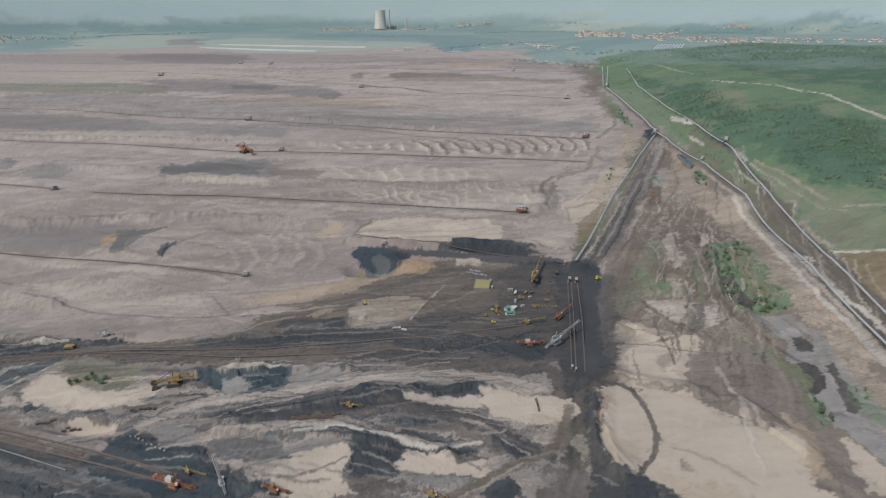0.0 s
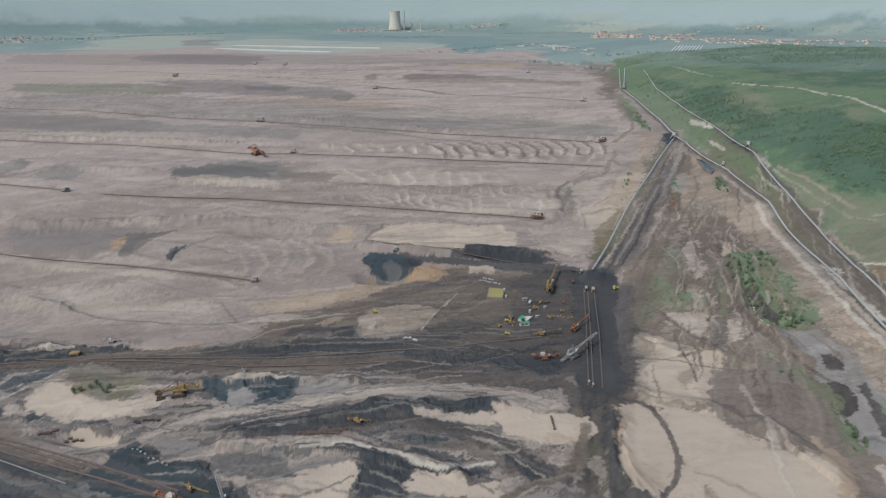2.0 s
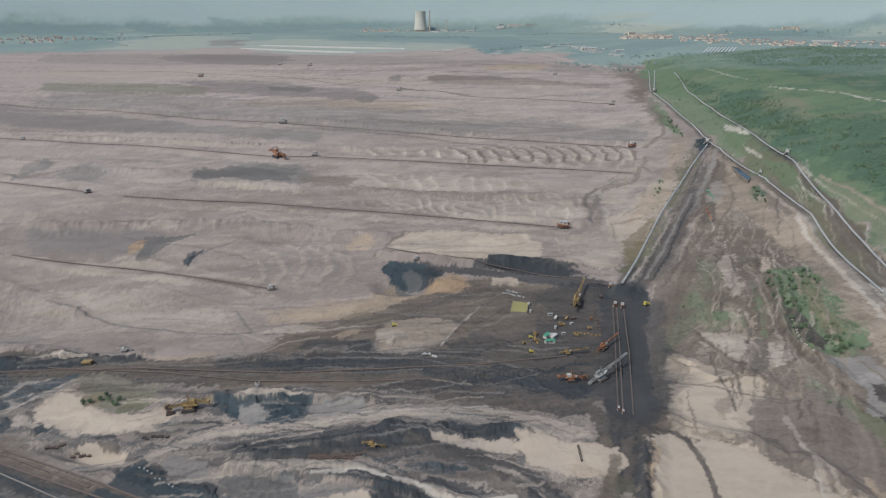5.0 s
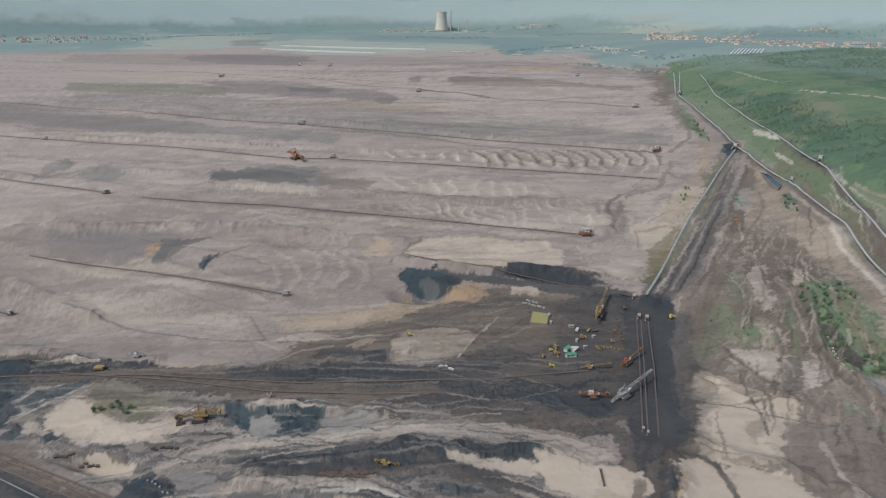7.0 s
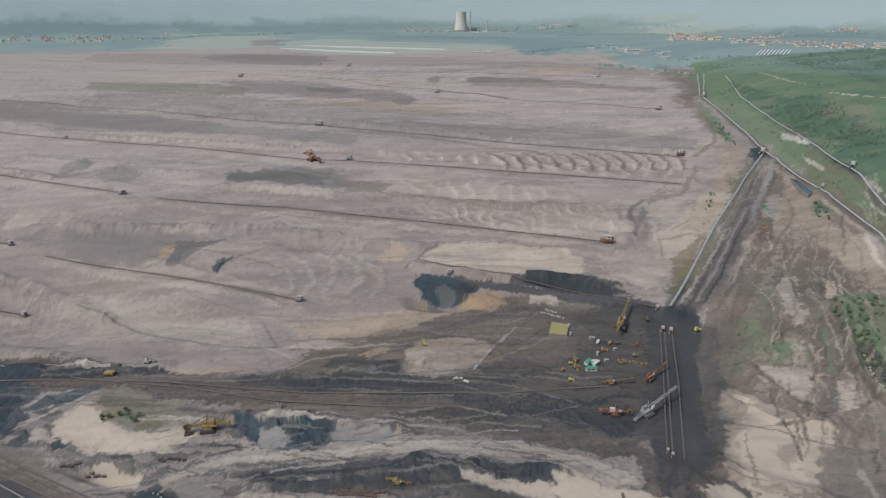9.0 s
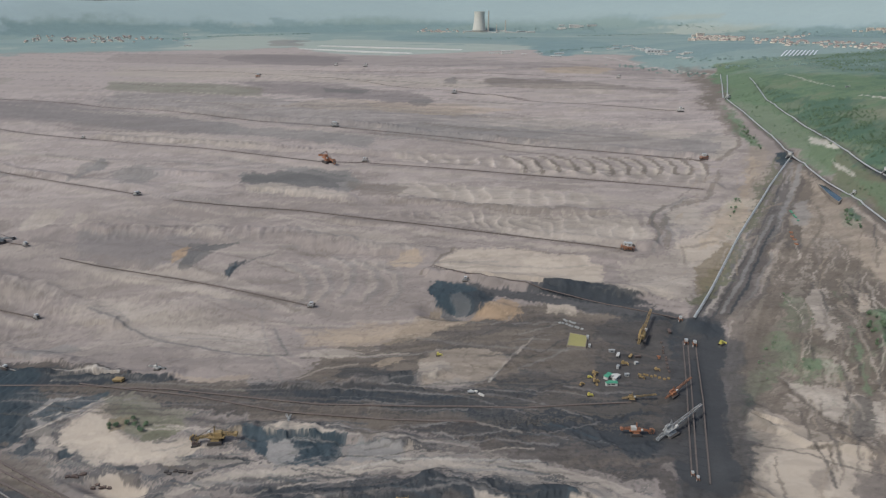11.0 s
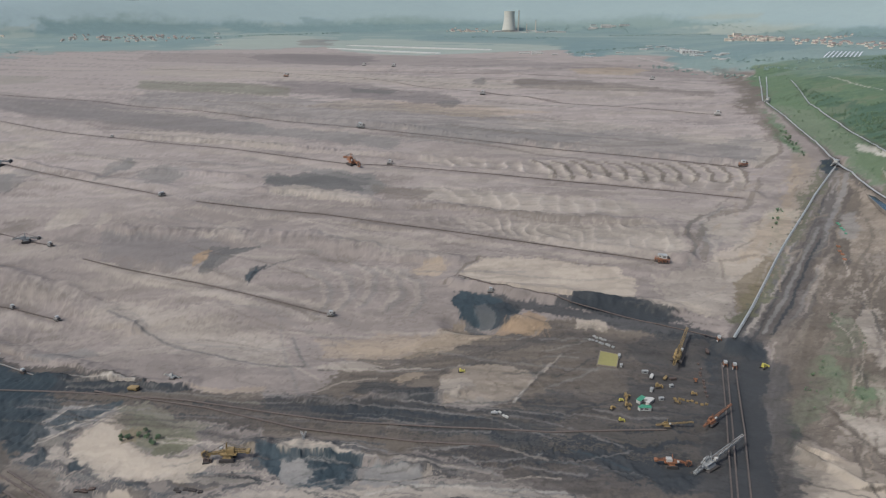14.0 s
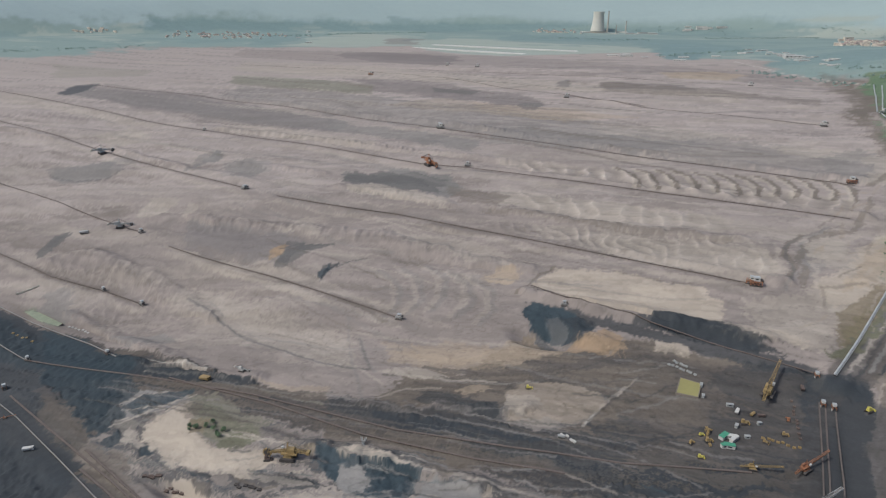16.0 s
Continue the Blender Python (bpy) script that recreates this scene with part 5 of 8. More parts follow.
scratches(("tealcoal", "greysoil", "coalbrown"), 50, (-420, 300, -130, 420, 0), -24, 4, (40, 120), (1.2, 4), 0.5, 403)
scratches(("pale", "soilbrown", "pinksand", "spoil", "wetground"), 200, (215, 440, 330, 820, 0.38), 66, 14, (15, 70), (0.9, 3), 0.75, 404)
scratches(("pale", "soilbrown", "greysoil"), 70, (-700, 640, -60, 1150, 0.1), -18, 10, (50, 200), (1.5, 5), 0.5, 405)
scratches(("pale", "purple", "soilbrown", "greysoil"), 90, (-1500, 1250, 0, 2500, 0), -20, 5, (150, 520), (5, 14), 0.5, 406)
scratches(("coal", "soilbrown", "greysoil", "coalbrown"), 60, (-60, 570, 120, 700, 0), 8, 25, (15, 70), (0.9, 3), 0.55, 407)
scratches(("pale", "soilbrown", "tan", "pinksand"), 60, (190, 760, 330, 1150, 0.3), 50, 35, (12, 50), (1.5, 5), 0.5, 408)
scratches(("pale", "track", "coalbrown"), 40, (385, 330, 420, 900, 0.2), 73, 4, (40, 120), (0.9, 2.2), 0.5, 409)
# tipped crescents and spoil arcs, lit and shaded flanks painted pale and dark
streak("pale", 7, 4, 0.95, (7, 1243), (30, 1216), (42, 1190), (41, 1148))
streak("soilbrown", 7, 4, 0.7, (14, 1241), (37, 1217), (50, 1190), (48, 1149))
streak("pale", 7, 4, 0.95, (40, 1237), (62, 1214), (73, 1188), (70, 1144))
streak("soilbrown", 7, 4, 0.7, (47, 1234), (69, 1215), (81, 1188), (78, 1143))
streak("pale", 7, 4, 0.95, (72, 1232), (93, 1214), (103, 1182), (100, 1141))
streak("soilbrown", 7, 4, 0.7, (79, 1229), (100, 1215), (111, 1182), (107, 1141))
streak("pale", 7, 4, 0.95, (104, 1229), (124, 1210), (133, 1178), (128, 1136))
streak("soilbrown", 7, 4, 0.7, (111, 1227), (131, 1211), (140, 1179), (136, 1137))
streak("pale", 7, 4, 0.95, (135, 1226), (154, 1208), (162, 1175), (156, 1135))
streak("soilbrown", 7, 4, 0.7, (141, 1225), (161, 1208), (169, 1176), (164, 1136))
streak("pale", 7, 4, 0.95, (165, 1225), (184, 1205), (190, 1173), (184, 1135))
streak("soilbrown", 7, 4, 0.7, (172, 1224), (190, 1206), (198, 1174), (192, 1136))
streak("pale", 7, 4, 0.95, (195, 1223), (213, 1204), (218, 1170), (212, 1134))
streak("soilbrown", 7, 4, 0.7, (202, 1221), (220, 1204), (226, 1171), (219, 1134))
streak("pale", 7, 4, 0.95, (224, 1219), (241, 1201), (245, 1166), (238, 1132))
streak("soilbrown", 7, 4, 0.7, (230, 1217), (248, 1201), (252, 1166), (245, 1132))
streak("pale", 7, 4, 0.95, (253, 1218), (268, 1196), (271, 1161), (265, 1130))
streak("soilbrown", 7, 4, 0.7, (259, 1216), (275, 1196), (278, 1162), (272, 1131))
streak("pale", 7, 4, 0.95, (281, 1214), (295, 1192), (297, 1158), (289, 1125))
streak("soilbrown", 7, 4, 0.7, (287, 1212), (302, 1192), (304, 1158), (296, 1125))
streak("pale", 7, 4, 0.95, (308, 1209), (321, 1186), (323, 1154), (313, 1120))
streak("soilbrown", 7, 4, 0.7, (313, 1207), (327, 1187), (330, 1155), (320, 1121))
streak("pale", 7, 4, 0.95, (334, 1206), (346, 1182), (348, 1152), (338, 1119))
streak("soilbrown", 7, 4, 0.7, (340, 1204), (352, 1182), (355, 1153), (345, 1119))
streak("pale", 4, 4, 0.6, (-197, 1260), (-181, 1245), (-174, 1216))
streak("pale", 4, 4, 0.6, (-174, 1258), (-159, 1244), (-153, 1214))
streak("pale", 4, 4, 0.6, (-152, 1257), (-137, 1242), (-131, 1209))
streak("pale", 4, 4, 0.6, (-130, 1254), (-115, 1236), (-109, 1205))
streak("pale", 4, 4, 0.6, (-108, 1252), (-94, 1232), (-89, 1200))
streak("pale", 4, 4, 0.6, (-86, 1248), (-73, 1227), (-68, 1195))
streak("pale", 4, 4, 0.6, (-65, 1244), (-52, 1223), (-48, 1188))
streak("pale", 4, 4, 0.6, (-44, 1239), (-31, 1220), (-28, 1191))
streak("pale", 4, 4, 0.6, (-24, 1234), (-11, 1216), (-8, 1191))
streak("pale", 4, 4, 0.45, (-25, 989), (-18, 967), (-17, 933))
streak("pale", 4, 4, 0.45, (-7, 988), (0, 964), (0, 929))
streak("pale", 4, 4, 0.45, (12, 986), (18, 962), (18, 926))
streak("pale", 4, 4, 0.45, (30, 984), (36, 959), (34, 924))
streak("pale", 4, 4, 0.45, (47, 982), (53, 958), (51, 922))
streak("pale", 4, 4, 0.45, (65, 979), (70, 955), (67, 921))
streak("pale", 4, 4, 0.45, (82, 976), (87, 953), (83, 918))
streak("pale", 4, 4, 0.45, (99, 973), (103, 949), (99, 914))
streak("pale", 4, 4, 0.45, (115, 971), (119, 946), (114, 910))
streak("pale", 4, 4, 0.45, (132, 969), (134, 940), (129, 907))
streak("pale", 4, 4, 0.45, (148, 965), (149, 935), (144, 906))
streak("pale", 4, 4, 0.45, (163, 962), (164, 932), (159, 904))
streak("pale", 4, 4, 0.45, (179, 961), (179, 930), (173, 901))
streak("pale", 4, 4, 0.45, (194, 958), (194, 929), (188, 900))
streak("pale", 4, 4, 0.45, (209, 956), (209, 928), (202, 899))
streak("pale", 7, 5, 0.5, (-114, 1083), (-97, 1075), (-87, 1049))
streak("pale", 7, 5, 0.5, (-75, 1078), (-58, 1069), (-49, 1044))
streak("pale", 7, 5, 0.5, (-37, 1073), (-21, 1065), (-13, 1042))
streak("pale", 7, 5, 0.5, (0, 1070), (15, 1063), (22, 1039))
streak("pale", 7, 5, 0.5, (36, 1069), (51, 1063), (56, 1036))
streak("pale", 7, 5, 0.5, (71, 1066), (85, 1061), (90, 1031))
streak("pale", 7, 5, 0.5, (105, 1064), (119, 1057), (122, 1029))
streak("pale", 7, 5, 0.5, (139, 1060), (151, 1054), (154, 1028))
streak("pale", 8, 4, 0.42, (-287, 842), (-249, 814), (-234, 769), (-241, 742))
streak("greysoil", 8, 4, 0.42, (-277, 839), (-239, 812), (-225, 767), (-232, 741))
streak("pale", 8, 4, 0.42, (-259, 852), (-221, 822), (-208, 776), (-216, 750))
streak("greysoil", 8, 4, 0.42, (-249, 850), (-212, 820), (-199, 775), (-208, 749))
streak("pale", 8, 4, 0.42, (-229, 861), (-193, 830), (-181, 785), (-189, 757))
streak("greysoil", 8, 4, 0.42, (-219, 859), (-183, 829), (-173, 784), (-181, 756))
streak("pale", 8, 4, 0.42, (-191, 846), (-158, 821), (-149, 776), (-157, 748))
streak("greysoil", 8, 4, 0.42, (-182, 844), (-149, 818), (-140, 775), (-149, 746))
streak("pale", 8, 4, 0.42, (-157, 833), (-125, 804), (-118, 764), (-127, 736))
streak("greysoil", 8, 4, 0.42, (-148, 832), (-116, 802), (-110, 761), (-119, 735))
streak("coal", 4, 2, 0.8, (-340, 852), (-350, 832), (-347, 812))
streak("darksoil", 3, 2, 0.8, (-302, 870), (-327, 860), (-340, 844))
streak("darksoil", 4, 3, 0.7, (-443, 882), (-427, 903), (-373, 903))
streak("greysoil", 9, 4, 0.8, (-832, 1298), (-814, 1251), (-818, 1189), (-820, 1173))
streak("greysoil", 5, 3, 0.7, (-748, 1245), (-736, 1206), (-747, 1173))
streak("darksoil", 6, 5, 0.6, (-1129, 1137), (-1044, 1111), (-975, 1120), (-980, 1175))
streak("pale", 8, 4, 0.6, (-761, 963), (-777, 1008), (-762, 1034))
streak("pale", 6, 4, 0.5, (-468, 936), (-470, 976), (-459, 995))
streak("pale", 6, 6, 0.5, (-1516, 1537), (-1490, 1591), (-1372, 1569))
streak("darksoil", 3, 2, 0.4, (-245, 699), (-224, 663), (-211, 640))
streak("darksoil", 2.5, 1.5, 0.5, (-517, 758), (-466, 735), (-396, 689), (-347, 669), (-272, 644), (-214, 640))
streak("darksoil", 4, 2, 0.5, (217, 937), (213, 908), (214, 879), (206, 852))
streak("darksoil", 4, 2, 0.4, (214, 937), (241, 985), (287, 1016))
streak("pale", 3.5, 4, 0.5, (-937, 1524), (-904, 1482), (-888, 1449))
streak("pale", 3.5, 4, 0.5, (-895, 1502), (-871, 1473), (-854, 1438))
streak("pale", 3.5, 4, 0.5, (-864, 1496), (-839, 1466), (-820, 1428))
streak("pale", 3.5, 4, 0.5, (-831, 1488), (-805, 1454), (-790, 1421))
streak("pale", 3.5, 4, 0.5, (-794, 1471), (-773, 1447), (-760, 1415))
streak("pale", 3.5, 4, 0.5, (-764, 1468), (-741, 1438), (-725, 1401))
streak("pale", 3.5, 4, 0.5, (-730, 1456), (-709, 1429), (-689, 1383))
streak("pale", 3.5, 4, 0.5, (-697, 1446), (-674, 1414), (-656, 1368))
streak("pale", 3.5, 4, 0.5, (-662, 1429), (-642, 1402), (-624, 1357))
streak("pale", 3.5, 4, 0.5, (-631, 1420), (-608, 1386), (-596, 1353))
streak("pale", 3.5, 4, 0.5, (-598, 1408), (-574, 1368), (-566, 1343))
streak("pale", 3.5, 4, 0.5, (-563, 1389), (-543, 1359), (-537, 1335))
streak("pale", 3.5, 4, 0.5, (-530, 1372), (-514, 1350), (-506, 1322))
streak("pale", 3.5, 4, 0.5, (-499, 1362), (-484, 1341), (-477, 1314))
streak("pale", 3.5, 3, 0.6, (-439, 1121), (-427, 1105), (-422, 1086))
streak("pale", 3.5, 3, 0.6, (-416, 1113), (-405, 1098), (-400, 1079))
streak("pale", 3.5, 3, 0.6, (-393, 1106), (-383, 1092), (-378, 1072))
streak("pale", 3.5, 3, 0.6, (-370, 1098), (-360, 1084), (-357, 1068))
streak("pale", 3.5, 3, 0.6, (-349, 1092), (-338, 1075), (-336, 1063))
streak("pale", 3.5, 3, 0.6, (-326, 1084), (-317, 1071), (-314, 1055))
streak("pale", 3.5, 3, 0.6, (-305, 1078), (-296, 1066), (-293, 1049))
streak("pale", 3.5, 3, 0.6, (-283, 1073), (-274, 1057), (-272, 1043))
streak("pale", 3.5, 3, 0.6, (-262, 1065), (-253, 1051), (-251, 1036))
streak("orange", 1.2, 1.5, 0.5, (-14, 728), (-15, 712), (-12, 702))
streak("orange", 1.2, 1.5, 0.5, (-8, 718), (-9, 709), (-6, 699))
streak("orange", 1.2, 1.5, 0.5, (-2, 717), (-3, 708), (-1, 698))
streak("orange", 1.2, 1.5, 0.5, (4, 716), (2, 707), (5, 697))
streak("orange", 1.2, 1.5, 0.5, (10, 716), (8, 707), (11, 696))
streak("orange", 1.2, 1.5, 0.5, (16, 719), (14, 708), (16, 695))
streak("orange", 1.2, 1.5, 0.5, (22, 724), (20, 708), (22, 694))
streak("orange", 1.2, 1.5, 0.5, (28, 724), (25, 707), (28, 694))
streak("orange", 1.2, 1.5, 0.5, (33, 724), (31, 707), (33, 693))
# banks and graded strips
bank(5, 9, (-949, 1477), (-713, 1413), (-485, 1331), (-186, 1259))
bank(5, 8, (-203, 1213), (87, 1140), (330, 1053))
bank(4, 8, (-454, 1106), (-346, 1083), (-238, 1042))
bank(5, 8, (-233, 966), (-19, 911), (195, 849))
bank(5, 8, (-655, 962), (-473, 951), (-305, 927), (-86, 849))
bank(4, 8, (-158, 1035), (28, 988), (167, 962))
bank(5, 8, (-75, 796), (27, 758), (126, 753), (162, 739))
bank(4, 6, (-187, 581), (-103, 591), (-54, 598))
bank(5, 6, (-211, 521), (-172, 521), (-126, 512), (-70, 500))
bank(4, 6, (-162, 435), (-101, 432), (-45, 452), (5, 449), (64, 439))
bank(4, 5, (-166, 423), (-118, 418), (-60, 400), (-14, 382), (24, 368))
bank(4, 6, (179, 457), (189, 441), (216, 432), (241, 411))
bank(4, 6, (161, 433), (138, 362), (145, 337))
bank(4, 6, (259, 391), (278, 346), (280, 298))
bank(5, 8, (-1339, 2516), (-685, 2478), (-32, 2265))
bank(5, 10, (-1163, 1848), (-443, 1543), (51, 1328), (367, 1206))
bank(4, 8, (-728, 1205), (-639, 1199), (-519, 1170))
bank(5, 8, (-812, 798), (-747, 840), (-588, 792), (-455, 719))
bank(5, 8, (-1569, 1404), (-1140, 1311), (-824, 1179))
bank(4, 6, (-511, 614), (-397, 600), (-320, 604))
bank(4, 6, (-663, 708), (-526, 664), (-407, 613))
bank(5, 7, (367, 668), (332, 583), (329, 541), (329, 487))
bank(4, 6, (215, 556), (237, 500), (274, 490))
level(7, (-1784, 1947), (-1254, 1844), (-776, 1670), (-371, 1470), (-87, 1364), (161, 1270), (361, 1185))
level(7, (-2949, 1987), (-2000, 1782), (-1672, 1691), (-1120, 1509), (-645, 1349), (-343, 1233), (-70, 1172), (145, 1108), (318, 1050))
level(7, (-1641, 1467), (-1331, 1370), (-1113, 1281), (-804, 1152), (-616, 1075))
level(7, (-547, 1052), (-315, 1009), (-126, 949), (26, 896), (171, 845))
level(7, (-636, 880), (-421, 811), (-303, 769), (-212, 736))
level(7, (-901, 819), (-761, 778), (-659, 768), (-578, 749))
level(7, (-608, 597), (-451, 590), (-306, 580), (-154, 555), (-56, 551), (30, 551), (123, 565))
level(7, (-408, 481), (-367, 464), (-275, 424), (-185, 383))
level(7, (-396, 462), (-358, 447), (-267, 409), (-191, 375))
level(7, (198, 698), (152, 472))
level(7, (84, 656), (159, 652), (164, 586), (97, 597))
level(7, (105, 520), (179, 548))
level(7, (211, 696), (247, 759), (318, 886), (421, 1061), (492, 1170))
level(7, (-865, 730), (-771, 703), (-686, 678), (-514, 630))
level(7, (-649, 562), (-552, 521), (-418, 465), (-279, 401))


def along(points, step):
    """Points set evenly along a line of corners."""
    out = []
    for (ax, ay), (bx, by) in zip(points, points[1:]):
        n = max(1, int(math.hypot(bx - ax, by - ay) / step))
        out += [(ax + (bx - ax) * k / n, ay + (by - ay) * k / n) for k in range(n)]
    return out + [points[-1]]


GRID = {}


def ground(x, y):
    """The height of the finished ground."""
    r, a = math.hypot(x, y), math.atan2(x, y)
    if a < GRID["turn"][0]:
        a += math.tau
    i = int(np.clip(np.searchsorted(GRID["rings"], r) - 1, 0, len(GRID["rings"]) - 2))
    j = int(np.clip(np.searchsorted(GRID["turn"], a) - 1, 0, len(GRID["turn"]) - 2))
    u = (r - GRID["rings"][i]) / (GRID["rings"][i + 1] - GRID["rings"][i])
    v = (a - GRID["turn"][j]) / (GRID["turn"][j + 1] - GRID["turn"][j])
    z = GRID["z"]
    return float((z[i, j] * (1 - v) + z[i, j + 1] * v) * (1 - u) + (z[i + 1, j] * (1 - v) + z[i + 1, j + 1] * v) * u)


def terrain():
    front = np.linspace(-1.12, 0.82, 1190)
    turn = np.concatenate([front, np.linspace(0.82, 2 * math.pi - 1.12, 120)[1:-1]])
    rings = [3.0, 60.0, 120.0, 180.0, 230.0]
    r = 262.0
    while r < 4985:
        rings.append(r)
        r += max(1.15, min(r * r / 255000.0, 22.0))
    rings.append(4990.0)
    rr, aa = np.meshgrid(np.array(rings), turn, indexing="ij")
    x, y = (rr * np.sin(aa)).ravel(), (rr * np.cos(aa)).ravel()
    z = height(x, y)
    dist = np.hypot(x, y)
    wx, wy = fbm(x / 34, y / 34, 4, 21), fbm(x / 34, y / 34, 4, 31)
    vx, vy = fbm(x / 7.5, y / 7.5, 3, 41), fbm(x / 7.5, y / 7.5, 3, 51)
    ux, uy = fbm(x / 2.4, y / 2.4, 2, 56), fbm(x / 2.4, y / 2.4, 2, 58)
    lx = fbm(x / 240, y / 110, 3, 63)
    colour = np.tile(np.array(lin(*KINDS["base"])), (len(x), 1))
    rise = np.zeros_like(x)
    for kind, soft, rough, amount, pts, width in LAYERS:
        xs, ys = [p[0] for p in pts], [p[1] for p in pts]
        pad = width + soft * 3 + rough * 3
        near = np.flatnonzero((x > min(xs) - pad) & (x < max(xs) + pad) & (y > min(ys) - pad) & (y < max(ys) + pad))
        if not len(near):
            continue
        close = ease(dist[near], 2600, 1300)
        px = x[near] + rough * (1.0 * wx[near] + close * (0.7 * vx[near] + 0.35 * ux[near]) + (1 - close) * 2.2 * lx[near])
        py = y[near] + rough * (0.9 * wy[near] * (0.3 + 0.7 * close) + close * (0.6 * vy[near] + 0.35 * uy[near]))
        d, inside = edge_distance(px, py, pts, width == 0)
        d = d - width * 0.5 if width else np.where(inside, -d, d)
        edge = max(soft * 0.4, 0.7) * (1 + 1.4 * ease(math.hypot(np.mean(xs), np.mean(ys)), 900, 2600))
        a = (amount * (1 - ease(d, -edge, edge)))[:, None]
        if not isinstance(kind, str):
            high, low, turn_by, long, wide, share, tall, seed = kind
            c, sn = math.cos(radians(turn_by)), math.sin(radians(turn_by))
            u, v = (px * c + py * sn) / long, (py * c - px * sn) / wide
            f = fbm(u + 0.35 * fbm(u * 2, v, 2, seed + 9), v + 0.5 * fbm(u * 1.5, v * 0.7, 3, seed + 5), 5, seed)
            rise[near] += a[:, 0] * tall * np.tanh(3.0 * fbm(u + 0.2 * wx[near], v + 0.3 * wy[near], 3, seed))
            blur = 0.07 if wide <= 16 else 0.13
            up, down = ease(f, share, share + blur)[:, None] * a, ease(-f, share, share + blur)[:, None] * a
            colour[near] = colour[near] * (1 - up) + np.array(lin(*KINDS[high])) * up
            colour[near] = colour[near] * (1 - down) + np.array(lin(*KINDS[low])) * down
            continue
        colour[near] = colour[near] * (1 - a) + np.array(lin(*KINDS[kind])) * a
    # tipped rows, gullies and clods
    for pitch, bow, tall, pts in FURROWS:
        xs, ys = [p[0] for p in pts], [p[1] for p in pts]
        near = np.flatnonzero((x > min(xs) - 40) & (x < max(xs) + 40) & (y > min(ys) - 40) & (y < max(ys) + 40))
        d, inside = edge_distance(x[near] + 9 * wx[near], y[near] + 7 * wy[near], pts, True)
        mask = ease(np.where(inside, d, -d), -2, 16)
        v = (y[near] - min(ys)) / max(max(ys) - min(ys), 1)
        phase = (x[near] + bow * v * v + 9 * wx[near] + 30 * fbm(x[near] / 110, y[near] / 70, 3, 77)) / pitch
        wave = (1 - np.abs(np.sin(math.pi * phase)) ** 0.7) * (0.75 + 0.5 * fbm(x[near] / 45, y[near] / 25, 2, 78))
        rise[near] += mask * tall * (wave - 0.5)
        # lit crests and shaded troughs of the rows, painted into the colour
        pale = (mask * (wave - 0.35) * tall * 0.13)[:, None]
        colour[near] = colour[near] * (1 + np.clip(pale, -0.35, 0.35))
    worked = ease(dist, 3000, 2300) * np.where(colour[:, 1] > colour[:, 0] * 1.04, 0.0, 1.0)
    gully = fbm(x / 80 + 0.25 * wx, y / 20, 4, 61)
    rise += worked * ease(dist, 250, 420) * (0.35 * gully + 0.08 * vx * ease(dist, 1500, 600))
    green = (colour[:, 1] > colour[:, 0] * 1.08) & (dist < 3000)
    rise += np.where(green, 1.6 * vx + 1.2 * fbm(x / 14, y / 14, 3, 71), 0)
    tone = 1 + 0.05 * gully * ease(dist, 1600, 700) + 0.06 * fbm(x / 90, y / 30, 4, 81) * ease(dist, 4300, 3000)
    colour *= np.clip(tone, 0.6, 1.4)[:, None]
    # wheel tracks, wash lines and scattered lumps
    line = np.exp(-(fbm(x / 42 + 0.3 * wy, y / 19, 3, 101) / 0.035) ** 2) * ease(dist, 1300, 700)
    wash = np.exp(-(fbm(x / 150 + 0.2 * wy, y / 36, 4, 111) / 0.03) ** 2) * ease(dist, 2400, 1600)
    lump = ease(fbm(x / 5.5, y / 3.6, 3, 121), 0.42, 0.6) * ease(dist, 1200, 600)
    lit = ease(fbm(x / 7 + 9, y / 4, 3, 131), 0.45, 0.62) * ease(dist, 1200, 600)
    soft_sand = ease(colour[:, 0], 0.30, 0.38)
    rough_ground = worked * (1 - 0.85 * soft_sand)
    colour *= (1 - rough_ground * (0.20 * line + 0.07 * wash * ease(dist, 1500, 800) + 0.12 * lump) + rough_ground * 0.10 * lit)[:, None]
    rise += rough_ground * (0.15 * lump - 0.2 * line)
    # long bands of lighter and darker tone along the benches
    band = fbm((x + 0.3 * y) / 420, (y + 0.05 * x + 8 * wx) / 17, 4, 91)
    colour *= (1 + worked * 0.07 * np.clip(band, -1, 1) * ease(dist, 450, 800))[:, None]
    # fine ruts and drag marks
    dark_ground = 1 - ease(colour[:, 0], 0.12, 0.22)
    tilt = np.where((x > 0.42 * y - 60) & (x < 700), 1.15, 0.06)
    along_u, across_v = x * np.cos(tilt) + y * np.sin(tilt), y * np.cos(tilt) - x * np.sin(tilt)
    rut = fbm(along_u / 70 + 0.3 * wx, across_v / 4.2 + 0.9 * wy, 3, 141) * ease(dist, 1000, 550)
    pebble = fbm(x / 2.1, y / 2.6, 2, 151) * ease(dist, 900, 450)
    colour *= np.clip(1 + rough_ground * ((0.04 + 0.16 * dark_ground) * rut + (0.03 + 0.06 * dark_ground) * pebble), 0.5, 1.5)[:, None]
    coarse = 0.35 + 0.65 * dark_ground
    # clay faces of slightly different tone, met along clear borders
    q2 = fbm((x + 0.2 * y) / 60 + 0.4 * wx, y / 19 + 0.4 * wy, 4, 181) * ease(dist, 2600, 1500)
    q = fbm((x + 0.3 * y) / 170 + 0.6 * lx, y / 46 + 0.3 * wy, 4, 171)
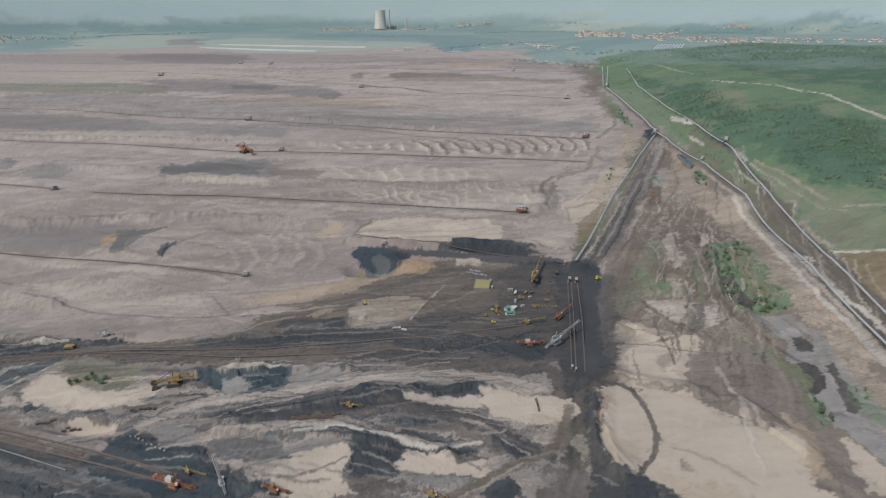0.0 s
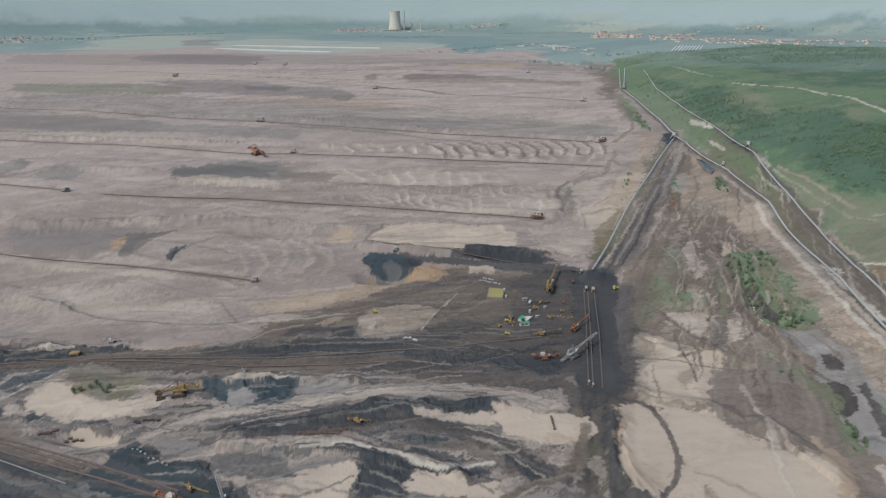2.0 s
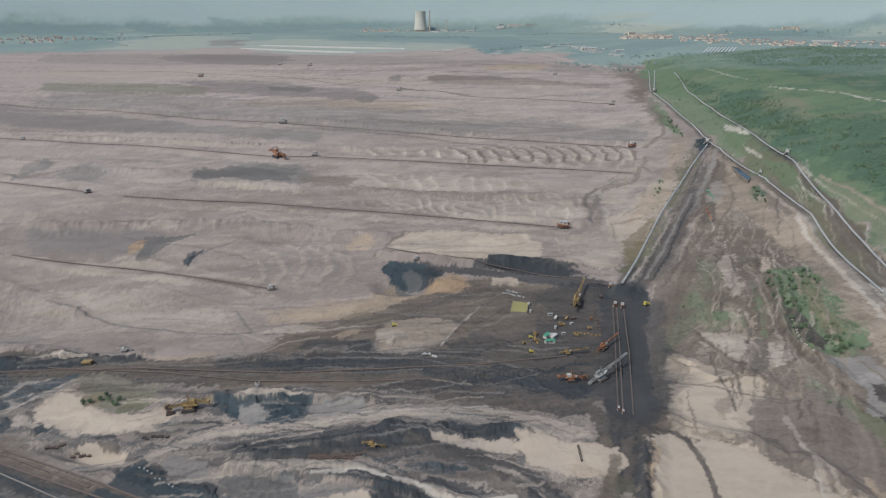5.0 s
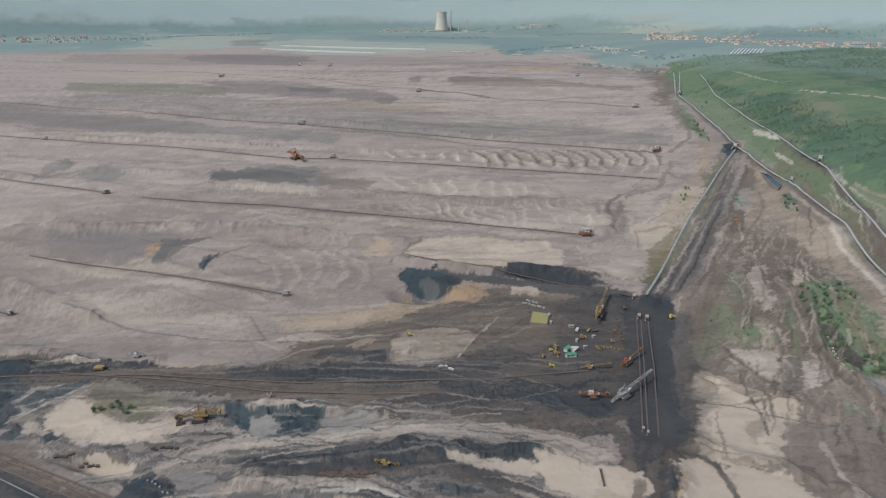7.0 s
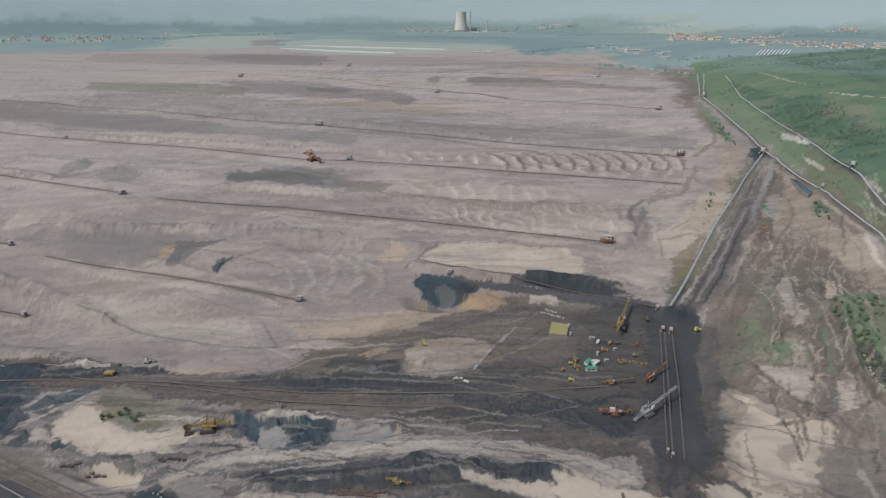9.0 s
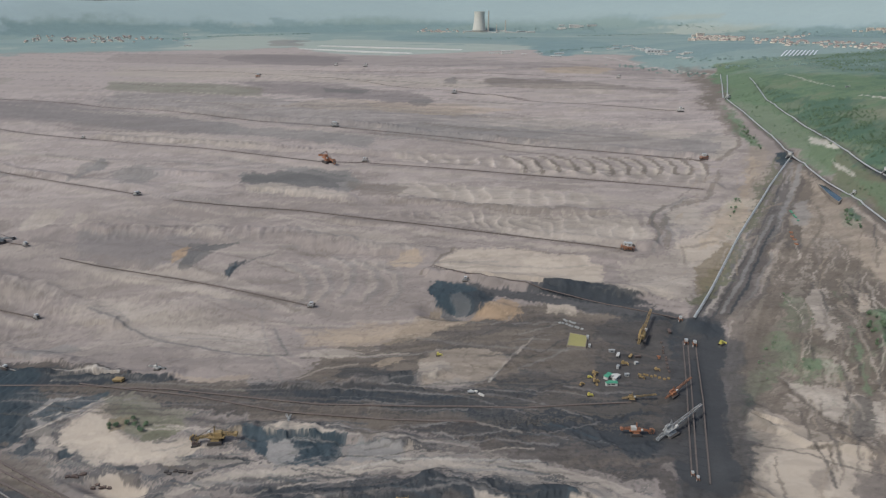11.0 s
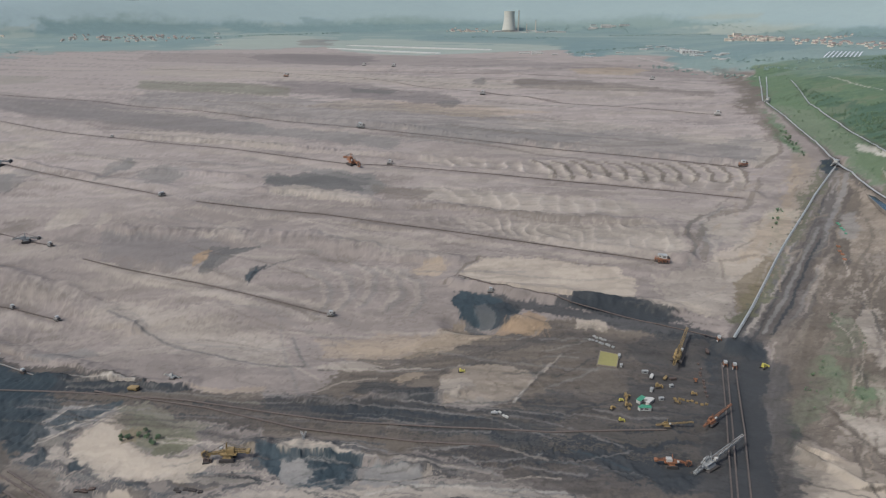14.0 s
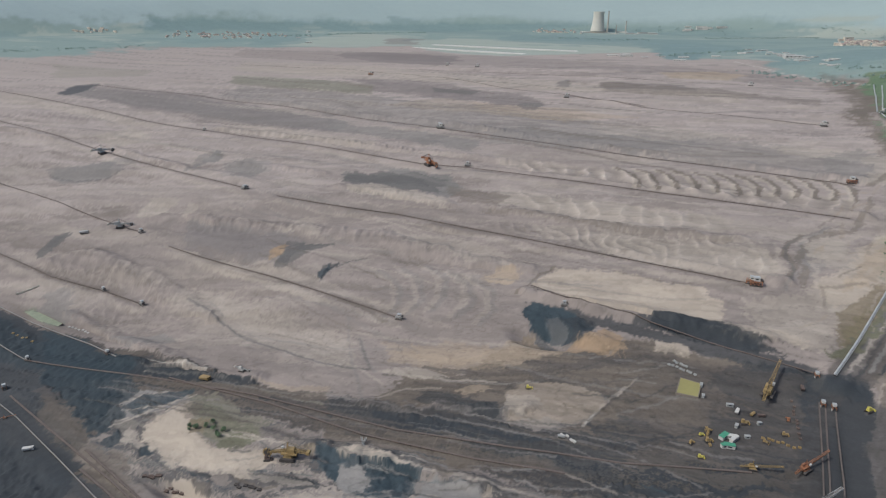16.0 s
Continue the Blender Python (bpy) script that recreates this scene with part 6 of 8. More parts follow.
    colour *= (1 + worked * (1 - dark_ground) * (0.06 * np.tanh(6 * np.sin(6.5 * q)) + 0.045 * np.tanh(7 * np.sin(8 * q2))) * ease(dist, 380, 600))[:, None]
    for tall, wide, pts in BANKS:
        xs, ys = [p[0] for p in pts], [p[1] for p in pts]
        near = np.flatnonzero((x > min(xs) - 60) & (x < max(xs) + 60) & (y > min(ys) - 60) & (y < max(ys) + 60))
        px, py = x[near] + 6 * wx[near], y[near] + 6 * wy[near]
        d, _ = edge_distance(px, py, pts, False)
        (ax, ay), (bx, by) = pts[0], pts[-1]
        side = np.sign((px - ax) * (by - ay) - (py - ay) * (bx - ax))
        flute = 1 + 0.35 * fbm(x[near] / 9 + 0.2 * y[near] / 9, y[near] / 60, 3, 97)
        rise[near] += tall * flute * np.where(side > 0, 1 - ease(d, 0, wide), 1 - ease(d, wide * 0.5, wide * 3))
    for wide, pts in FLATS:
        xs, ys = [p[0] for p in pts], [p[1] for p in pts]
        near = np.flatnonzero((x > min(xs) - 40) & (x < max(xs) + 40) & (y > min(ys) - 40) & (y < max(ys) + 40))
        d, _ = edge_distance(x[near], y[near], pts, False)
        near, d = near[d < wide * 3], d[d < wide * 3]
        mid = np.array(along(pts, 10.0))
        run = height(mid[:, 0], mid[:, 1])
        pad = np.concatenate([np.full(9, run[0]), run, np.full(9, run[-1])])
        even = np.convolve(pad, np.ones(19) / 19, "valid")
        pick = np.argmin((x[near, None] - mid[None, :, 0]) ** 2 + (y[near, None] - mid[None, :, 1]) ** 2, axis=1)
        keep = ease(d, wide, wide * 3)
        z[near] = even[pick] * (1 - keep) + z[near] * keep
        rise[near] *= 0.1 + 0.9 * keep
    z = z + rise
    nr, na = len(rings), len(turn)
    GRID.update(rings=np.array(rings), turn=turn, z=z.reshape(nr, na))
    i = np.arange(nr - 1)[:, None] * na + np.arange(na)[None, :]
    j = np.arange(nr - 1)[:, None] * na + (np.arange(na)[None, :] + 1) % na
    faces = np.stack([i, i + na, j + na, j], -1).reshape(-1, 4)
    me = bpy.data.meshes.new("ground")
    me.vertices.add(len(x))
    me.vertices.foreach_set("co", np.stack([x, y, z], 1).ravel())
    me.loops.add(faces.size)
    me.loops.foreach_set("vertex_index", faces.ravel().astype(np.int32))
    me.polygons.add(len(faces))
    me.polygons.foreach_set("loop_start", np.arange(0, faces.size, 4, dtype=np.int32))
    me.polygons.foreach_set("use_smooth", np.ones(len(faces), bool))
    me.update()
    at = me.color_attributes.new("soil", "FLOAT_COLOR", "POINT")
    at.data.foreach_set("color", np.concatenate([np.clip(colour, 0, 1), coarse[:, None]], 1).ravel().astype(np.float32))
    me.materials.append(EARTH)
    return tagged(new("ground", me), "grey-brown worked earth of an open-cast coal mine", "ground", kind="structure")


terrain()

# ---- building helpers ----
def thing(name, label, category, x, y, turn=0.0, group="", z=None, kind=""):
    """An empty on the ground, at which the parts of one thing meet; turn in radians."""
    ob = new(name)
    ob.matrix_world = Matrix.Translation((x, y, ground(x, y) if z is None else z)) @ Matrix.Rotation(turn, 4, "Z")
    return tagged(ob, label, category, group, kind)


def part(name, bm, mat, parent, label=""):
    me = bpy.data.meshes.new(name)
    bmesh.ops.recalc_face_normals(bm, faces=bm.faces)
    bm.to_mesh(me)
    bm.free()
    me.materials.append(mat)
    ob = new(name, me)
    ob.parent = parent
    return tagged(ob, label) if label else ob


def block(bm, c, s, m=None, top=1.0):
    """A box about c with sides s, its upper face drawn in or out by top."""
    pts = [Vector((c[0] + s[0] / 2 * i * (top if k > 0 else 1), c[1] + s[1] / 2 * j * (top if k > 0 else 1), c[2] + s[2] / 2 * k)) for k in (-1, 1) for j in (-1, 1) for i in (-1, 1)]
    v = [bm.verts.new(m @ p if m else p) for p in pts]
    for f in ((0, 1, 3, 2), (4, 6, 7, 5), (0, 4, 5, 1), (2, 3, 7, 6), (0, 2, 6, 4), (1, 5, 7, 3)):
        bm.faces.new([v[i] for i in f])


def bar(bm, p, q, w, h=None):
    """A square bar from p to q."""
    p, q = Vector(p), Vector(q)
    d = q - p
    m = Matrix.Translation((p + q) / 2) @ d.to_track_quat("X", "Z").to_matrix().to_4x4()
    block(bm, (0, 0, 0), (d.length, w, h or w), m)


def tube(bm, p, q, r, r2=None, n=12):
    """A round rod or cone from p to q."""
    p, q = Vector(p), Vector(q)
    d = q - p
    m = Matrix.Translation((p + q) / 2) @ d.to_track_quat("Z", "Y").to_matrix().to_4x4()
    bmesh.ops.create_cone(bm, cap_ends=True, segments=n, radius1=r, radius2=r if r2 is None else r2, depth=d.length, matrix=m)


def truss(bm, p, q, w, h, bays, taper=1.0, t=0.22):
    """A lattice girder from p to q, w wide and h high, narrowing to taper at its tip."""
    p, q = Vector(p), Vector(q)
    d = (q - p).normalized()
    side = d.cross(Vector((0, 0, 1))).normalized()
    up = side.cross(d)
    rows = []
    for k in range(bays + 1):
        f = 1 + (taper - 1) * k / bays
        c = p + (q - p) * (k / bays)
        rows.append([c + side * (i * w / 2 * f) + up * (j * h / 2 * f) for i, j in ((-1, -1), (1, -1), (1, 1), (-1, 1))])
    for k in range(bays):
        for i in range(4):
            bar(bm, rows[k][i], rows[k + 1][i], t)
            a, b = (i, (i + 1) % 4) if k % 2 else ((i + 1) % 4, i)
            bar(bm, rows[k][a], rows[k + 1][b], t * 0.7)
    for k in range(bays + 1):
        for i in range(4):
            bar(bm, rows[k][i], rows[k][(i + 1) % 4], t * 0.7)


def crawler(bm, cx, cy, length, width, tall):
    """A track frame with rounded ends."""
    r = tall / 2
    ring = [(cx + length / 2 - r + r * math.cos(a), r + r * math.sin(a)) for a in np.linspace(-math.pi / 2, math.pi / 2, 7)]
    ring += [(cx - length / 2 + r + r * math.cos(a), r + r * math.sin(a)) for a in np.linspace(math.pi / 2, 3 * math.pi / 2, 7)]
    left = [bm.verts.new((a, cy - width / 2, b)) for a, b in ring]
    right = [bm.verts.new((a, cy + width / 2, b)) for a, b in ring]
    n = len(ring)
    for i in range(n):
        bm.faces.new((left[i], left[(i + 1) % n], right[(i + 1) % n], right[i]))
    bm.faces.new(left)
    bm.faces.new(right)


RUST = material("rusty_orange_paint", (142, 98, 72), 0.6, 0.0, 0.35, 0.5)
OCHRE = material("worn_yellow_paint", (140, 120, 82), 0.6, 0.0, 0.3, 0.5)
BROWN = material("dark_rusty_steel", (92, 79, 73), 0.75, 0.0, 0.35, 0.5)
STEEL = material("grey_painted_steel", (150, 152, 150), 0.5, 0.0, 0.25, 0.5)
DARK = material("dusty_dark_steel", (66, 62, 60), 0.75, 0.0, 0.3, 0.6)
RUBBER = material("belt_rubber", (96, 88, 83), 0.85, 0.0, 0.25, 0.3)
WHITE = material("off_white_sheet_metal", (182, 181, 176), 0.45, 0.0, 0.15, 0.3)
ZINC = material("dull_zinc_cover", (164, 167, 167), 0.45, 0.1, 0.2, 0.2)
DULL = material("dusty_grey_cover", (124, 124, 121), 0.7, 0.0, 0.25, 0.3)
GREEN = material("green_sheet_metal", (70, 138, 110), 0.5, 0.0, 0.2, 0.3)
GLASS = material("dark_window_glass", (30, 36, 40), 0.08, 0.0, 0.1, 0.2)
YELLOW = material("bright_yellow_paint", (186, 176, 90), 0.5, 0.0, 0.2, 0.4)
CONCRETE = material("weathered_concrete", (168, 164, 154), 0.85, 0.0, 0.2, 0.05)
TILE = material("red_roof_tile", (146, 130, 124), 0.8, 0.0, 0.25, 0.05)
PLASTER = material("pale_plaster", (206, 198, 184), 0.8, 0.0, 0.15, 0.05)
TURBID = material("turbid_yellow_water", (142, 136, 86), 0.4, 0.0, 0.08, 0.1)
POOLWATER = material("dark_pool_water", (46, 62, 70), 0.12, 0.0, 0.1, 0.1)
STONE = material("pale_rubble", (122, 114, 104), 0.9, 0.0, 0.3, 0.3)
BARK = material("bark", (84, 72, 58), 0.9, 0.0, 0.3, 1.0)
LEAF = material("dusty_green_leaves", (91, 111, 83), 0.7, 0.0, 0.4, 0.12)
PANEL = material("pale_glass_panels", (196, 202, 206), 0.6, 0.0, 0.1, 0.05)


# ---- belt conveyors ----
def ribbon(bm, line, offset, width, lift, thick, crown=0.0):
    """A band that follows the ground along a line, its middle lifted by crown."""
    rows = []
    for i, (x, y) in enumerate(line):
        (ax, ay), (bx, by) = line[max(i - 1, 0)], line[min(i + 1, len(line) - 1)]
        d = max(math.hypot(bx - ax, by - ay), 1e-6)
        nx, ny = (by - ay) / d, -(bx - ax) / d
        z = LINE_Z[i] + lift
        ring = [(-0.5, 0), (-0.5, thick), (-0.25, thick + crown * 0.8), (0, thick + crown), (0.25, thick + crown * 0.8), (0.5, thick), (0.5, 0)]
        rows.append([bm.verts.new((x + nx * (offset + u * width) - ORIGIN[0], y + ny * (offset + u * width) - ORIGIN[1], z + w - ORIGIN[2])) for u, w in ring])
    for a, b in zip(rows, rows[1:]):
        for k in range(len(a)):
            m = (k + 1) % len(a)
            bm.faces.new((a[k], a[m], b[m], b[k]))
    bm.faces.new(rows[0])
    bm.faces.new(rows[-1][::-1])


LINE_Z, ORIGIN = [], (0, 0, 0)


def conveyor(points, width, style, label, group):
    """A long belt conveyor on trestles: open and rusty, or under a pale cover."""
    global LINE_Z, ORIGIN
    line = along(points, 9.0)
    zs = np.array([ground(*p) for p in line])
    pad = np.concatenate([[zs[0]] * 6, zs, [zs[-1]] * 6])
    LINE_Z = [max(float(np.mean(pad[i:i + 13])), float(zs[i]) - 0.3) for i in range(len(zs))]
    ORIGIN = (line[0][0], line[0][1], LINE_Z[0])
    ob = thing("belt_conveyor", label, "conveyor", line[0][0], line[0][1], group=group, z=LINE_Z[0])
    frame_mat = STEEL if style == "covered" else DARK if "coal-covered" in label else BROWN
    for s in (-1, 1):
        bm = bmesh.new()
        ribbon(bm, line, s * width * 0.5, 0.25, 0.5, 0.4)
        part("side_rail", bm, frame_mat, ob)
    bm = bmesh.new()
    if style == "open":
        ribbon(bm, line, 0, width * 0.8, 0.7, 0.2)
        part("belt", bm, RUBBER, ob, "dark rubber belt")
    else:
        ribbon(bm, line, 0, width * 0.95, 0.9, 0.4, width * 0.28)
        part("cover", bm, ZINC if style == "covered" else DULL, ob, "sheet metal cover")
        if style == "covered":
            bm = bmesh.new()
            ribbon(bm, line, width * 0.85, 0.6, 0.7, 0.12)
            part("walkway", bm, STEEL, ob)
    bm = bmesh.new()
    for i, (x, y) in enumerate(line):
        (ax, ay), (bx, by) = line[max(i - 1, 0)], line[min(i + 1, len(line) - 1)]
        d = max(math.hypot(bx - ax, by - ay), 1e-6)
        nx, ny = (by - ay) / d * width * 0.5, -(bx - ax) / d * width * 0.5
        for s in (-1, 1):
            a = (x + s * nx - ORIGIN[0], y + s * ny - ORIGIN[1])
            bar(bm, (a[0], a[1], float(zs[i]) - 3 - ORIGIN[2]), (a[0], a[1], LINE_Z[i] + 1.0 - ORIGIN[2]), 0.35)
    tagged(part("trestle", bm, DARK, ob), kind="stuff")
    return ob


PIT = "belt conveyors in the mine"
OPEN = "rust-brown open belt conveyor along a mine bench"
for belt in (
    [(-1784, 1947), (-1254, 1844), (-776, 1670), (-371, 1470), (-87.5, 1363.6), (160.9, 1269.7), (360.7, 1185.3)],
    [(-2949, 1987), (-2000, 1782), (-1672, 1691), (-1120, 1509), (-644.6, 1348.8), (-343.1, 1232.9), (-247.6, 1222.5), (-69.7, 1171.9), (145.0, 1108.4), (318.2, 1049.7)],
    [(-2136, 1601), (-1641, 1467), (-1331, 1370), (-1113, 1281), (-803.8, 1151.9), (-616.0, 1075.0)],
    [(-546.6, 1052.0), (-314.7, 1008.9), (-126.2, 948.7), (25.7, 895.8), (171.0, 844.8)],
    [(-636.0, 880.2), (-421.1, 811.5), (-303.1, 768.9), (-211.5, 736.5)],
    [(-1539, 1158), (-1214, 1090), (-938.2, 990.7), (-771.0, 927.7), (-708.1, 912.1)],
    [(-1211, 914), (-901.4, 819.2), (-761.1, 778.4), (-659.1, 768.0), (-578.2, 749.5)],
    [(-607.8, 596.9), (-451.1, 589.8), (-305.6, 579.9), (-153.7, 555.0), (-56.5, 551.1), (30.1, 550.8), (123.3, 564.8)],
    [(-409.3, 589.6), (-281.4, 569.8), (-180.3, 544.4), (-79.7, 531.5), (-10.3, 529.3)],
    [(-74.6, 807.4), (-33.4, 780.8), (55.9, 751.4), (133.1, 724.0), (197.7, 706.1)],
    [(-408.0, 480.9), (-367.4, 463.8), (-274.7, 424.5), (-184.6, 382.7)],
    [(-395.7, 461.5), (-358.1, 447.3), (-267.1, 408.9), (-191.4, 375.1)],
    [(-1536, 2494), (-1100, 2454), (-579, 2219), (-129, 1882), (69, 1753)],
    [(-130, 1892), (128, 1696), (410, 1570)],
    [(-780, 2435), (-235, 2287), (351, 2108)],
):
    conveyor(belt, 1.5, "open", OPEN, PIT)
SPINE = "dark belt conveyor on the coal-covered transfer yard"
for belt in ([(193.2, 666.4), (175.7, 585.6), (149.4, 477.5)], [(196.4, 659.6), (177.1, 573.7), (152.1, 471.9)], [(203.3, 656.4), (186.1, 572.5), (158.9, 465.7)]):
    conveyor(belt, 1.2, "open", SPINE, "belts of the transfer yard")
COVER = "long pale covered belt conveyor beside a haul road"
for belt in (
    [(210.6, 696.4), (247.4, 759.2), (318.1, 886.4), (420.6, 1060.9), (491.7, 1170.0)],
    [(541, 1653), (517, 1411), (495.3, 1180.2), (493.5, 973.7), (484.6, 808.5), (467.8, 729.2), (450.7, 638.4), (428.9, 534.1), (412.6, 433.9), (397.2, 370.4), (382.5, 300.8)],
    [(679, 1896), (593, 1552), (568.2, 1309.4), (557.5, 1121.0), (541.7, 980.6), (520.8, 864.0), (494.0, 712.2), (465.9, 601.6), (439.3, 472.0), (421.4, 396.5), (404.6, 326.8)],
    [(676, 2121), (540, 1671)], [(684, 2087), (545, 1657)],
):
    conveyor(belt, 1.8, "covered", COVER, "covered belt conveyors")
conveyor([(-864.5, 730.2), (-770.7, 702.7), (-686.2, 677.7), (-568.5, 647.9), (-514.0, 629.5)], 1.2, "dull", "dusty grey covered belt conveyor at the edge of the coal", "covered belt conveyors")
conveyor([(-649.4, 561.9), (-552.0, 520.8), (-515.0, 507.2), (-417.9, 465.2), (-357.3, 438.0), (-278.6, 401.5)], 0.9, "dull", "dusty grey covered belt conveyor across dark coal", "covered belt conveyors")
conveyor([(-554.0, 533.9), (-453.7, 493.8), (-356.2, 454.7), (-325.7, 441.3), (-273.1, 417.5)], 1.4, "open", OPEN, PIT)
conveyor([(-727.8, 637.0), (-672.8, 620.6), (-610.0, 598.8)], 0.9, "dull", "dusty grey covered belt conveyor across dark coal", "covered belt conveyors")


# ---- mining machines ----
def place(pts):
    (ax, ay), (bx, by) = pts
    return (ax + bx) / 2, (ay + by) / 2, math.atan2(by - ay, bx - ax), math.hypot(bx - ax, by - ay)


def excavator(pts, mat, label, house=WHITE):
    """A bucket-wheel excavator from its counterweight to its wheel."""
    x, y, turn, n = place(pts)
    ob = thing("bucket_wheel_excavator", label, "excavator", x, y, turn, "large mining machines")
    for s in (-1, 1):
        bm = bmesh.new()
        crawler(bm, -0.02 * n, s * 0.1 * n, 0.32 * n, 0.07 * n, 0.09 * n)
        part("crawler", bm, DARK, ob, "dusty dark crawler track")
    bm = bmesh.new()
    block(bm, (-0.02 * n, 0, 0.09 * n), (0.2 * n, 0.2 * n, 0.07 * n), top=0.8)
    tube(bm, (-0.02 * n, 0, 0.12 * n), (-0.02 * n, 0, 0.16 * n), 0.09 * n, n=20)
    part("undercarriage", bm, mat, ob)
    bm = bmesh.new()
    block(bm, (-0.06 * n, 0, 0.175 * n), (0.34 * n, 0.17 * n, 0.03 * n))
    for k in range(6):
        bar(bm, (-0.23 * n + k * 0.066 * n, 0.085 * n, 0.19 * n), (-0.23 * n + k * 0.066 * n, 0.085 * n, 0.23 * n), 0.12)
        bar(bm, (-0.23 * n + k * 0.066 * n, -0.085 * n, 0.19 * n), (-0.23 * n + k * 0.066 * n, -0.085 * n, 0.23 * n), 0.12)
    part("deck", bm, mat, ob)
    bm = bmesh.new()
    block(bm, (-0.1 * n, 0.0, 0.235 * n), (0.16 * n, 0.12 * n, 0.09 * n), top=0.94)
    block(bm, (-0.1 * n, 0.0, 0.285 * n), (0.13 * n, 0.09 * n, 0.012 * n))
    part("machine_house", bm, house, ob, "pale sheet metal machine house")
    bm = bmesh.new()
    block(bm, (0.13 * n, -0.075 * n, 0.22 * n), (0.05 * n, 0.045 * n, 0.05 * n), top=1.1)
    cab = part("cabin", bm, WHITE, ob, "white operator cabin")
    bm = bmesh.new()
    block(bm, (0.157 * n, -0.075 * n, 0.227 * n), (0.004 * n, 0.04 * n, 0.026 * n))
    part("window", bm, GLASS, cab)
    bm = bmesh.new()
    truss(bm, (0.05 * n, 0, 0.2 * n), (0.43 * n, 0, 0.13 * n), 0.06 * n, 0.06 * n, 8, 0.6, 0.009 * n)
    part("wheel_boom", bm, mat, ob)
    bm = bmesh.new()
    tube(bm, (0.44 * n, -0.02 * n, 0.12 * n), (0.44 * n, 0.02 * n, 0.12 * n), 0.075 * n, n=20)
    wheel = part("bucket_wheel", bm, DARK, ob, "dark steel bucket wheel")
    for k in range(9):
        a = k * math.tau / 9
        bm = bmesh.new()
        block(bm, (0, 0, 0), (0.035 * n, 0.055 * n, 0.03 * n), Matrix.Translation((0.44 * n + 0.085 * n * math.cos(a), 0, 0.12 * n + 0.085 * n * math.sin(a))) @ Matrix.Rotation(-a, 4, "Y"), top=0.7)
        part("bucket", bm, mat, wheel)
    bm = bmesh.new()
    truss(bm, (-0.1 * n, 0, 0.24 * n), (-0.44 * n, 0, 0.22 * n), 0.07 * n, 0.05 * n, 7, 0.8, 0.009 * n)
    part("counterweight_boom", bm, mat, ob)
    bm = bmesh.new()
    block(bm, (-0.46 * n, 0, 0.215 * n), (0.07 * n, 0.11 * n, 0.06 * n))
    part("counterweight", bm, CONCRETE if mat is STEEL else mat, ob)
    for s in (-1, 1):
        bm = bmesh.new()
        bar(bm, (0, s * 0.04 * n, 0.19 * n), (-0.03 * n, s * 0.02 * n, 0.42 * n), 0.014 * n)
        part("mast", bm, mat, ob)
        bm = bmesh.new()
        tube(bm, (-0.03 * n, s * 0.02 * n, 0.42 * n), (0.38 * n, s * 0.015 * n, 0.155 * n), 0.004 * n, n=6)
        tube(bm, (-0.03 * n, s * 0.02 * n, 0.42 * n), (-0.43 * n, s * 0.02 * n, 0.25 * n), 0.004 * n, n=6)
        part("stay_cable", bm, DARK, ob)
    return ob


def boom_machine(pts, mat, label, name="stacker"):
    """A crawler machine with one long discharge boom, from its tail to the boom's tip."""
    x, y, turn, n = place(pts)
    ob = thing(name, label, "stacker", x, y, turn, "large mining machines")
    ob.scale = (1, 0.72, 0.76)
    for s in (-1, 1):
        bm = bmesh.new()
        crawler(bm, -0.2 * n, s * 0.09 * n, 0.24 * n, 0.06 * n, 0.07 * n)
        part("crawler", bm, DARK, ob, "dusty dark crawler track")
    bm = bmesh.new()
    block(bm, (-0.2 * n, 0, 0.08 * n), (0.17 * n, 0.17 * n, 0.06 * n), top=0.75)
    tube(bm, (-0.2 * n, 0, 0.1 * n), (-0.2 * n, 0, 0.14 * n), 0.06 * n, n=16)
    part("undercarriage", bm, mat, ob)
    bm = bmesh.new()
    block(bm, (-0.22 * n, 0, 0.155 * n), (0.2 * n, 0.13 * n, 0.03 * n))
    block(bm, (-0.24 * n, 0.035 * n, 0.2 * n), (0.1 * n, 0.05 * n, 0.06 * n), top=0.95)
    part("upper_frame", bm, mat, ob)
    bm = bmesh.new()
    block(bm, (-0.14 * n, -0.06 * n, 0.2 * n), (0.045 * n, 0.04 * n, 0.045 * n), top=1.1)
    part("cabin", bm, WHITE, ob, "white operator cabin")
    bm = bmesh.new()
    truss(bm, (-0.16 * n, 0, 0.16 * n), (0.5 * n, 0, 0.27 * n), 0.06 * n, 0.05 * n, 12, 0.7, 0.007 * n)
    boom = part("discharge_boom", bm, mat, ob)
    bm = bmesh.new()
    bar(bm, (-0.16 * n, 0, 0.17 * n), (0.5 * n, 0, 0.28 * n), 0.03 * n, 0.006 * n)
    part("belt", bm, RUBBER, boom, "dark rubber belt")
    bm = bmesh.new()
    truss(bm, (-0.24 * n, 0, 0.16 * n), (-0.5 * n, 0, 0.09 * n), 0.055 * n, 0.045 * n, 6, 0.8, 0.007 * n)
    part("receiving_boom", bm, mat, ob)
    bm = bmesh.new()
    for s in (-1, 1):
        bar(bm, (-0.2 * n, s * 0.04 * n, 0.16 * n), (-0.22 * n, 0, 0.36 * n), 0.012 * n)
    part("mast", bm, mat, ob)
    for end in ((0.36, 0.265), (-0.44, 0.125)):
        bm = bmesh.new()
        tube(bm, (-0.22 * n, 0, 0.36 * n), (end[0] * n, 0, end[1] * n), 0.004 * n, n=6)
        part("stay_cable", bm, DARK, ob)
    return ob


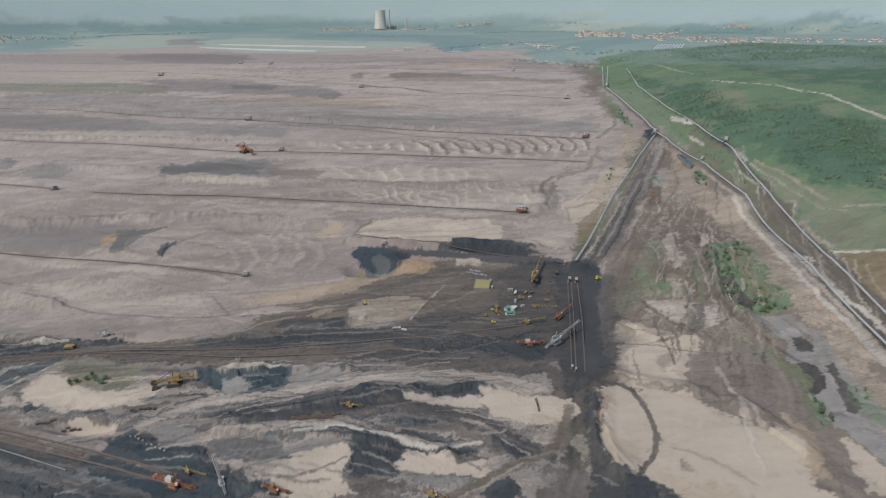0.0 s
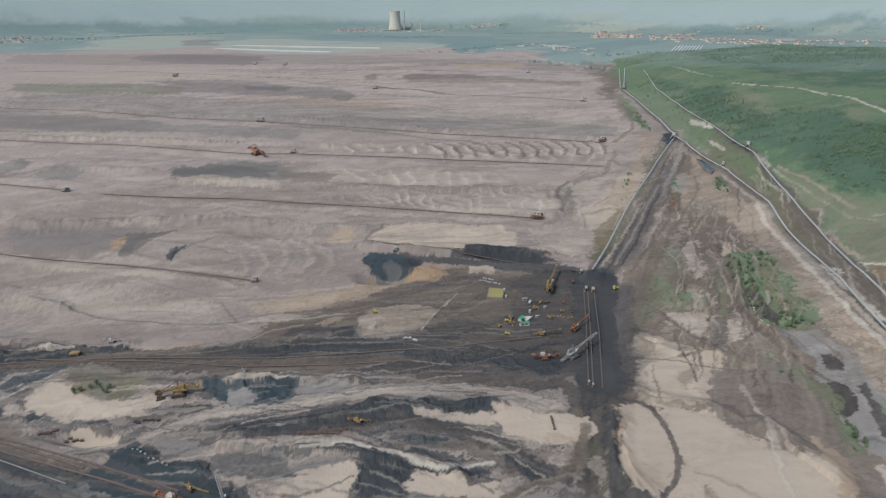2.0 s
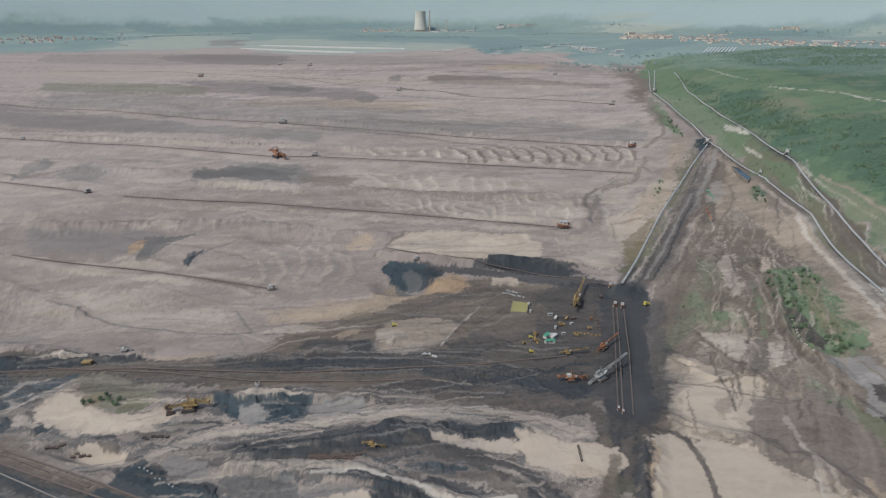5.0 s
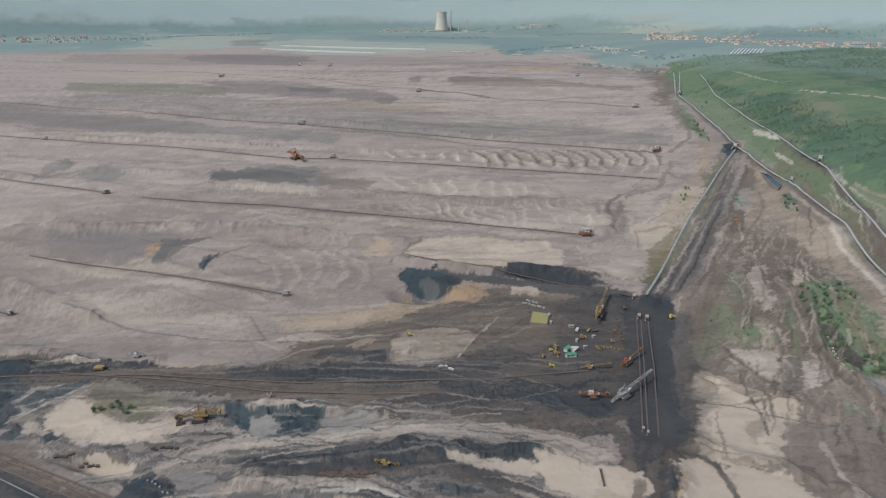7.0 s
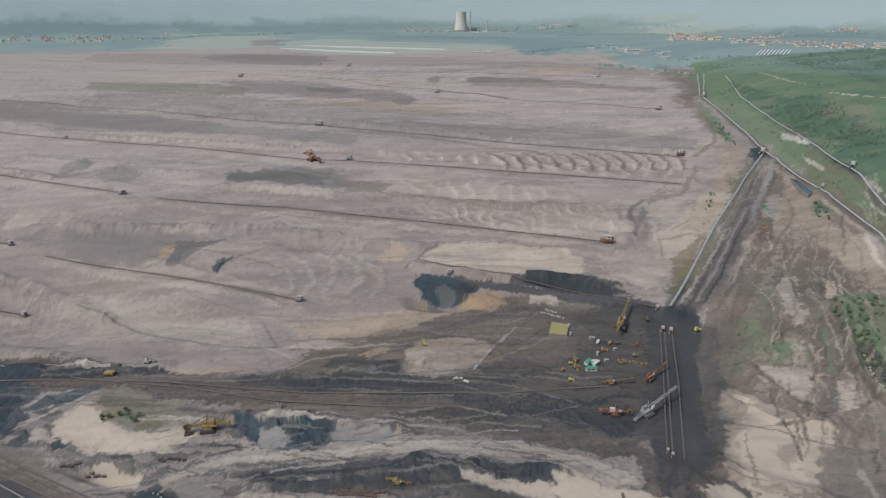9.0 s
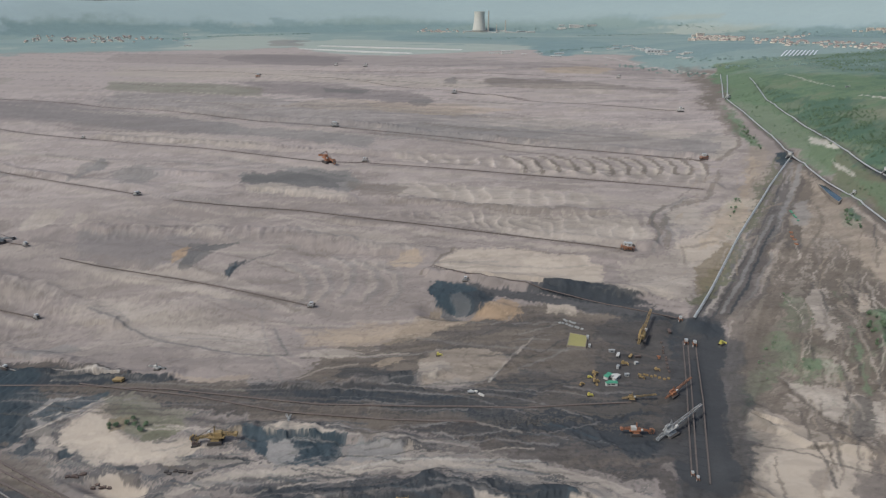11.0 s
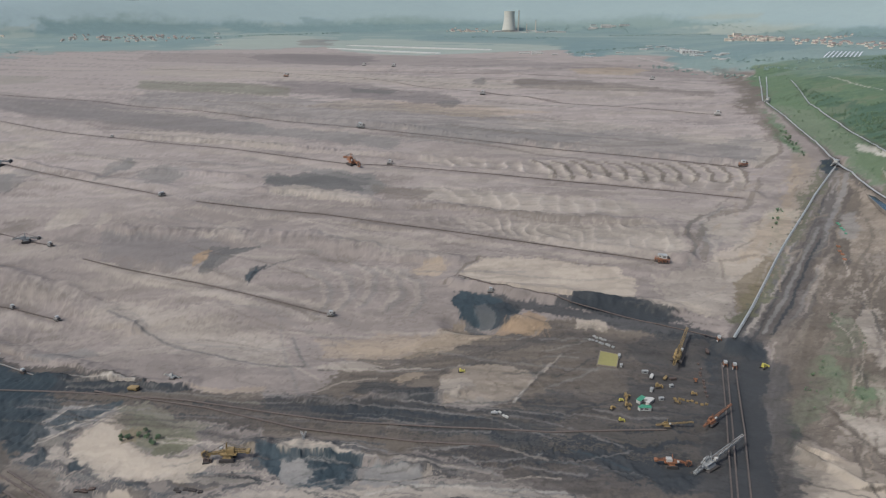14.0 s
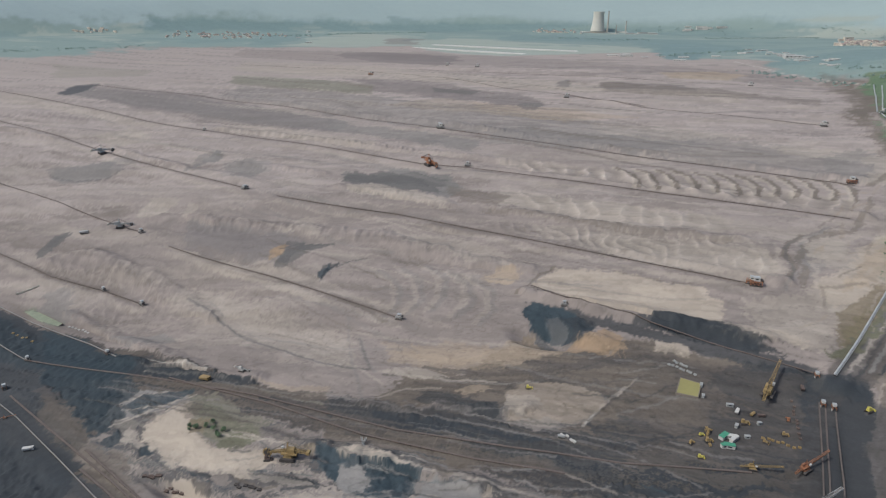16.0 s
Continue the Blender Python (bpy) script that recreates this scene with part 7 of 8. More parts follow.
def station(x, y, turn, n, mat, label):
    """A drive station at the end of a belt: skid, drum, house and stairs."""
    ob = thing("drive_station", label, "drive station", x, y, turn, "belt drive stations")
    bm = bmesh.new()
    for s in (-1, 1):
        block(bm, (0, s * 0.22 * n, 0.05 * n), (0.9 * n, 0.08 * n, 0.1 * n))
    part("skid", bm, DARK, ob)
    bm = bmesh.new()
    for i in (-0.4, -0.1, 0.2, 0.42):
        for s in (-1, 1):
            bar(bm, (i * n, s * 0.2 * n, 0.08 * n), (i * n, s * 0.2 * n, 0.42 * n), 0.04 * n)
        bar(bm, (i * n, -0.2 * n, 0.42 * n), (i * n, 0.2 * n, 0.42 * n), 0.04 * n)
    for s in (-1, 1):
        bar(bm, (-0.45 * n, s * 0.2 * n, 0.3 * n), (0.45 * n, s * 0.2 * n, 0.42 * n), 0.05 * n)
        bar(bm, (-0.4 * n, s * 0.2 * n, 0.1 * n), (-0.1 * n, s * 0.2 * n, 0.4 * n), 0.03 * n)
        bar(bm, (0.2 * n, s * 0.2 * n, 0.1 * n), (-0.1 * n, s * 0.2 * n, 0.4 * n), 0.03 * n)
    part("steel_frame", bm, mat, ob)
    bm = bmesh.new()
    tube(bm, (0.42 * n, -0.2 * n, 0.46 * n), (0.42 * n, 0.2 * n, 0.46 * n), 0.09 * n, n=16)
    part("drive_drum", bm, DARK, ob)
    bm = bmesh.new()
    block(bm, (0.02 * n, 0.02 * n, 0.56 * n), (0.42 * n, 0.38 * n, 0.26 * n))
    house = part("house", bm, WHITE, ob, "pale sheet metal drive house")
    bm = bmesh.new()
    block(bm, (0.02 * n, 0.02 * n, 0.71 * n), (0.46 * n, 0.42 * n, 0.03 * n))
    part("roof", bm, ZINC, house)
    bm = bmesh.new()
    block(bm, (0.02 * n, -0.172 * n, 0.58 * n), (0.2 * n, 0.006 * n, 0.08 * n))
    part("window", bm, GLASS, house)
    bm = bmesh.new()
    block(bm, (-0.3 * n, 0.3 * n, 0.25 * n), (0.3 * n, 0.1 * n, 0.02 * n), Matrix.Rotation(-0.4, 4, "Y"))
    part("stair", bm, STEEL, ob)
    return ob


excavator([(105.2, 520.0), (132.1, 522.5)], RUST, "rusty orange bucket-wheel excavator on black coal ground")
excavator([(-209.7, 508.7), (-248.1, 503.5)], OCHRE, "worn yellow bucket-wheel excavator on pale sandy ground", OCHRE)
excavator([(-61.9, 431.7), (-43.6, 429.3)], OCHRE, "worn yellow bucket-wheel excavator in the near cut", OCHRE)
excavator([(-197.1, 373.2), (-163.3, 361.1)], RUST, "orange excavator with a white machine house on coal")
excavator([(-342.7, 1240.3), (-303.8, 1205.5)], RUST, "orange bucket-wheel excavator beside a bench conveyor", RUST)
excavator([(3.9, 330.3), (21.4, 324.3)], OCHRE, "worn yellow excavator on dark spoil ground", OCHRE)
excavator([(-110.7, 348.4), (-90.2, 343.0)], RUST, "rusty orange machine on pale sand edge", RUST)
excavator([(-778.1, 912.4), (-746.5, 933.2)], STEEL, "grey bucket-wheel excavator on a mine bench", STEEL)
excavator([(-1127, 1248), (-1103, 1292)], STEEL, "grey excavator beside a dark spoil heap", STEEL)
excavator([(-347.5, 611.7), (-328.5, 610.8)], STEEL, "grey-white excavator beside the coal seam", WHITE)
boom_machine([(132.5, 511.9), (176.3, 550.4)], STEEL, "grey stacker with a long lattice boom over the coal belts")
boom_machine([(152.5, 567.5), (180.6, 594.3)], RUST, "rusty red stacker with a raised boom on coal")
boom_machine([(144.6, 647.2), (168.0, 704.4)], OCHRE, "worn yellow spreader with a tall lattice boom in the yard", "spreader")
boom_machine([(115.6, 568.0), (145.2, 570.7)], OCHRE, "worn yellow belt wagon beside a conveyor", "belt_wagon")
boom_machine([(-135.2, 344.3), (-153.8, 379.0)], STEEL, "grey belt wagon with a lattice boom on coal", "belt_wagon")
boom_machine([(-181.7, 384.6), (-157.6, 371.5)], OCHRE, "worn yellow belt wagon at the end of a conveyor", "belt_wagon")
boom_machine([(-529.5, 502.0), (-516.8, 508.7)], RUST, "rusty belt wagon beside a covered conveyor", "belt_wagon")
STATION = "drive station with a pale house at the end of a belt"
for (sx, sy), turn, n, mat in (
    (((-213.7, 735.7)), 0.0, 13, STEEL), (((-622.7, 1076.8)), 0.0, 14, STEEL), (((169.1, 843.2)), 0.0, 20, RUST), (((359.8, 1196.3)), 0.0, 20, RUST),
    (((-378, 1484)), 0.0, 20, STEEL), (((-252.7, 1231.1)), 0.1, 16, STEEL), (((198.0, 698.2)), 1.5, 10, RUST), (((195.3, 663.3)), 1.5, 10, RUST),
    (((203.0, 660.7)), 1.5, 10, RUST), (((-713.1, 911.6)), -0.4, 14, STEEL), (((-580.9, 749.3)), -0.4, 13, STEEL), (((-660.8, 768.8)), -0.4, 12, STEEL),
    (((-606.6, 599.4)), -0.4, 10, STEEL), (((-574.2, 544.3)), -0.6, 11, RUST), (((-529.0, 632.7)), -0.3, 11, BROWN), (((492.5, 1172.4)), 0.8, 20, STEEL),
    (((547.3, 1001.8)), 0.8, 18, STEEL), (((543, 1650)), 0.8, 20, STEEL), (((496.8, 975.1)), 0.8, 12, WHITE), (((-624.4, 1073.8)), -0.3, 14, STEEL),
    (((165.7, 847.4)), -0.3, 18, RUST), (((-33.6, 772.2)), 0.1, 11, STEEL), (((442.0, 598.0)), -0.8, 8, WHITE), (((149.1, 474.4)), 1.5, 6, RUST),
    (((151.6, 470.0)), 1.5, 6, RUST), (((-854, 2263)), 0, 26, RUST), (((-128, 1853)), 0, 22, STEEL), (((412, 1560)), 0, 20, WHITE),
    (((-647, 2552)), 0, 22, WHITE), (((-518, 2503)), 0, 24, STEEL), (((366, 2107)), 0, 20, WHITE), (((-371, 1470)), 0, 22, STEEL), (((-981, 1462)), 0, 14, STEEL),
):
    station(sx, sy, turn, n * 0.72, mat, STATION)


# ---- the yard and small works ----
def hut(x, y, turn, a, b, h, wall, roof, label, group="site huts", name="site_hut", gable=0.0):
    """A small building: walls, roof, door and windows."""
    ob = thing(name, label, "hut" if name == "site_hut" else "building", x, y, turn, group)
    bm = bmesh.new()
    block(bm, (0, 0, h / 2 - 0.6), (a, b, h + 1.2))
    part("wall", bm, wall, ob)
    bm = bmesh.new()
    if gable:
        e = 0.3
        v = [bm.verts.new(p) for p in ((-a / 2 - e, -b / 2 - e, h), (a / 2 + e, -b / 2 - e, h), (a / 2 + e, b / 2 + e, h), (-a / 2 - e, b / 2 + e, h), (-a / 2 - e, 0, h + gable), (a / 2 + e, 0, h + gable))]
        for f in ((0, 1, 5, 4), (2, 3, 4, 5), (1, 2, 5), (3, 0, 4), (3, 2, 1, 0)):
            bm.faces.new([v[i] for i in f])
    else:
        block(bm, (0, 0, h + 0.12), (a + 0.4, b + 0.4, 0.24))
    part("roof", bm, roof, ob)
    for s in (-1, 1):
        for k in range(max(1, int(a / 6))):
            bm = bmesh.new()
            block(bm, (-a / 2 + (k + 0.5) * a / max(1, int(a / 6)), s * (b / 2 + 0.02), h * 0.6), (a / max(1, int(a / 6)) * 0.4, 0.08, h * 0.35))
            part("window", bm, GLASS, ob)
    bm = bmesh.new()
    block(bm, (a / 2 + 0.02, 0, 1.0), (0.08, 1.2, 2.1))
    part("door", bm, STEEL, ob)
    return ob


YARD = "site huts in the yard"
for (hx, hy), turn, a, b, roof in ((((108.6, 600.7)), 0.9, 9, 4, GREEN), (((111.2, 589.4)), 0.0, 8, 4, GREEN), (((116.0, 599.1)), 0.9, 9, 3, WHITE), (((113.9, 601.6)), 0.0, 6, 3, WHITE), (((107.2, 588.4)), 0.4, 5, 3, GREEN)):
    hut(hx, hy, turn, a, b, 3.0, WHITE, roof, "low site hut with a coloured sheet roof", YARD)
for (hx, hy), turn, a in ((((97.9, 664.8)), 1.4, 6), (((97.7, 648.2)), 1.4, 4), (((118.4, 641.2)), 0.1, 7), (((120.0, 615.3)), 1.2, 5), (((138.7, 623.9)), 0.4, 4), (((126.6, 604.7)), 0.2, 5), (((754, 1545)), 0.3, 14)):
    hut(hx, hy, turn, a * 0.8, 2.2, 2.4, STEEL, STEEL, "pale grey site container on dark ground", "site containers")


def basin(pts, water, wall, label, name="settling_basin"):
    """A walled basin with turbid water."""
    cx, cy = sum(p[0] for p in pts) / len(pts), sum(p[1] for p in pts) / len(pts)
    z = 0.5 * max(ground(*p) for p in pts) + 0.5 * min(ground(*p) for p in pts) + 0.8
    ob = thing(name, label, "basin", cx, cy, z=z)
    bm = bmesh.new()
    n = len(pts)
    for i in range(n):
        (ax, ay), (bx, by) = pts[i], pts[(i + 1) % n]
        bar(bm, (ax - cx, ay - cy, -2.2), (bx - cx, by - cy, -2.2), 0.8, 5.0)
    part("rim", bm, wall, ob)
    bm = bmesh.new()
    low, high = ([bm.verts.new((p[0] - cx, p[1] - cy, h)) for p in pts] for h in (-1.5, 0))
    bm.faces.new(high)
    bm.faces.new(low[::-1])
    for i in range(n):
        bm.faces.new((low[i], low[(i + 1) % n], high[(i + 1) % n], high[i]))
    part("water", bm, water, ob, "still turbid water surface")
    return ob


basin([(80.8, 672.1), (98.2, 667.4), (93.2, 644.5), (75.2, 646.5)], TURBID, STONE, "walled settling basin with yellow turbid water")
basin([(489.4, 1079.2), (494.0, 1075.2), (483.0, 974.6), (469.1, 955.1), (471.3, 981.7)], POOLWATER, STONE, "long dark water pool in a stony bank", "pool")
basin([(-727.4, 700.1), (-720.0, 709.0), (-651.4, 688.5), (-651.0, 671.5)], material("green_turbid_water", (128, 134, 108), 0.3), STONE, "long settling basin with greenish water")


def truck(x, y, turn, mat, label, k=1.0):
    """A lorry or dump truck with cab, body and wheels."""
    ob = thing("dump_truck", label, "truck", x, y, turn, "trucks in the mine")
    bm = bmesh.new()
    block(bm, (-1.0 * k, 0, 2.0 * k), (5.0 * k, 2.6 * k, 1.5 * k), top=1.12)
    part("body", bm, mat, ob)
    bm = bmesh.new()
    block(bm, (2.7 * k, 0, 1.9 * k), (1.8 * k, 2.4 * k, 2.2 * k), top=0.9)
    cab = part("cab", bm, mat, ob)
    bm = bmesh.new()
    block(bm, (3.58 * k, 0, 2.4 * k), (0.08, 2.0 * k, 0.8 * k))
    part("windscreen", bm, GLASS, cab)
    bm = bmesh.new()
    block(bm, (0.2 * k, 0, 0.95 * k), (7.0 * k, 1.2 * k, 0.4 * k))
    part("chassis", bm, DARK, ob)
    for i in (-2.6, -1.2, 2.6):
        for s in (-1, 1):
            bm = bmesh.new()
            tube(bm, (i * k, s * 1.05 * k, 0.6 * k), (i * k, s * 1.4 * k, 0.6 * k), 0.6 * k, n=14)
            part("wheel", bm, DARK, ob, "black rubber wheel")
    return ob


def dozer(x, y, turn, mat, label, k=1.0):
    """A small crawler machine with cab, blade and arm."""
    ob = thing("bulldozer", label, "bulldozer", x, y, turn, "small crawler machines")
    for s in (-1, 1):
        bm = bmesh.new()
        crawler(bm, 0, s * 1.2 * k, 4.4 * k, 0.7 * k, 1.1 * k)
        part("crawler", bm, DARK, ob)
    bm = bmesh.new()
    block(bm, (0.3 * k, 0, 1.5 * k), (3.6 * k, 1.7 * k, 1.1 * k), top=0.9)
    part("hull", bm, mat, ob)
    bm = bmesh.new()
    block(bm, (-0.6 * k, 0, 2.7 * k), (1.6 * k, 1.6 * k, 1.4 * k), top=0.88)
    cab = part("cab", bm, mat, ob)
    bm = bmesh.new()
    block(bm, (0.2 * k, 0, 2.8 * k), (0.06, 1.2 * k, 0.8 * k))
    part("windscreen", bm, GLASS, cab)
    bm = bmesh.new()
    block(bm, (3.0 * k, 0, 0.9 * k), (0.3 * k, 3.4 * k, 1.4 * k))
    for s in (-1, 1):
        bar(bm, (3.0 * k, s * 1.3 * k, 0.7 * k), (0.2 * k, s * 1.3 * k, 0.8 * k), 0.25 * k)
    part("blade", bm, mat, ob)
    return ob


for (tx, ty), turn, mat, k in ((((229.1, 661.8)), 0.6, YELLOW, 1.0), (((97.5, 603.8)), 1.2, OCHRE, 0.8), (((95.8, 592.0)), 0.4, OCHRE, 0.8), (((126.3, 621.0)), 0.2, OCHRE, 0.9), (((155.3, 614.5)), 0.1, OCHRE, 0.7),
                               (((88.0, 571.7)), 0.2, YELLOW, 0.7), (((-52.0, 630.3)), 0.2, YELLOW, 0.8), (((139.1, 602.4)), -0.4, OCHRE, 0.7), (((162.5, 635.2)), 1.4, RUST, 0.7), (((91.1, 598.3)), 0.5, YELLOW, 0.6),
                               (((-244.5, 500.8)), 0.3, BROWN, 0.9), (((82.4, 585.5)), 0.9, OCHRE, 0.7)):
    dozer(tx, ty, turn, mat, "small yellow crawler machine parked on dark ground" if mat is not BROWN else "brown crawler machine parked beside an excavator", k * 1.5)
for (tx, ty), turn, mat, k in ((((123.4, 635.0)), 1.2, WHITE, 0.8), (((135.5, 635.2)), 1.0, OCHRE, 0.7), (((183.4, 682.2)), 1.5, BROWN, 0.8), (((-16.6, 570.2)), 0.1, STEEL, 0.7), (((-369.9, 595.6)), 0.0, OCHRE, 1.1),
                               (((-370.7, 593.6)), 0.0, OCHRE, 1.1), (((-461.2, 472.1)), 0.5, WHITE, 1.0), (((142.2, 634.9)), 0.2, BROWN, 0.7), (((-810.7, 896.0)), 0.5, STEEL, 1.5)):
    truck(tx, ty, turn, mat, "dusty dump truck standing in the mine", k * 1.2)


def pipe_row(pts, mat, label):
    """A lattice walkway or pipe bridge lying across the ground."""
    x, y, turn, n = place(pts)
    ob = thing("pipe_bridge", label, "bridge", x, y, turn)
    bm = bmesh.new()
    truss(bm, (-n / 2, 0, 1.2), (n / 2, 0, 1.2), 1.2, 1.0, max(4, int(n / 3)), 1.0, 0.16)
    part("girder", bm, mat, ob)
    for s in (-1, 0, 1):
        bm = bmesh.new()
        bar(bm, (s * n * 0.45, 0, -1.5), (s * n * 0.45, 0, 0.8), 0.5)
        part("post", bm, DARK, ob)
    return ob


pipe_row([(104.9, 427.1), (104.3, 410.0)], DARK, "dark steel lattice girder on pale sand")
pipe_row([(-176.8, 536.1), (-170.4, 525.6)], STEEL, "pale steel girder beside the dark cut")
pipe_row([(-172.0, 524.4), (-172.8, 536.2)], STEEL, "pale steel girder beside the dark cut")


def crate(x, y, turn, a, b, h, mat, label, group):
    """A steel bin or belt-frame module lying on the ground: floor, sides and ribs."""
    ob = thing("steel_module", label, "steel module", x, y, turn, group)
    bm = bmesh.new()
    block(bm, (0, 0, h * 0.3), (a, b, h * 0.6))
    part("body", bm, mat, ob)
    for s in (-1, 1):
        bm = bmesh.new()
        bar(bm, (-a / 2, s * b / 2, h * 0.8), (a / 2, s * b / 2, h * 0.8), 0.3)
        for k in (-0.45, 0, 0.45):
            bar(bm, (k * a, s * b / 2, 0), (k * a, s * b / 2, h * 0.8), 0.25)
        part("side_rail", bm, mat, ob)
    return ob


rng = random.Random(12)


def store(line, n, mat, label, group, a=3.2, b=2.0):
    """Modules set down in a loose row."""
    (ax, ay), (bx, by) = line
    for k in range(n):
        u = (k + 0.5) / n
        crate(ax + (bx - ax) * u + rng.uniform(-1, 1), ay + (by - ay) * u + rng.uniform(-1.5, 1.5), math.atan2(by - ay, bx - ax) + rng.uniform(-0.3, 0.3), a, b, 1.6, mat, label, group)


store([(-256.9, 471.8), (-232.2, 471.5)], 6, DARK, "dark steel module lying on pale earth", "dark modules in store")
store([(-242.7, 435.9), (-201.6, 408.8)], 9, STEEL, "grey steel module lying on coal", "grey modules in store", 1.8, 1.0)
store([(-335.7, 464.9), (-320.2, 467.6)], 6, BROWN, "rusty steel module lying on earth", "rusty modules in store")
store([(-313.9, 462.1), (-297.0, 463.4)], 5, BROWN, "rusty steel module lying on earth", "rusty modules in store")
store([(-100.3, 425.4), (-61.9, 421.2)], 12, BROWN, "rusty steel module lying on earth", "rusty modules in store")
store([(-102.2, 422.9), (-66.2, 417.6)], 10, BROWN, "rusty steel module lying on earth", "rusty modules in store")
store([(70.1, 691.7), (95.3, 677.3)], 8, STEEL, "pale steel module beside the basin", "pale modules in store", 2.6, 1.8)
store([(76.7, 700.7), (88.6, 691.6)], 5, STEEL, "pale steel module beside the basin", "pale modules in store", 2.6, 1.8)
store([(171.3, 666.2), (166.8, 609.8)], 9, BROWN, "rusty steel module lying on earth", "rusty modules in store", 2.4, 1.6)
store([(95.9, 610.6), (97.2, 584.5)], 7, OCHRE, "yellow steel module on dark ground", "yellow modules in store", 2.4, 1.4)
store([(137.0, 608.5), (164.6, 600.2)], 8, OCHRE, "yellow steel module on dark ground", "yellow modules in store", 2.4, 1.2)
store([(-19.1, 574.8), (-3.3, 566.3)], 4, WHITE, "pale steel module on coal ground", "pale modules in store", 3.0, 1.6)
store([(342.3, 578.4), (331.7, 534.6)], 12, CONCRETE, "pale concrete block along a track", "blocks along the track", 2.0, 1.2)
store([(331.7, 534.6), (330.9, 516.4)], 5, CONCRETE, "pale concrete block along a track", "blocks along the track", 2.0, 1.2)
store([(411.7, 966.1), (401.0, 914.7)], 5, GREEN, "green steel module on stony ground", "modules beside the belts", 4.0, 2.4)
store([(381.5, 891.7), (372.8, 845.7)], 4, RUST, "rust-red steel module on stony ground", "modules beside the belts", 4.5, 3.0)
store([(-777.0, 734.7), (-759.2, 756.1)], 4, CONCRETE, "pale concrete slab beside a settling basin", "slabs by the basin", 9.0, 3.0)
store([(-643.4, 687.6), (-598.2, 677.7)], 7, WHITE, "pale steel module on earth", "pale modules in store", 2.6, 2.0)
store([(-692.4, 651.9), (-642.5, 638.6)], 5, OCHRE, "yellow steel module on coal", "yellow modules in store", 3.0, 2.0)


# ---- trees ----
def clumps(bm_lists, rng, cx, cy, cz, r, h, count, size):
    """A ragged crown: small tilted leaf clumps thrown about an uneven envelope."""
    verts, faces = bm_lists
    for _ in range(count):
        a, u = rng.random() * math.tau, rng.random()
        k = math.sqrt(rng.random()) * (0.45 + 0.55 * math.sin(math.pi * (0.15 + 0.8 * u)))
        px, py, pz = cx + r * k * math.cos(a), cy + r * k * math.sin(a), cz + h * (0.2 + 0.8 * u)
        s = size * (0.6 + 0.8 * rng.random())
        base = len(verts)
        for dx, dy, dz in ((1, 0, -0.3), (-0.5, 0.85, -0.25), (-0.5, -0.85, -0.35), (0, 0, 0.75)):
            verts.append((px + s * (dx + rng.uniform(-0.3, 0.3)), py + s * (dy + rng.uniform(-0.3, 0.3)), pz + s * (dz + rng.uniform(-0.2, 0.2))))
        faces += [(base, base + 1, base + 3), (base + 1, base + 2, base + 3), (base + 2, base, base + 3), (base, base + 2, base + 1)]


def raw_mesh(name, verts, faces, mat):
    me = bpy.data.meshes.new(name)
    me.from_pydata(verts, [], faces)
    me.materials.append(mat)
    return me


def make_tree(seed, tall):
    rng = random.Random(seed)
    ob = new("tree")
    bm = bmesh.new()
    tube(bm, (0, 0, -1), (0.1, 0, tall * 0.55), tall * 0.035, tall * 0.012, 8)
    for k in range(5):
        a = k * 2.4 + rng.random()
        z0 = tall * (0.25 + 0.07 * k)
        tube(bm, (0.05, 0, z0), (math.cos(a) * tall * 0.22, math.sin(a) * tall * 0.22, z0 + tall * 0.22), tall * 0.014, tall * 0.004, 6)
    part("trunk", bm, BARK, ob)
    lists = ([], [])
    for k in range(4):
        a = k * 1.7 + rng.random()
        clumps(lists, rng, math.cos(a) * tall * 0.16, math.sin(a) * tall * 0.16, tall * (0.15 + 0.08 * k), tall * 0.27, tall * 0.6, 60, tall * 0.055)
    crown = new("crown", raw_mesh("crown", *lists, LEAF))
    crown.parent = ob
    return tagged(ob, "green bushy tree on rough mine-side ground", "tree", "trees beside the belts")


rng = random.Random(5)
kinds = [make_tree(s, 6.0) for s in (1, 2, 3)]
spots = []
for box, n in (([(364.0, 660.2), (405.0, 679.4), (403.0, 637.3), (353.4, 612.7)], 26), ([(349.6, 614.1), (355.8, 597.8), (348.3, 556.3), (335.7, 561.2)], 16), ([(346.3, 540.5), (361.0, 540.8), (373.4, 516.5), (345.5, 511.8)], 26), ([(464.2, 935.1), (480.1, 930.4), (459.4, 876.0), (449.9, 889.7)], 14),
               ([(488.9, 1406.1), (493.5, 1341.4), (460.8, 1210.0), (459.3, 1276.3)], 16), ([(377.3, 711.0), (364.4, 669.8), (323.9, 565.5), (325.5, 585.9)], 10), ([(321.2, 393.8), (322.3, 381.3), (319.5, 356.8), (314.1, 361.7)], 10), ([(348.0, 1011.0), (366.2, 1015.0), (327.8, 932.1), (317.1, 933.4)], 8), ([(-326.3, 530.3), (-317.8, 534.9), (-288.0, 520.2), (-293.5, 511.9)], 12), ([(-342.4, 528.2), (-337.2, 533.1), (-324.6, 520.0), (-329.7, 515.1)], 5)):
    for _ in range(n):
        u, v = rng.random(), rng.random()
        (ax, ay), (bx, by), (cx, cy), (dx, dy) = box
        x = (ax * (1 - u) + bx * u) * (1 - v) + (dx * (1 - u) + cx * u) * v
        y = (ay * (1 - u) + by * u) * (1 - v) + (dy * (1 - u) + cy * u) * v
        spots.append((x, y, rng.uniform(0.45, 1.1)))
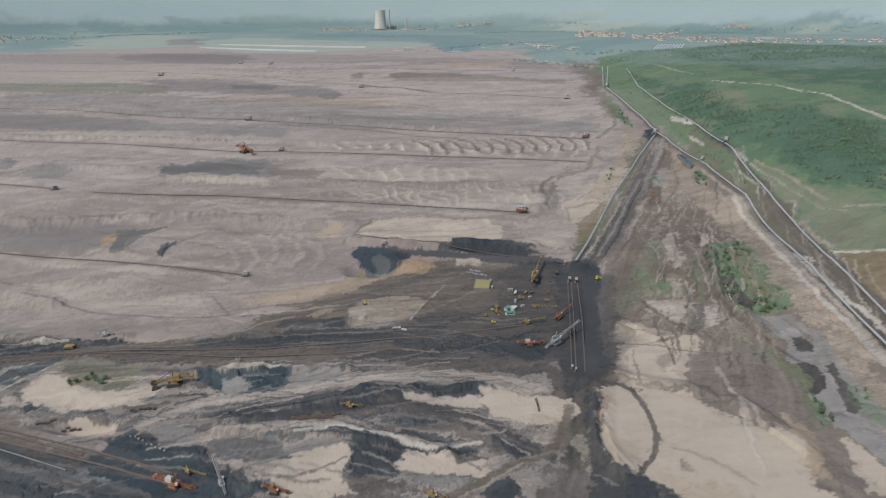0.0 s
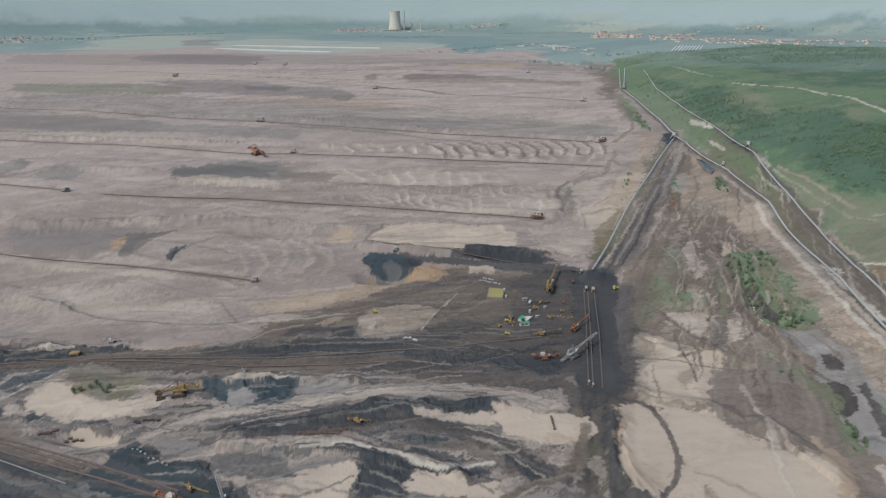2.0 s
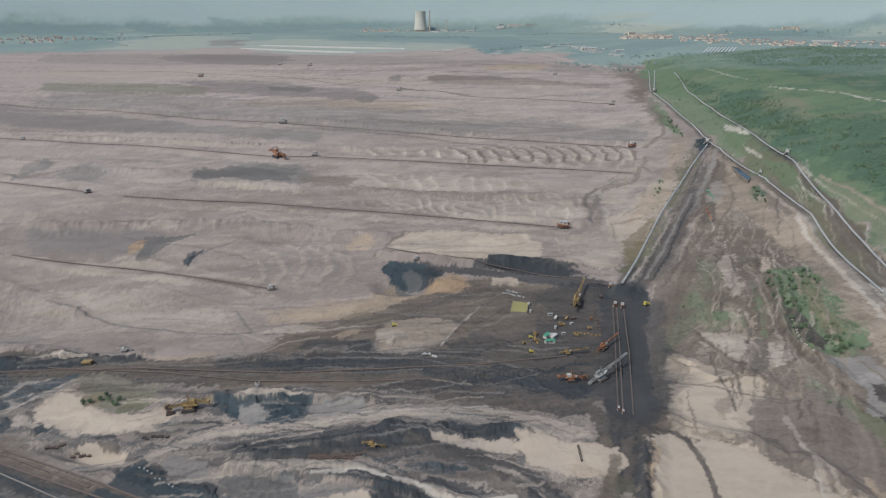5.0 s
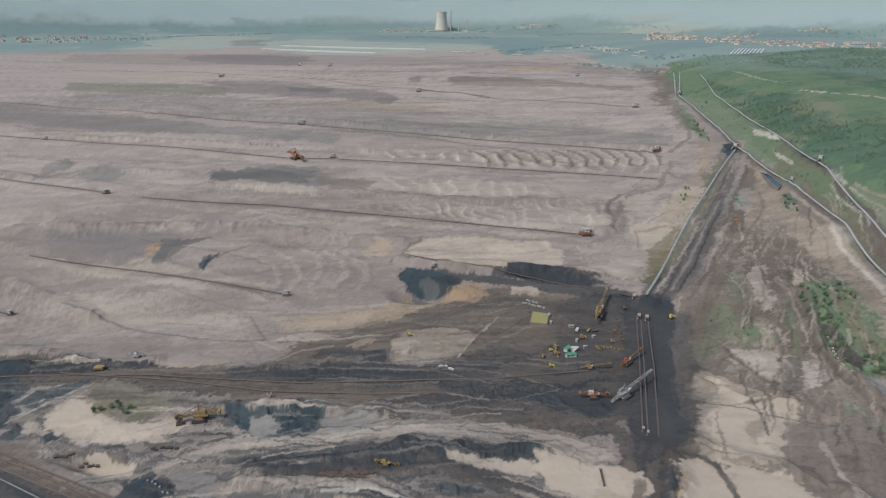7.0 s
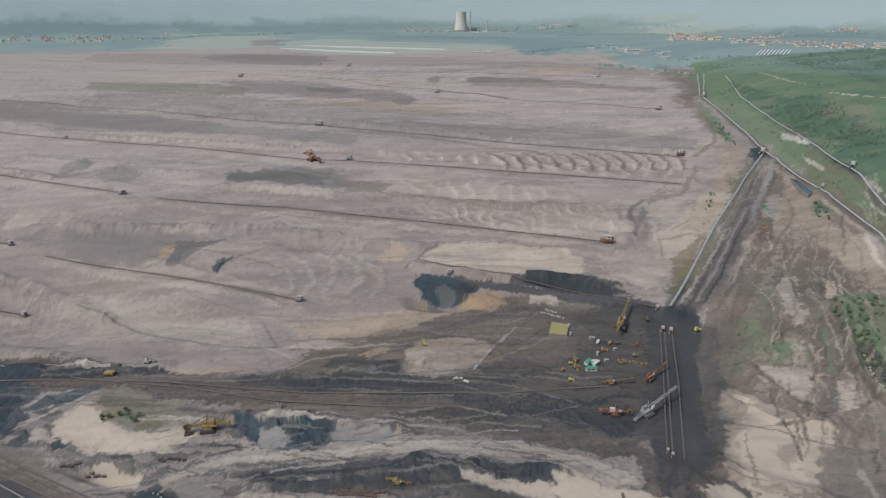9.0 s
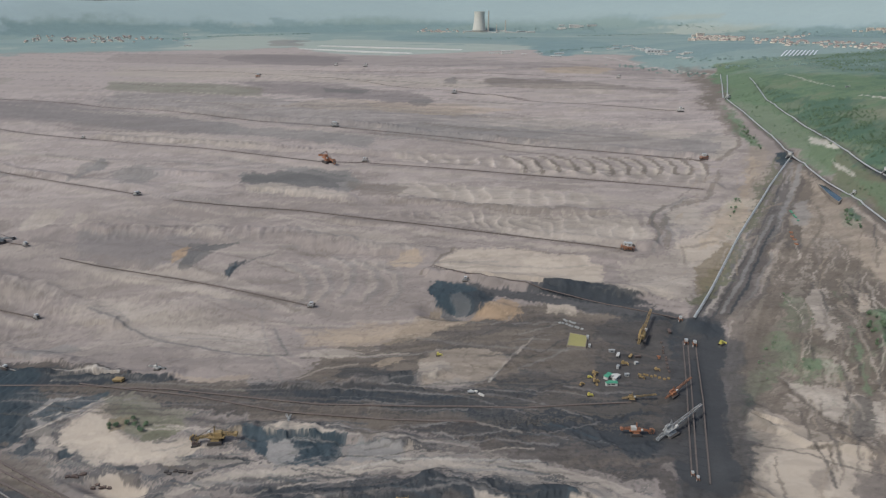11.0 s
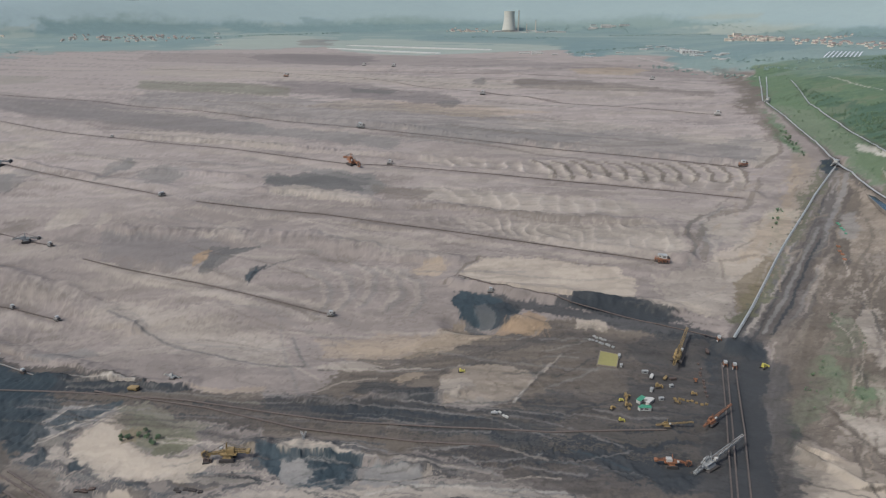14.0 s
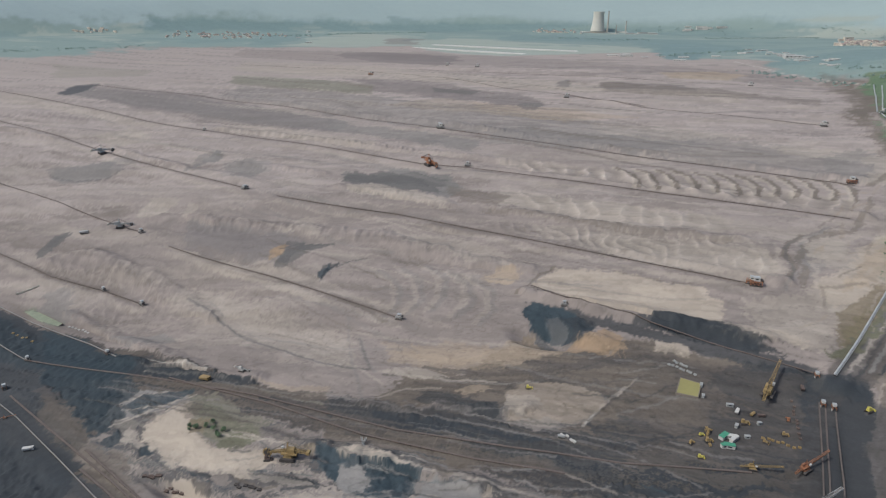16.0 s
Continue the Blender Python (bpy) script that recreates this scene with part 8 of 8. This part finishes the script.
for i, (x, y, k) in enumerate(spots):
    m = Matrix.Translation((x, y, ground(x, y) - 0.3)) @ Matrix.Rotation(rng.random() * 6.28, 4, "Z") @ Matrix.Scale(k, 4)
    if i < 3:
        kinds[i].matrix_world = m
    else:
        copy_thing(kinds[i % 3], Matrix.Translation(m.translation) @ Matrix.Rotation(rng.random() * 6.28, 4, "Z")).scale = (k, k, k * rng.uniform(0.8, 1.2))


def woodland(name, label, outlines, count, tall, seed, near, each):
    """Scrub and woods that nobody could count, thrown inside outlines of woodland."""
    rng = random.Random(seed)
    lists = ([], [])
    for pts in outlines:
        xs, ys = [p[0] for p in pts], [p[1] for p in pts]
        n = int(count * min(1.0, (max(xs) - min(xs)) * (max(ys) - min(ys)) / 4e5))
        px = np.array([rng.uniform(min(xs), max(xs)) for _ in range(n)])
        py = np.array([rng.uniform(min(ys), max(ys)) for _ in range(n)])
        d, inside = edge_distance(px, py, pts, True)
        dense = fbm(px / 55, py / 35, 4, seed) > -0.12
        ok = inside & dense & (np.hypot(px, py) > near) & (np.hypot(px, py) < 4300)
        pz = np.array([ground(a, b) for a, b in zip(px, py)])
        for x, y, z in zip(px[ok], py[ok], pz[ok]):
            k = rng.uniform(0.5, 1.25)
            clumps(lists, rng, x, y, z - 0.5, tall * 0.5 * k, tall * k, each, tall * 0.2 * k)
    ob = new(name, raw_mesh(name, *lists, LEAF))
    return tagged(ob, label, "woods", kind="stuff")


woodland("hillside_scrub", "dense green scrub and trees on a hillside", [l[4] for l in LAYERS if l[0] == "wood"], 6800, 4.4, 7, 500, 7)
woodland("hillside_bushes", "scattered green bushes on rough grass", [l[4] for l in LAYERS if l[0] == "grass"], 2600, 3.6, 8, 400, 6)
# leaf colour paled and blued to paint in the haze of distance
HAZELEAF = material("haze_tinted_leaves", (120, 140, 134), 0.9, 0.0, 0.2, 0.01)


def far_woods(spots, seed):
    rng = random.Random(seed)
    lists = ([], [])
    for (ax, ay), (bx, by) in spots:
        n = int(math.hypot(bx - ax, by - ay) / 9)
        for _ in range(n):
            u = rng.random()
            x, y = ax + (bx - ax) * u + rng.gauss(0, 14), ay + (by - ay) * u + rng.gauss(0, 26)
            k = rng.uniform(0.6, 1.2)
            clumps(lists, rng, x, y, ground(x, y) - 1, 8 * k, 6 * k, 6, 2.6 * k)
    return tagged(new("distant_tree_belts", raw_mesh("distant_tree_belts", *lists, HAZELEAF)), "hazy belts of trees across the far plain", "woods", kind="stuff")


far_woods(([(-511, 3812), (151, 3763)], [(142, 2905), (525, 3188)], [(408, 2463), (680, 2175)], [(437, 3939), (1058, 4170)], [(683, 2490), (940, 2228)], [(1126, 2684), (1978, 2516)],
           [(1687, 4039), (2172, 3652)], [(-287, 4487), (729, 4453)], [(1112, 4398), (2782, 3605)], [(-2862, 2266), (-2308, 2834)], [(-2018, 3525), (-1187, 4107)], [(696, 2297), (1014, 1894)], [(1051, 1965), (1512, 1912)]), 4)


# ---- the power station ----
def cooling_tower(x, y, r, h):
    ob = thing("cooling_tower", "tall cream concrete cooling tower of a power station", "cooling tower", x, y, group="power station")
    bm = bmesh.new()
    prof = [(1.0, 0.06), (0.9, 0.25), (0.8, 0.5), (0.745, 0.72), (0.75, 0.86), (0.78, 1.0)]
    rows = [[bm.verts.new((r * a * math.cos(t), r * a * math.sin(t), h * b)) for t in np.linspace(0, math.tau, 40, endpoint=False)] for a, b in prof + [(0.76, 1.0), (0.72, 0.8)]]
    for a, b in zip(rows, rows[1:]):
        for k in range(40):
            bm.faces.new((a[k], a[(k + 1) % 40], b[(k + 1) % 40], b[k]))
    part("shell", bm, material("weathered_tower_concrete", (184, 183, 174), 0.85, 0.0, 0.08, 0.02), ob)
    bm = bmesh.new()
    for k in range(40):
        t, u = k * math.tau / 40, (k + 0.5) * math.tau / 40
        bar(bm, (r * 1.03 * math.cos(t), r * 1.03 * math.sin(t), -4), (r * math.cos(u), r * math.sin(u), h * 0.065), 1.2)
    tagged(part("leg_ring", bm, CONCRETE, ob), kind="stuff")
    bm = bmesh.new()
    tube(bm, (0, 0, -4), (0, 0, 2), r * 1.06, n=40)
    part("basin", bm, CONCRETE, ob)
    return ob


def chimney(x, y, r, h):
    ob = thing("chimney", "slender pale concrete chimney", "chimney", x, y, group="power station")
    bm = bmesh.new()
    tube(bm, (0, 0, -4), (0, 0, h), r, r * 0.6, 20)
    part("shaft", bm, CONCRETE, ob)
    bm = bmesh.new()
    tube(bm, (0, 0, h - 4), (0, 0, h + 0.5), r * 0.72, r * 0.72, 20)
    part("rim", bm, STEEL, ob)
    return ob


cooling_tower(*(-153, 4402), 45, 124)
for (cx, cy), r, h in ((((-92, 4399)), 6, 128), (((20, 4407)), 5, 70), (((-38, 4400)), 4, 46)):
    chimney(cx, cy, r, h)


# ---- far buildings, built once each and set out in groups ----
def hall(name, label, cat, group, a, b, h, wall, roof, gable=0.0, rows=1, cols=4):
    ob = new(name)
    tagged(ob, label, cat, group)
    bm = bmesh.new()
    block(bm, (0, 0, h / 2 - 2), (a, b, h + 4))
    part("wall", bm, wall, ob)
    bm = bmesh.new()
    if gable:
        v = [bm.verts.new(p) for p in ((-a / 2 - 0.4, -b / 2 - 0.5, h), (a / 2 + 0.4, -b / 2 - 0.5, h), (a / 2 + 0.4, b / 2 + 0.5, h), (-a / 2 - 0.4, b / 2 + 0.5, h), (-a / 2 - 0.4, 0, h + gable), (a / 2 + 0.4, 0, h + gable))]
        for f in ((0, 1, 5, 4), (2, 3, 4, 5), (1, 2, 5), (3, 0, 4), (3, 2, 1, 0)):
            bm.faces.new([v[i] for i in f])
    else:
        block(bm, (0, 0, h + 0.4), (a + 0.6, b + 0.6, 0.8))
    part("roof", bm, roof, ob)
    for i in range(rows):
        for k in range(cols):
            bm = bmesh.new()
            block(bm, (-a / 2 + (k + 0.5) * a / cols, -b / 2 - 0.03, h * (i + 0.55) / rows), (a / cols * 0.4, 0.12, h / rows * 0.4))
            part("window", bm, GLASS, ob)
    return ob


WARM = material("warm_facade_render", (204, 192, 178), 0.8, 0.0, 0.12, 0.02)
kind_house = hall("house", "small pale house with a red tiled roof", "house", "houses of the far town", 15, 11, 6, PLASTER, TILE, 4, 2, 3)
kind_flats = hall("apartment_block", "pale slab apartment block with flat roof", "apartment block", "apartment blocks of the far town", 46, 13, 20, WARM, PLASTER, 0, 5, 6)
kind_hall = hall("factory_hall", "long white factory hall with a flat roof", "factory hall", "halls of the works", 70, 30, 9, WHITE, WHITE, 0, 1, 5)


def set_out(proto, area, n, seed, spread=0.3, lo=0.8, hi=1.3):
    """Copies of one building over a four-cornered stretch of land."""
    rng = random.Random(seed)
    (ax, ay), (bx, by), (cx, cy), (dx, dy) = area
    for _ in range(n):
        u, v = rng.random(), rng.random()
        x = (ax * (1 - u) + bx * u) * (1 - v) + (dx * (1 - u) + cx * u) * v
        y = (ay * (1 - u) + by * u) * (1 - v) + (dy * (1 - u) + cy * u) * v
        m = Matrix.Translation((x, y, ground(x, y))) @ Matrix.Rotation(rng.uniform(-spread, spread), 4, "Z")
        if proto.name not in PLACED:
            PLACED.add(proto.name)
            proto.matrix_world = m
        else:
            copy_thing(proto, m).scale = [rng.uniform(lo, hi)] * 3


PLACED = set()
set_out(kind_flats, [(901, 3309), (1097, 3112), (1286, 3691), (1124, 4002)], 46, 1, 0.6, 0.28, 0.6)
set_out(kind_house, [(901, 3309), (1097, 3112), (1286, 3691), (1124, 4002)], 70, 16, 1.5, 0.6, 1.1)
set_out(kind_flats, [(2005, 4012), (2148, 3931), (2153, 3975), (2046, 4026)], 12, 2, 0.5, 0.35, 0.6)
set_out(kind_house, [(985, 2775), (1322, 2360), (1525, 2729), (1290, 3554)], 95, 3, 1.5, 0.6, 1.0)
set_out(kind_house, [(1322, 2360), (1888, 2400), (2451, 3124), (1525, 2729)], 50, 4, 1.5, 0.6, 1.0)
set_out(kind_house, [(1193, 3052), (1737, 3984), (1814, 4081), (1553, 3887)], 20, 5, 1.5, 0.6, 1.0)
set_out(kind_house, [(-2254, 3209), (-1801, 3393), (-2065, 3845), (-2542, 3633)], 34, 6, 1.5, 0.6, 1.0)
set_out(kind_house, [(-583, 4375), (-236, 4246), (-285, 4449), (-515, 4452)], 40, 7, 1.5, 0.6, 1.0)
set_out(kind_house, [(-2410, 3135), (-1894, 3314), (-2234, 3824), (-2706, 3563)], 60, 8, 1.5, 0.6, 1.0)
set_out(kind_flats, [(-3114, 3196), (-2894, 3370), (-2946, 3412), (-3109, 3279)], 12, 9, 0.5, 0.35, 0.6)
set_out(kind_hall, [(477, 3059), (696, 2451), (733, 2634), (591, 3409)], 36, 10, 0.7, 0.22, 0.5)
set_out(kind_hall, [(337, 4468), (606, 4416), (596, 4491), (389, 4531)], 9, 11, 0.3, 0.5, 1.1)
set_out(kind_hall, [(-63, 2854), (340, 2631), (373, 2890), (14, 3008)], 10, 12, 0.2, 0.3, 0.7)
set_out(kind_hall, [(-243, 4371), (207, 4218), (199, 4461), (-228, 4450)], 18, 13, 0.4, 0.35, 0.8)
set_out(kind_hall, [(1444, 2518), (1535, 2511), (1677, 2746), (1579, 2733)], 3, 14, 0.1, 0.6, 1.0)
set_out(kind_hall, [(-1857, 3241), (-1596, 3251), (-1938, 3979), (-2156, 3904)], 6, 15, 0.3, 0.3, 0.6)


# ---- solar field, fields and greenhouses ----
def solar_rows(corner_a, corner_b, depth, n, turn):
    """Tables of panels side by side, each running up the slope along its heading."""
    (ax, ay), (bx, by) = corner_a, corner_b
    for k in range(n):
        u = (k + 0.5) / n
        x, y = ax + (bx - ax) * u, ay + (by - ay) * u
        row = thing("solar_panel_row", "long row of pale solar panels on grass", "solar panels", x, y, turn, "rows of the solar field")
        low = ground(x, y)

        def lift(v):
            return ground(x - math.sin(turn) * v, y + math.cos(turn) * v) - low

        bm = bmesh.new()
        edge = [(depth * (i / 12 - 0.5), lift(depth * (i / 12 - 0.5)) + 2.6) for i in range(13)]
        ring = [[bm.verts.new((w, v, z + h)) for w, h in ((-2.2, -0.5), (-2.2, 0), (2.2, 0.6), (2.2, 0.1))] for v, z in edge]
        for p, q in zip(ring, ring[1:]):
            for i in range(4):
                bm.faces.new((p[i], p[(i + 1) % 4], q[(i + 1) % 4], q[i]))
        bm.faces.new(ring[0])
        bm.faces.new(ring[-1][::-1])
        part("panel_table", bm, PANEL, row)
        for s in (-0.4, 0, 0.4):
            bm = bmesh.new()
            z = lift(s * depth)
            bar(bm, (0, s * depth, z - 2), (0, s * depth, z + 2.6), 0.4)
            part("post", bm, STEEL, row)


solar_rows((960, 2392), (1050, 2340), 170, 9, radians(-28))


def strip(pts, mat, label, name):
    x, y, turn, n = place(pts)
    ob = thing(name, label, "greenhouse", x, y, turn, "long white roofs on the plain")
    for k in (-1, 1):
        bm = bmesh.new()
        block(bm, (0, k * 11, 1.5), (n, 18, 5), top=0.95)
        part("bay", bm, mat, ob)
    return ob


strip([(-1020, 3254), (-405, 2984)], WHITE, "long low white greenhouse roof on the plain", "greenhouse")
strip([(-961, 3374), (-178, 3124)], WHITE, "long low white greenhouse roof on the plain", "greenhouse")
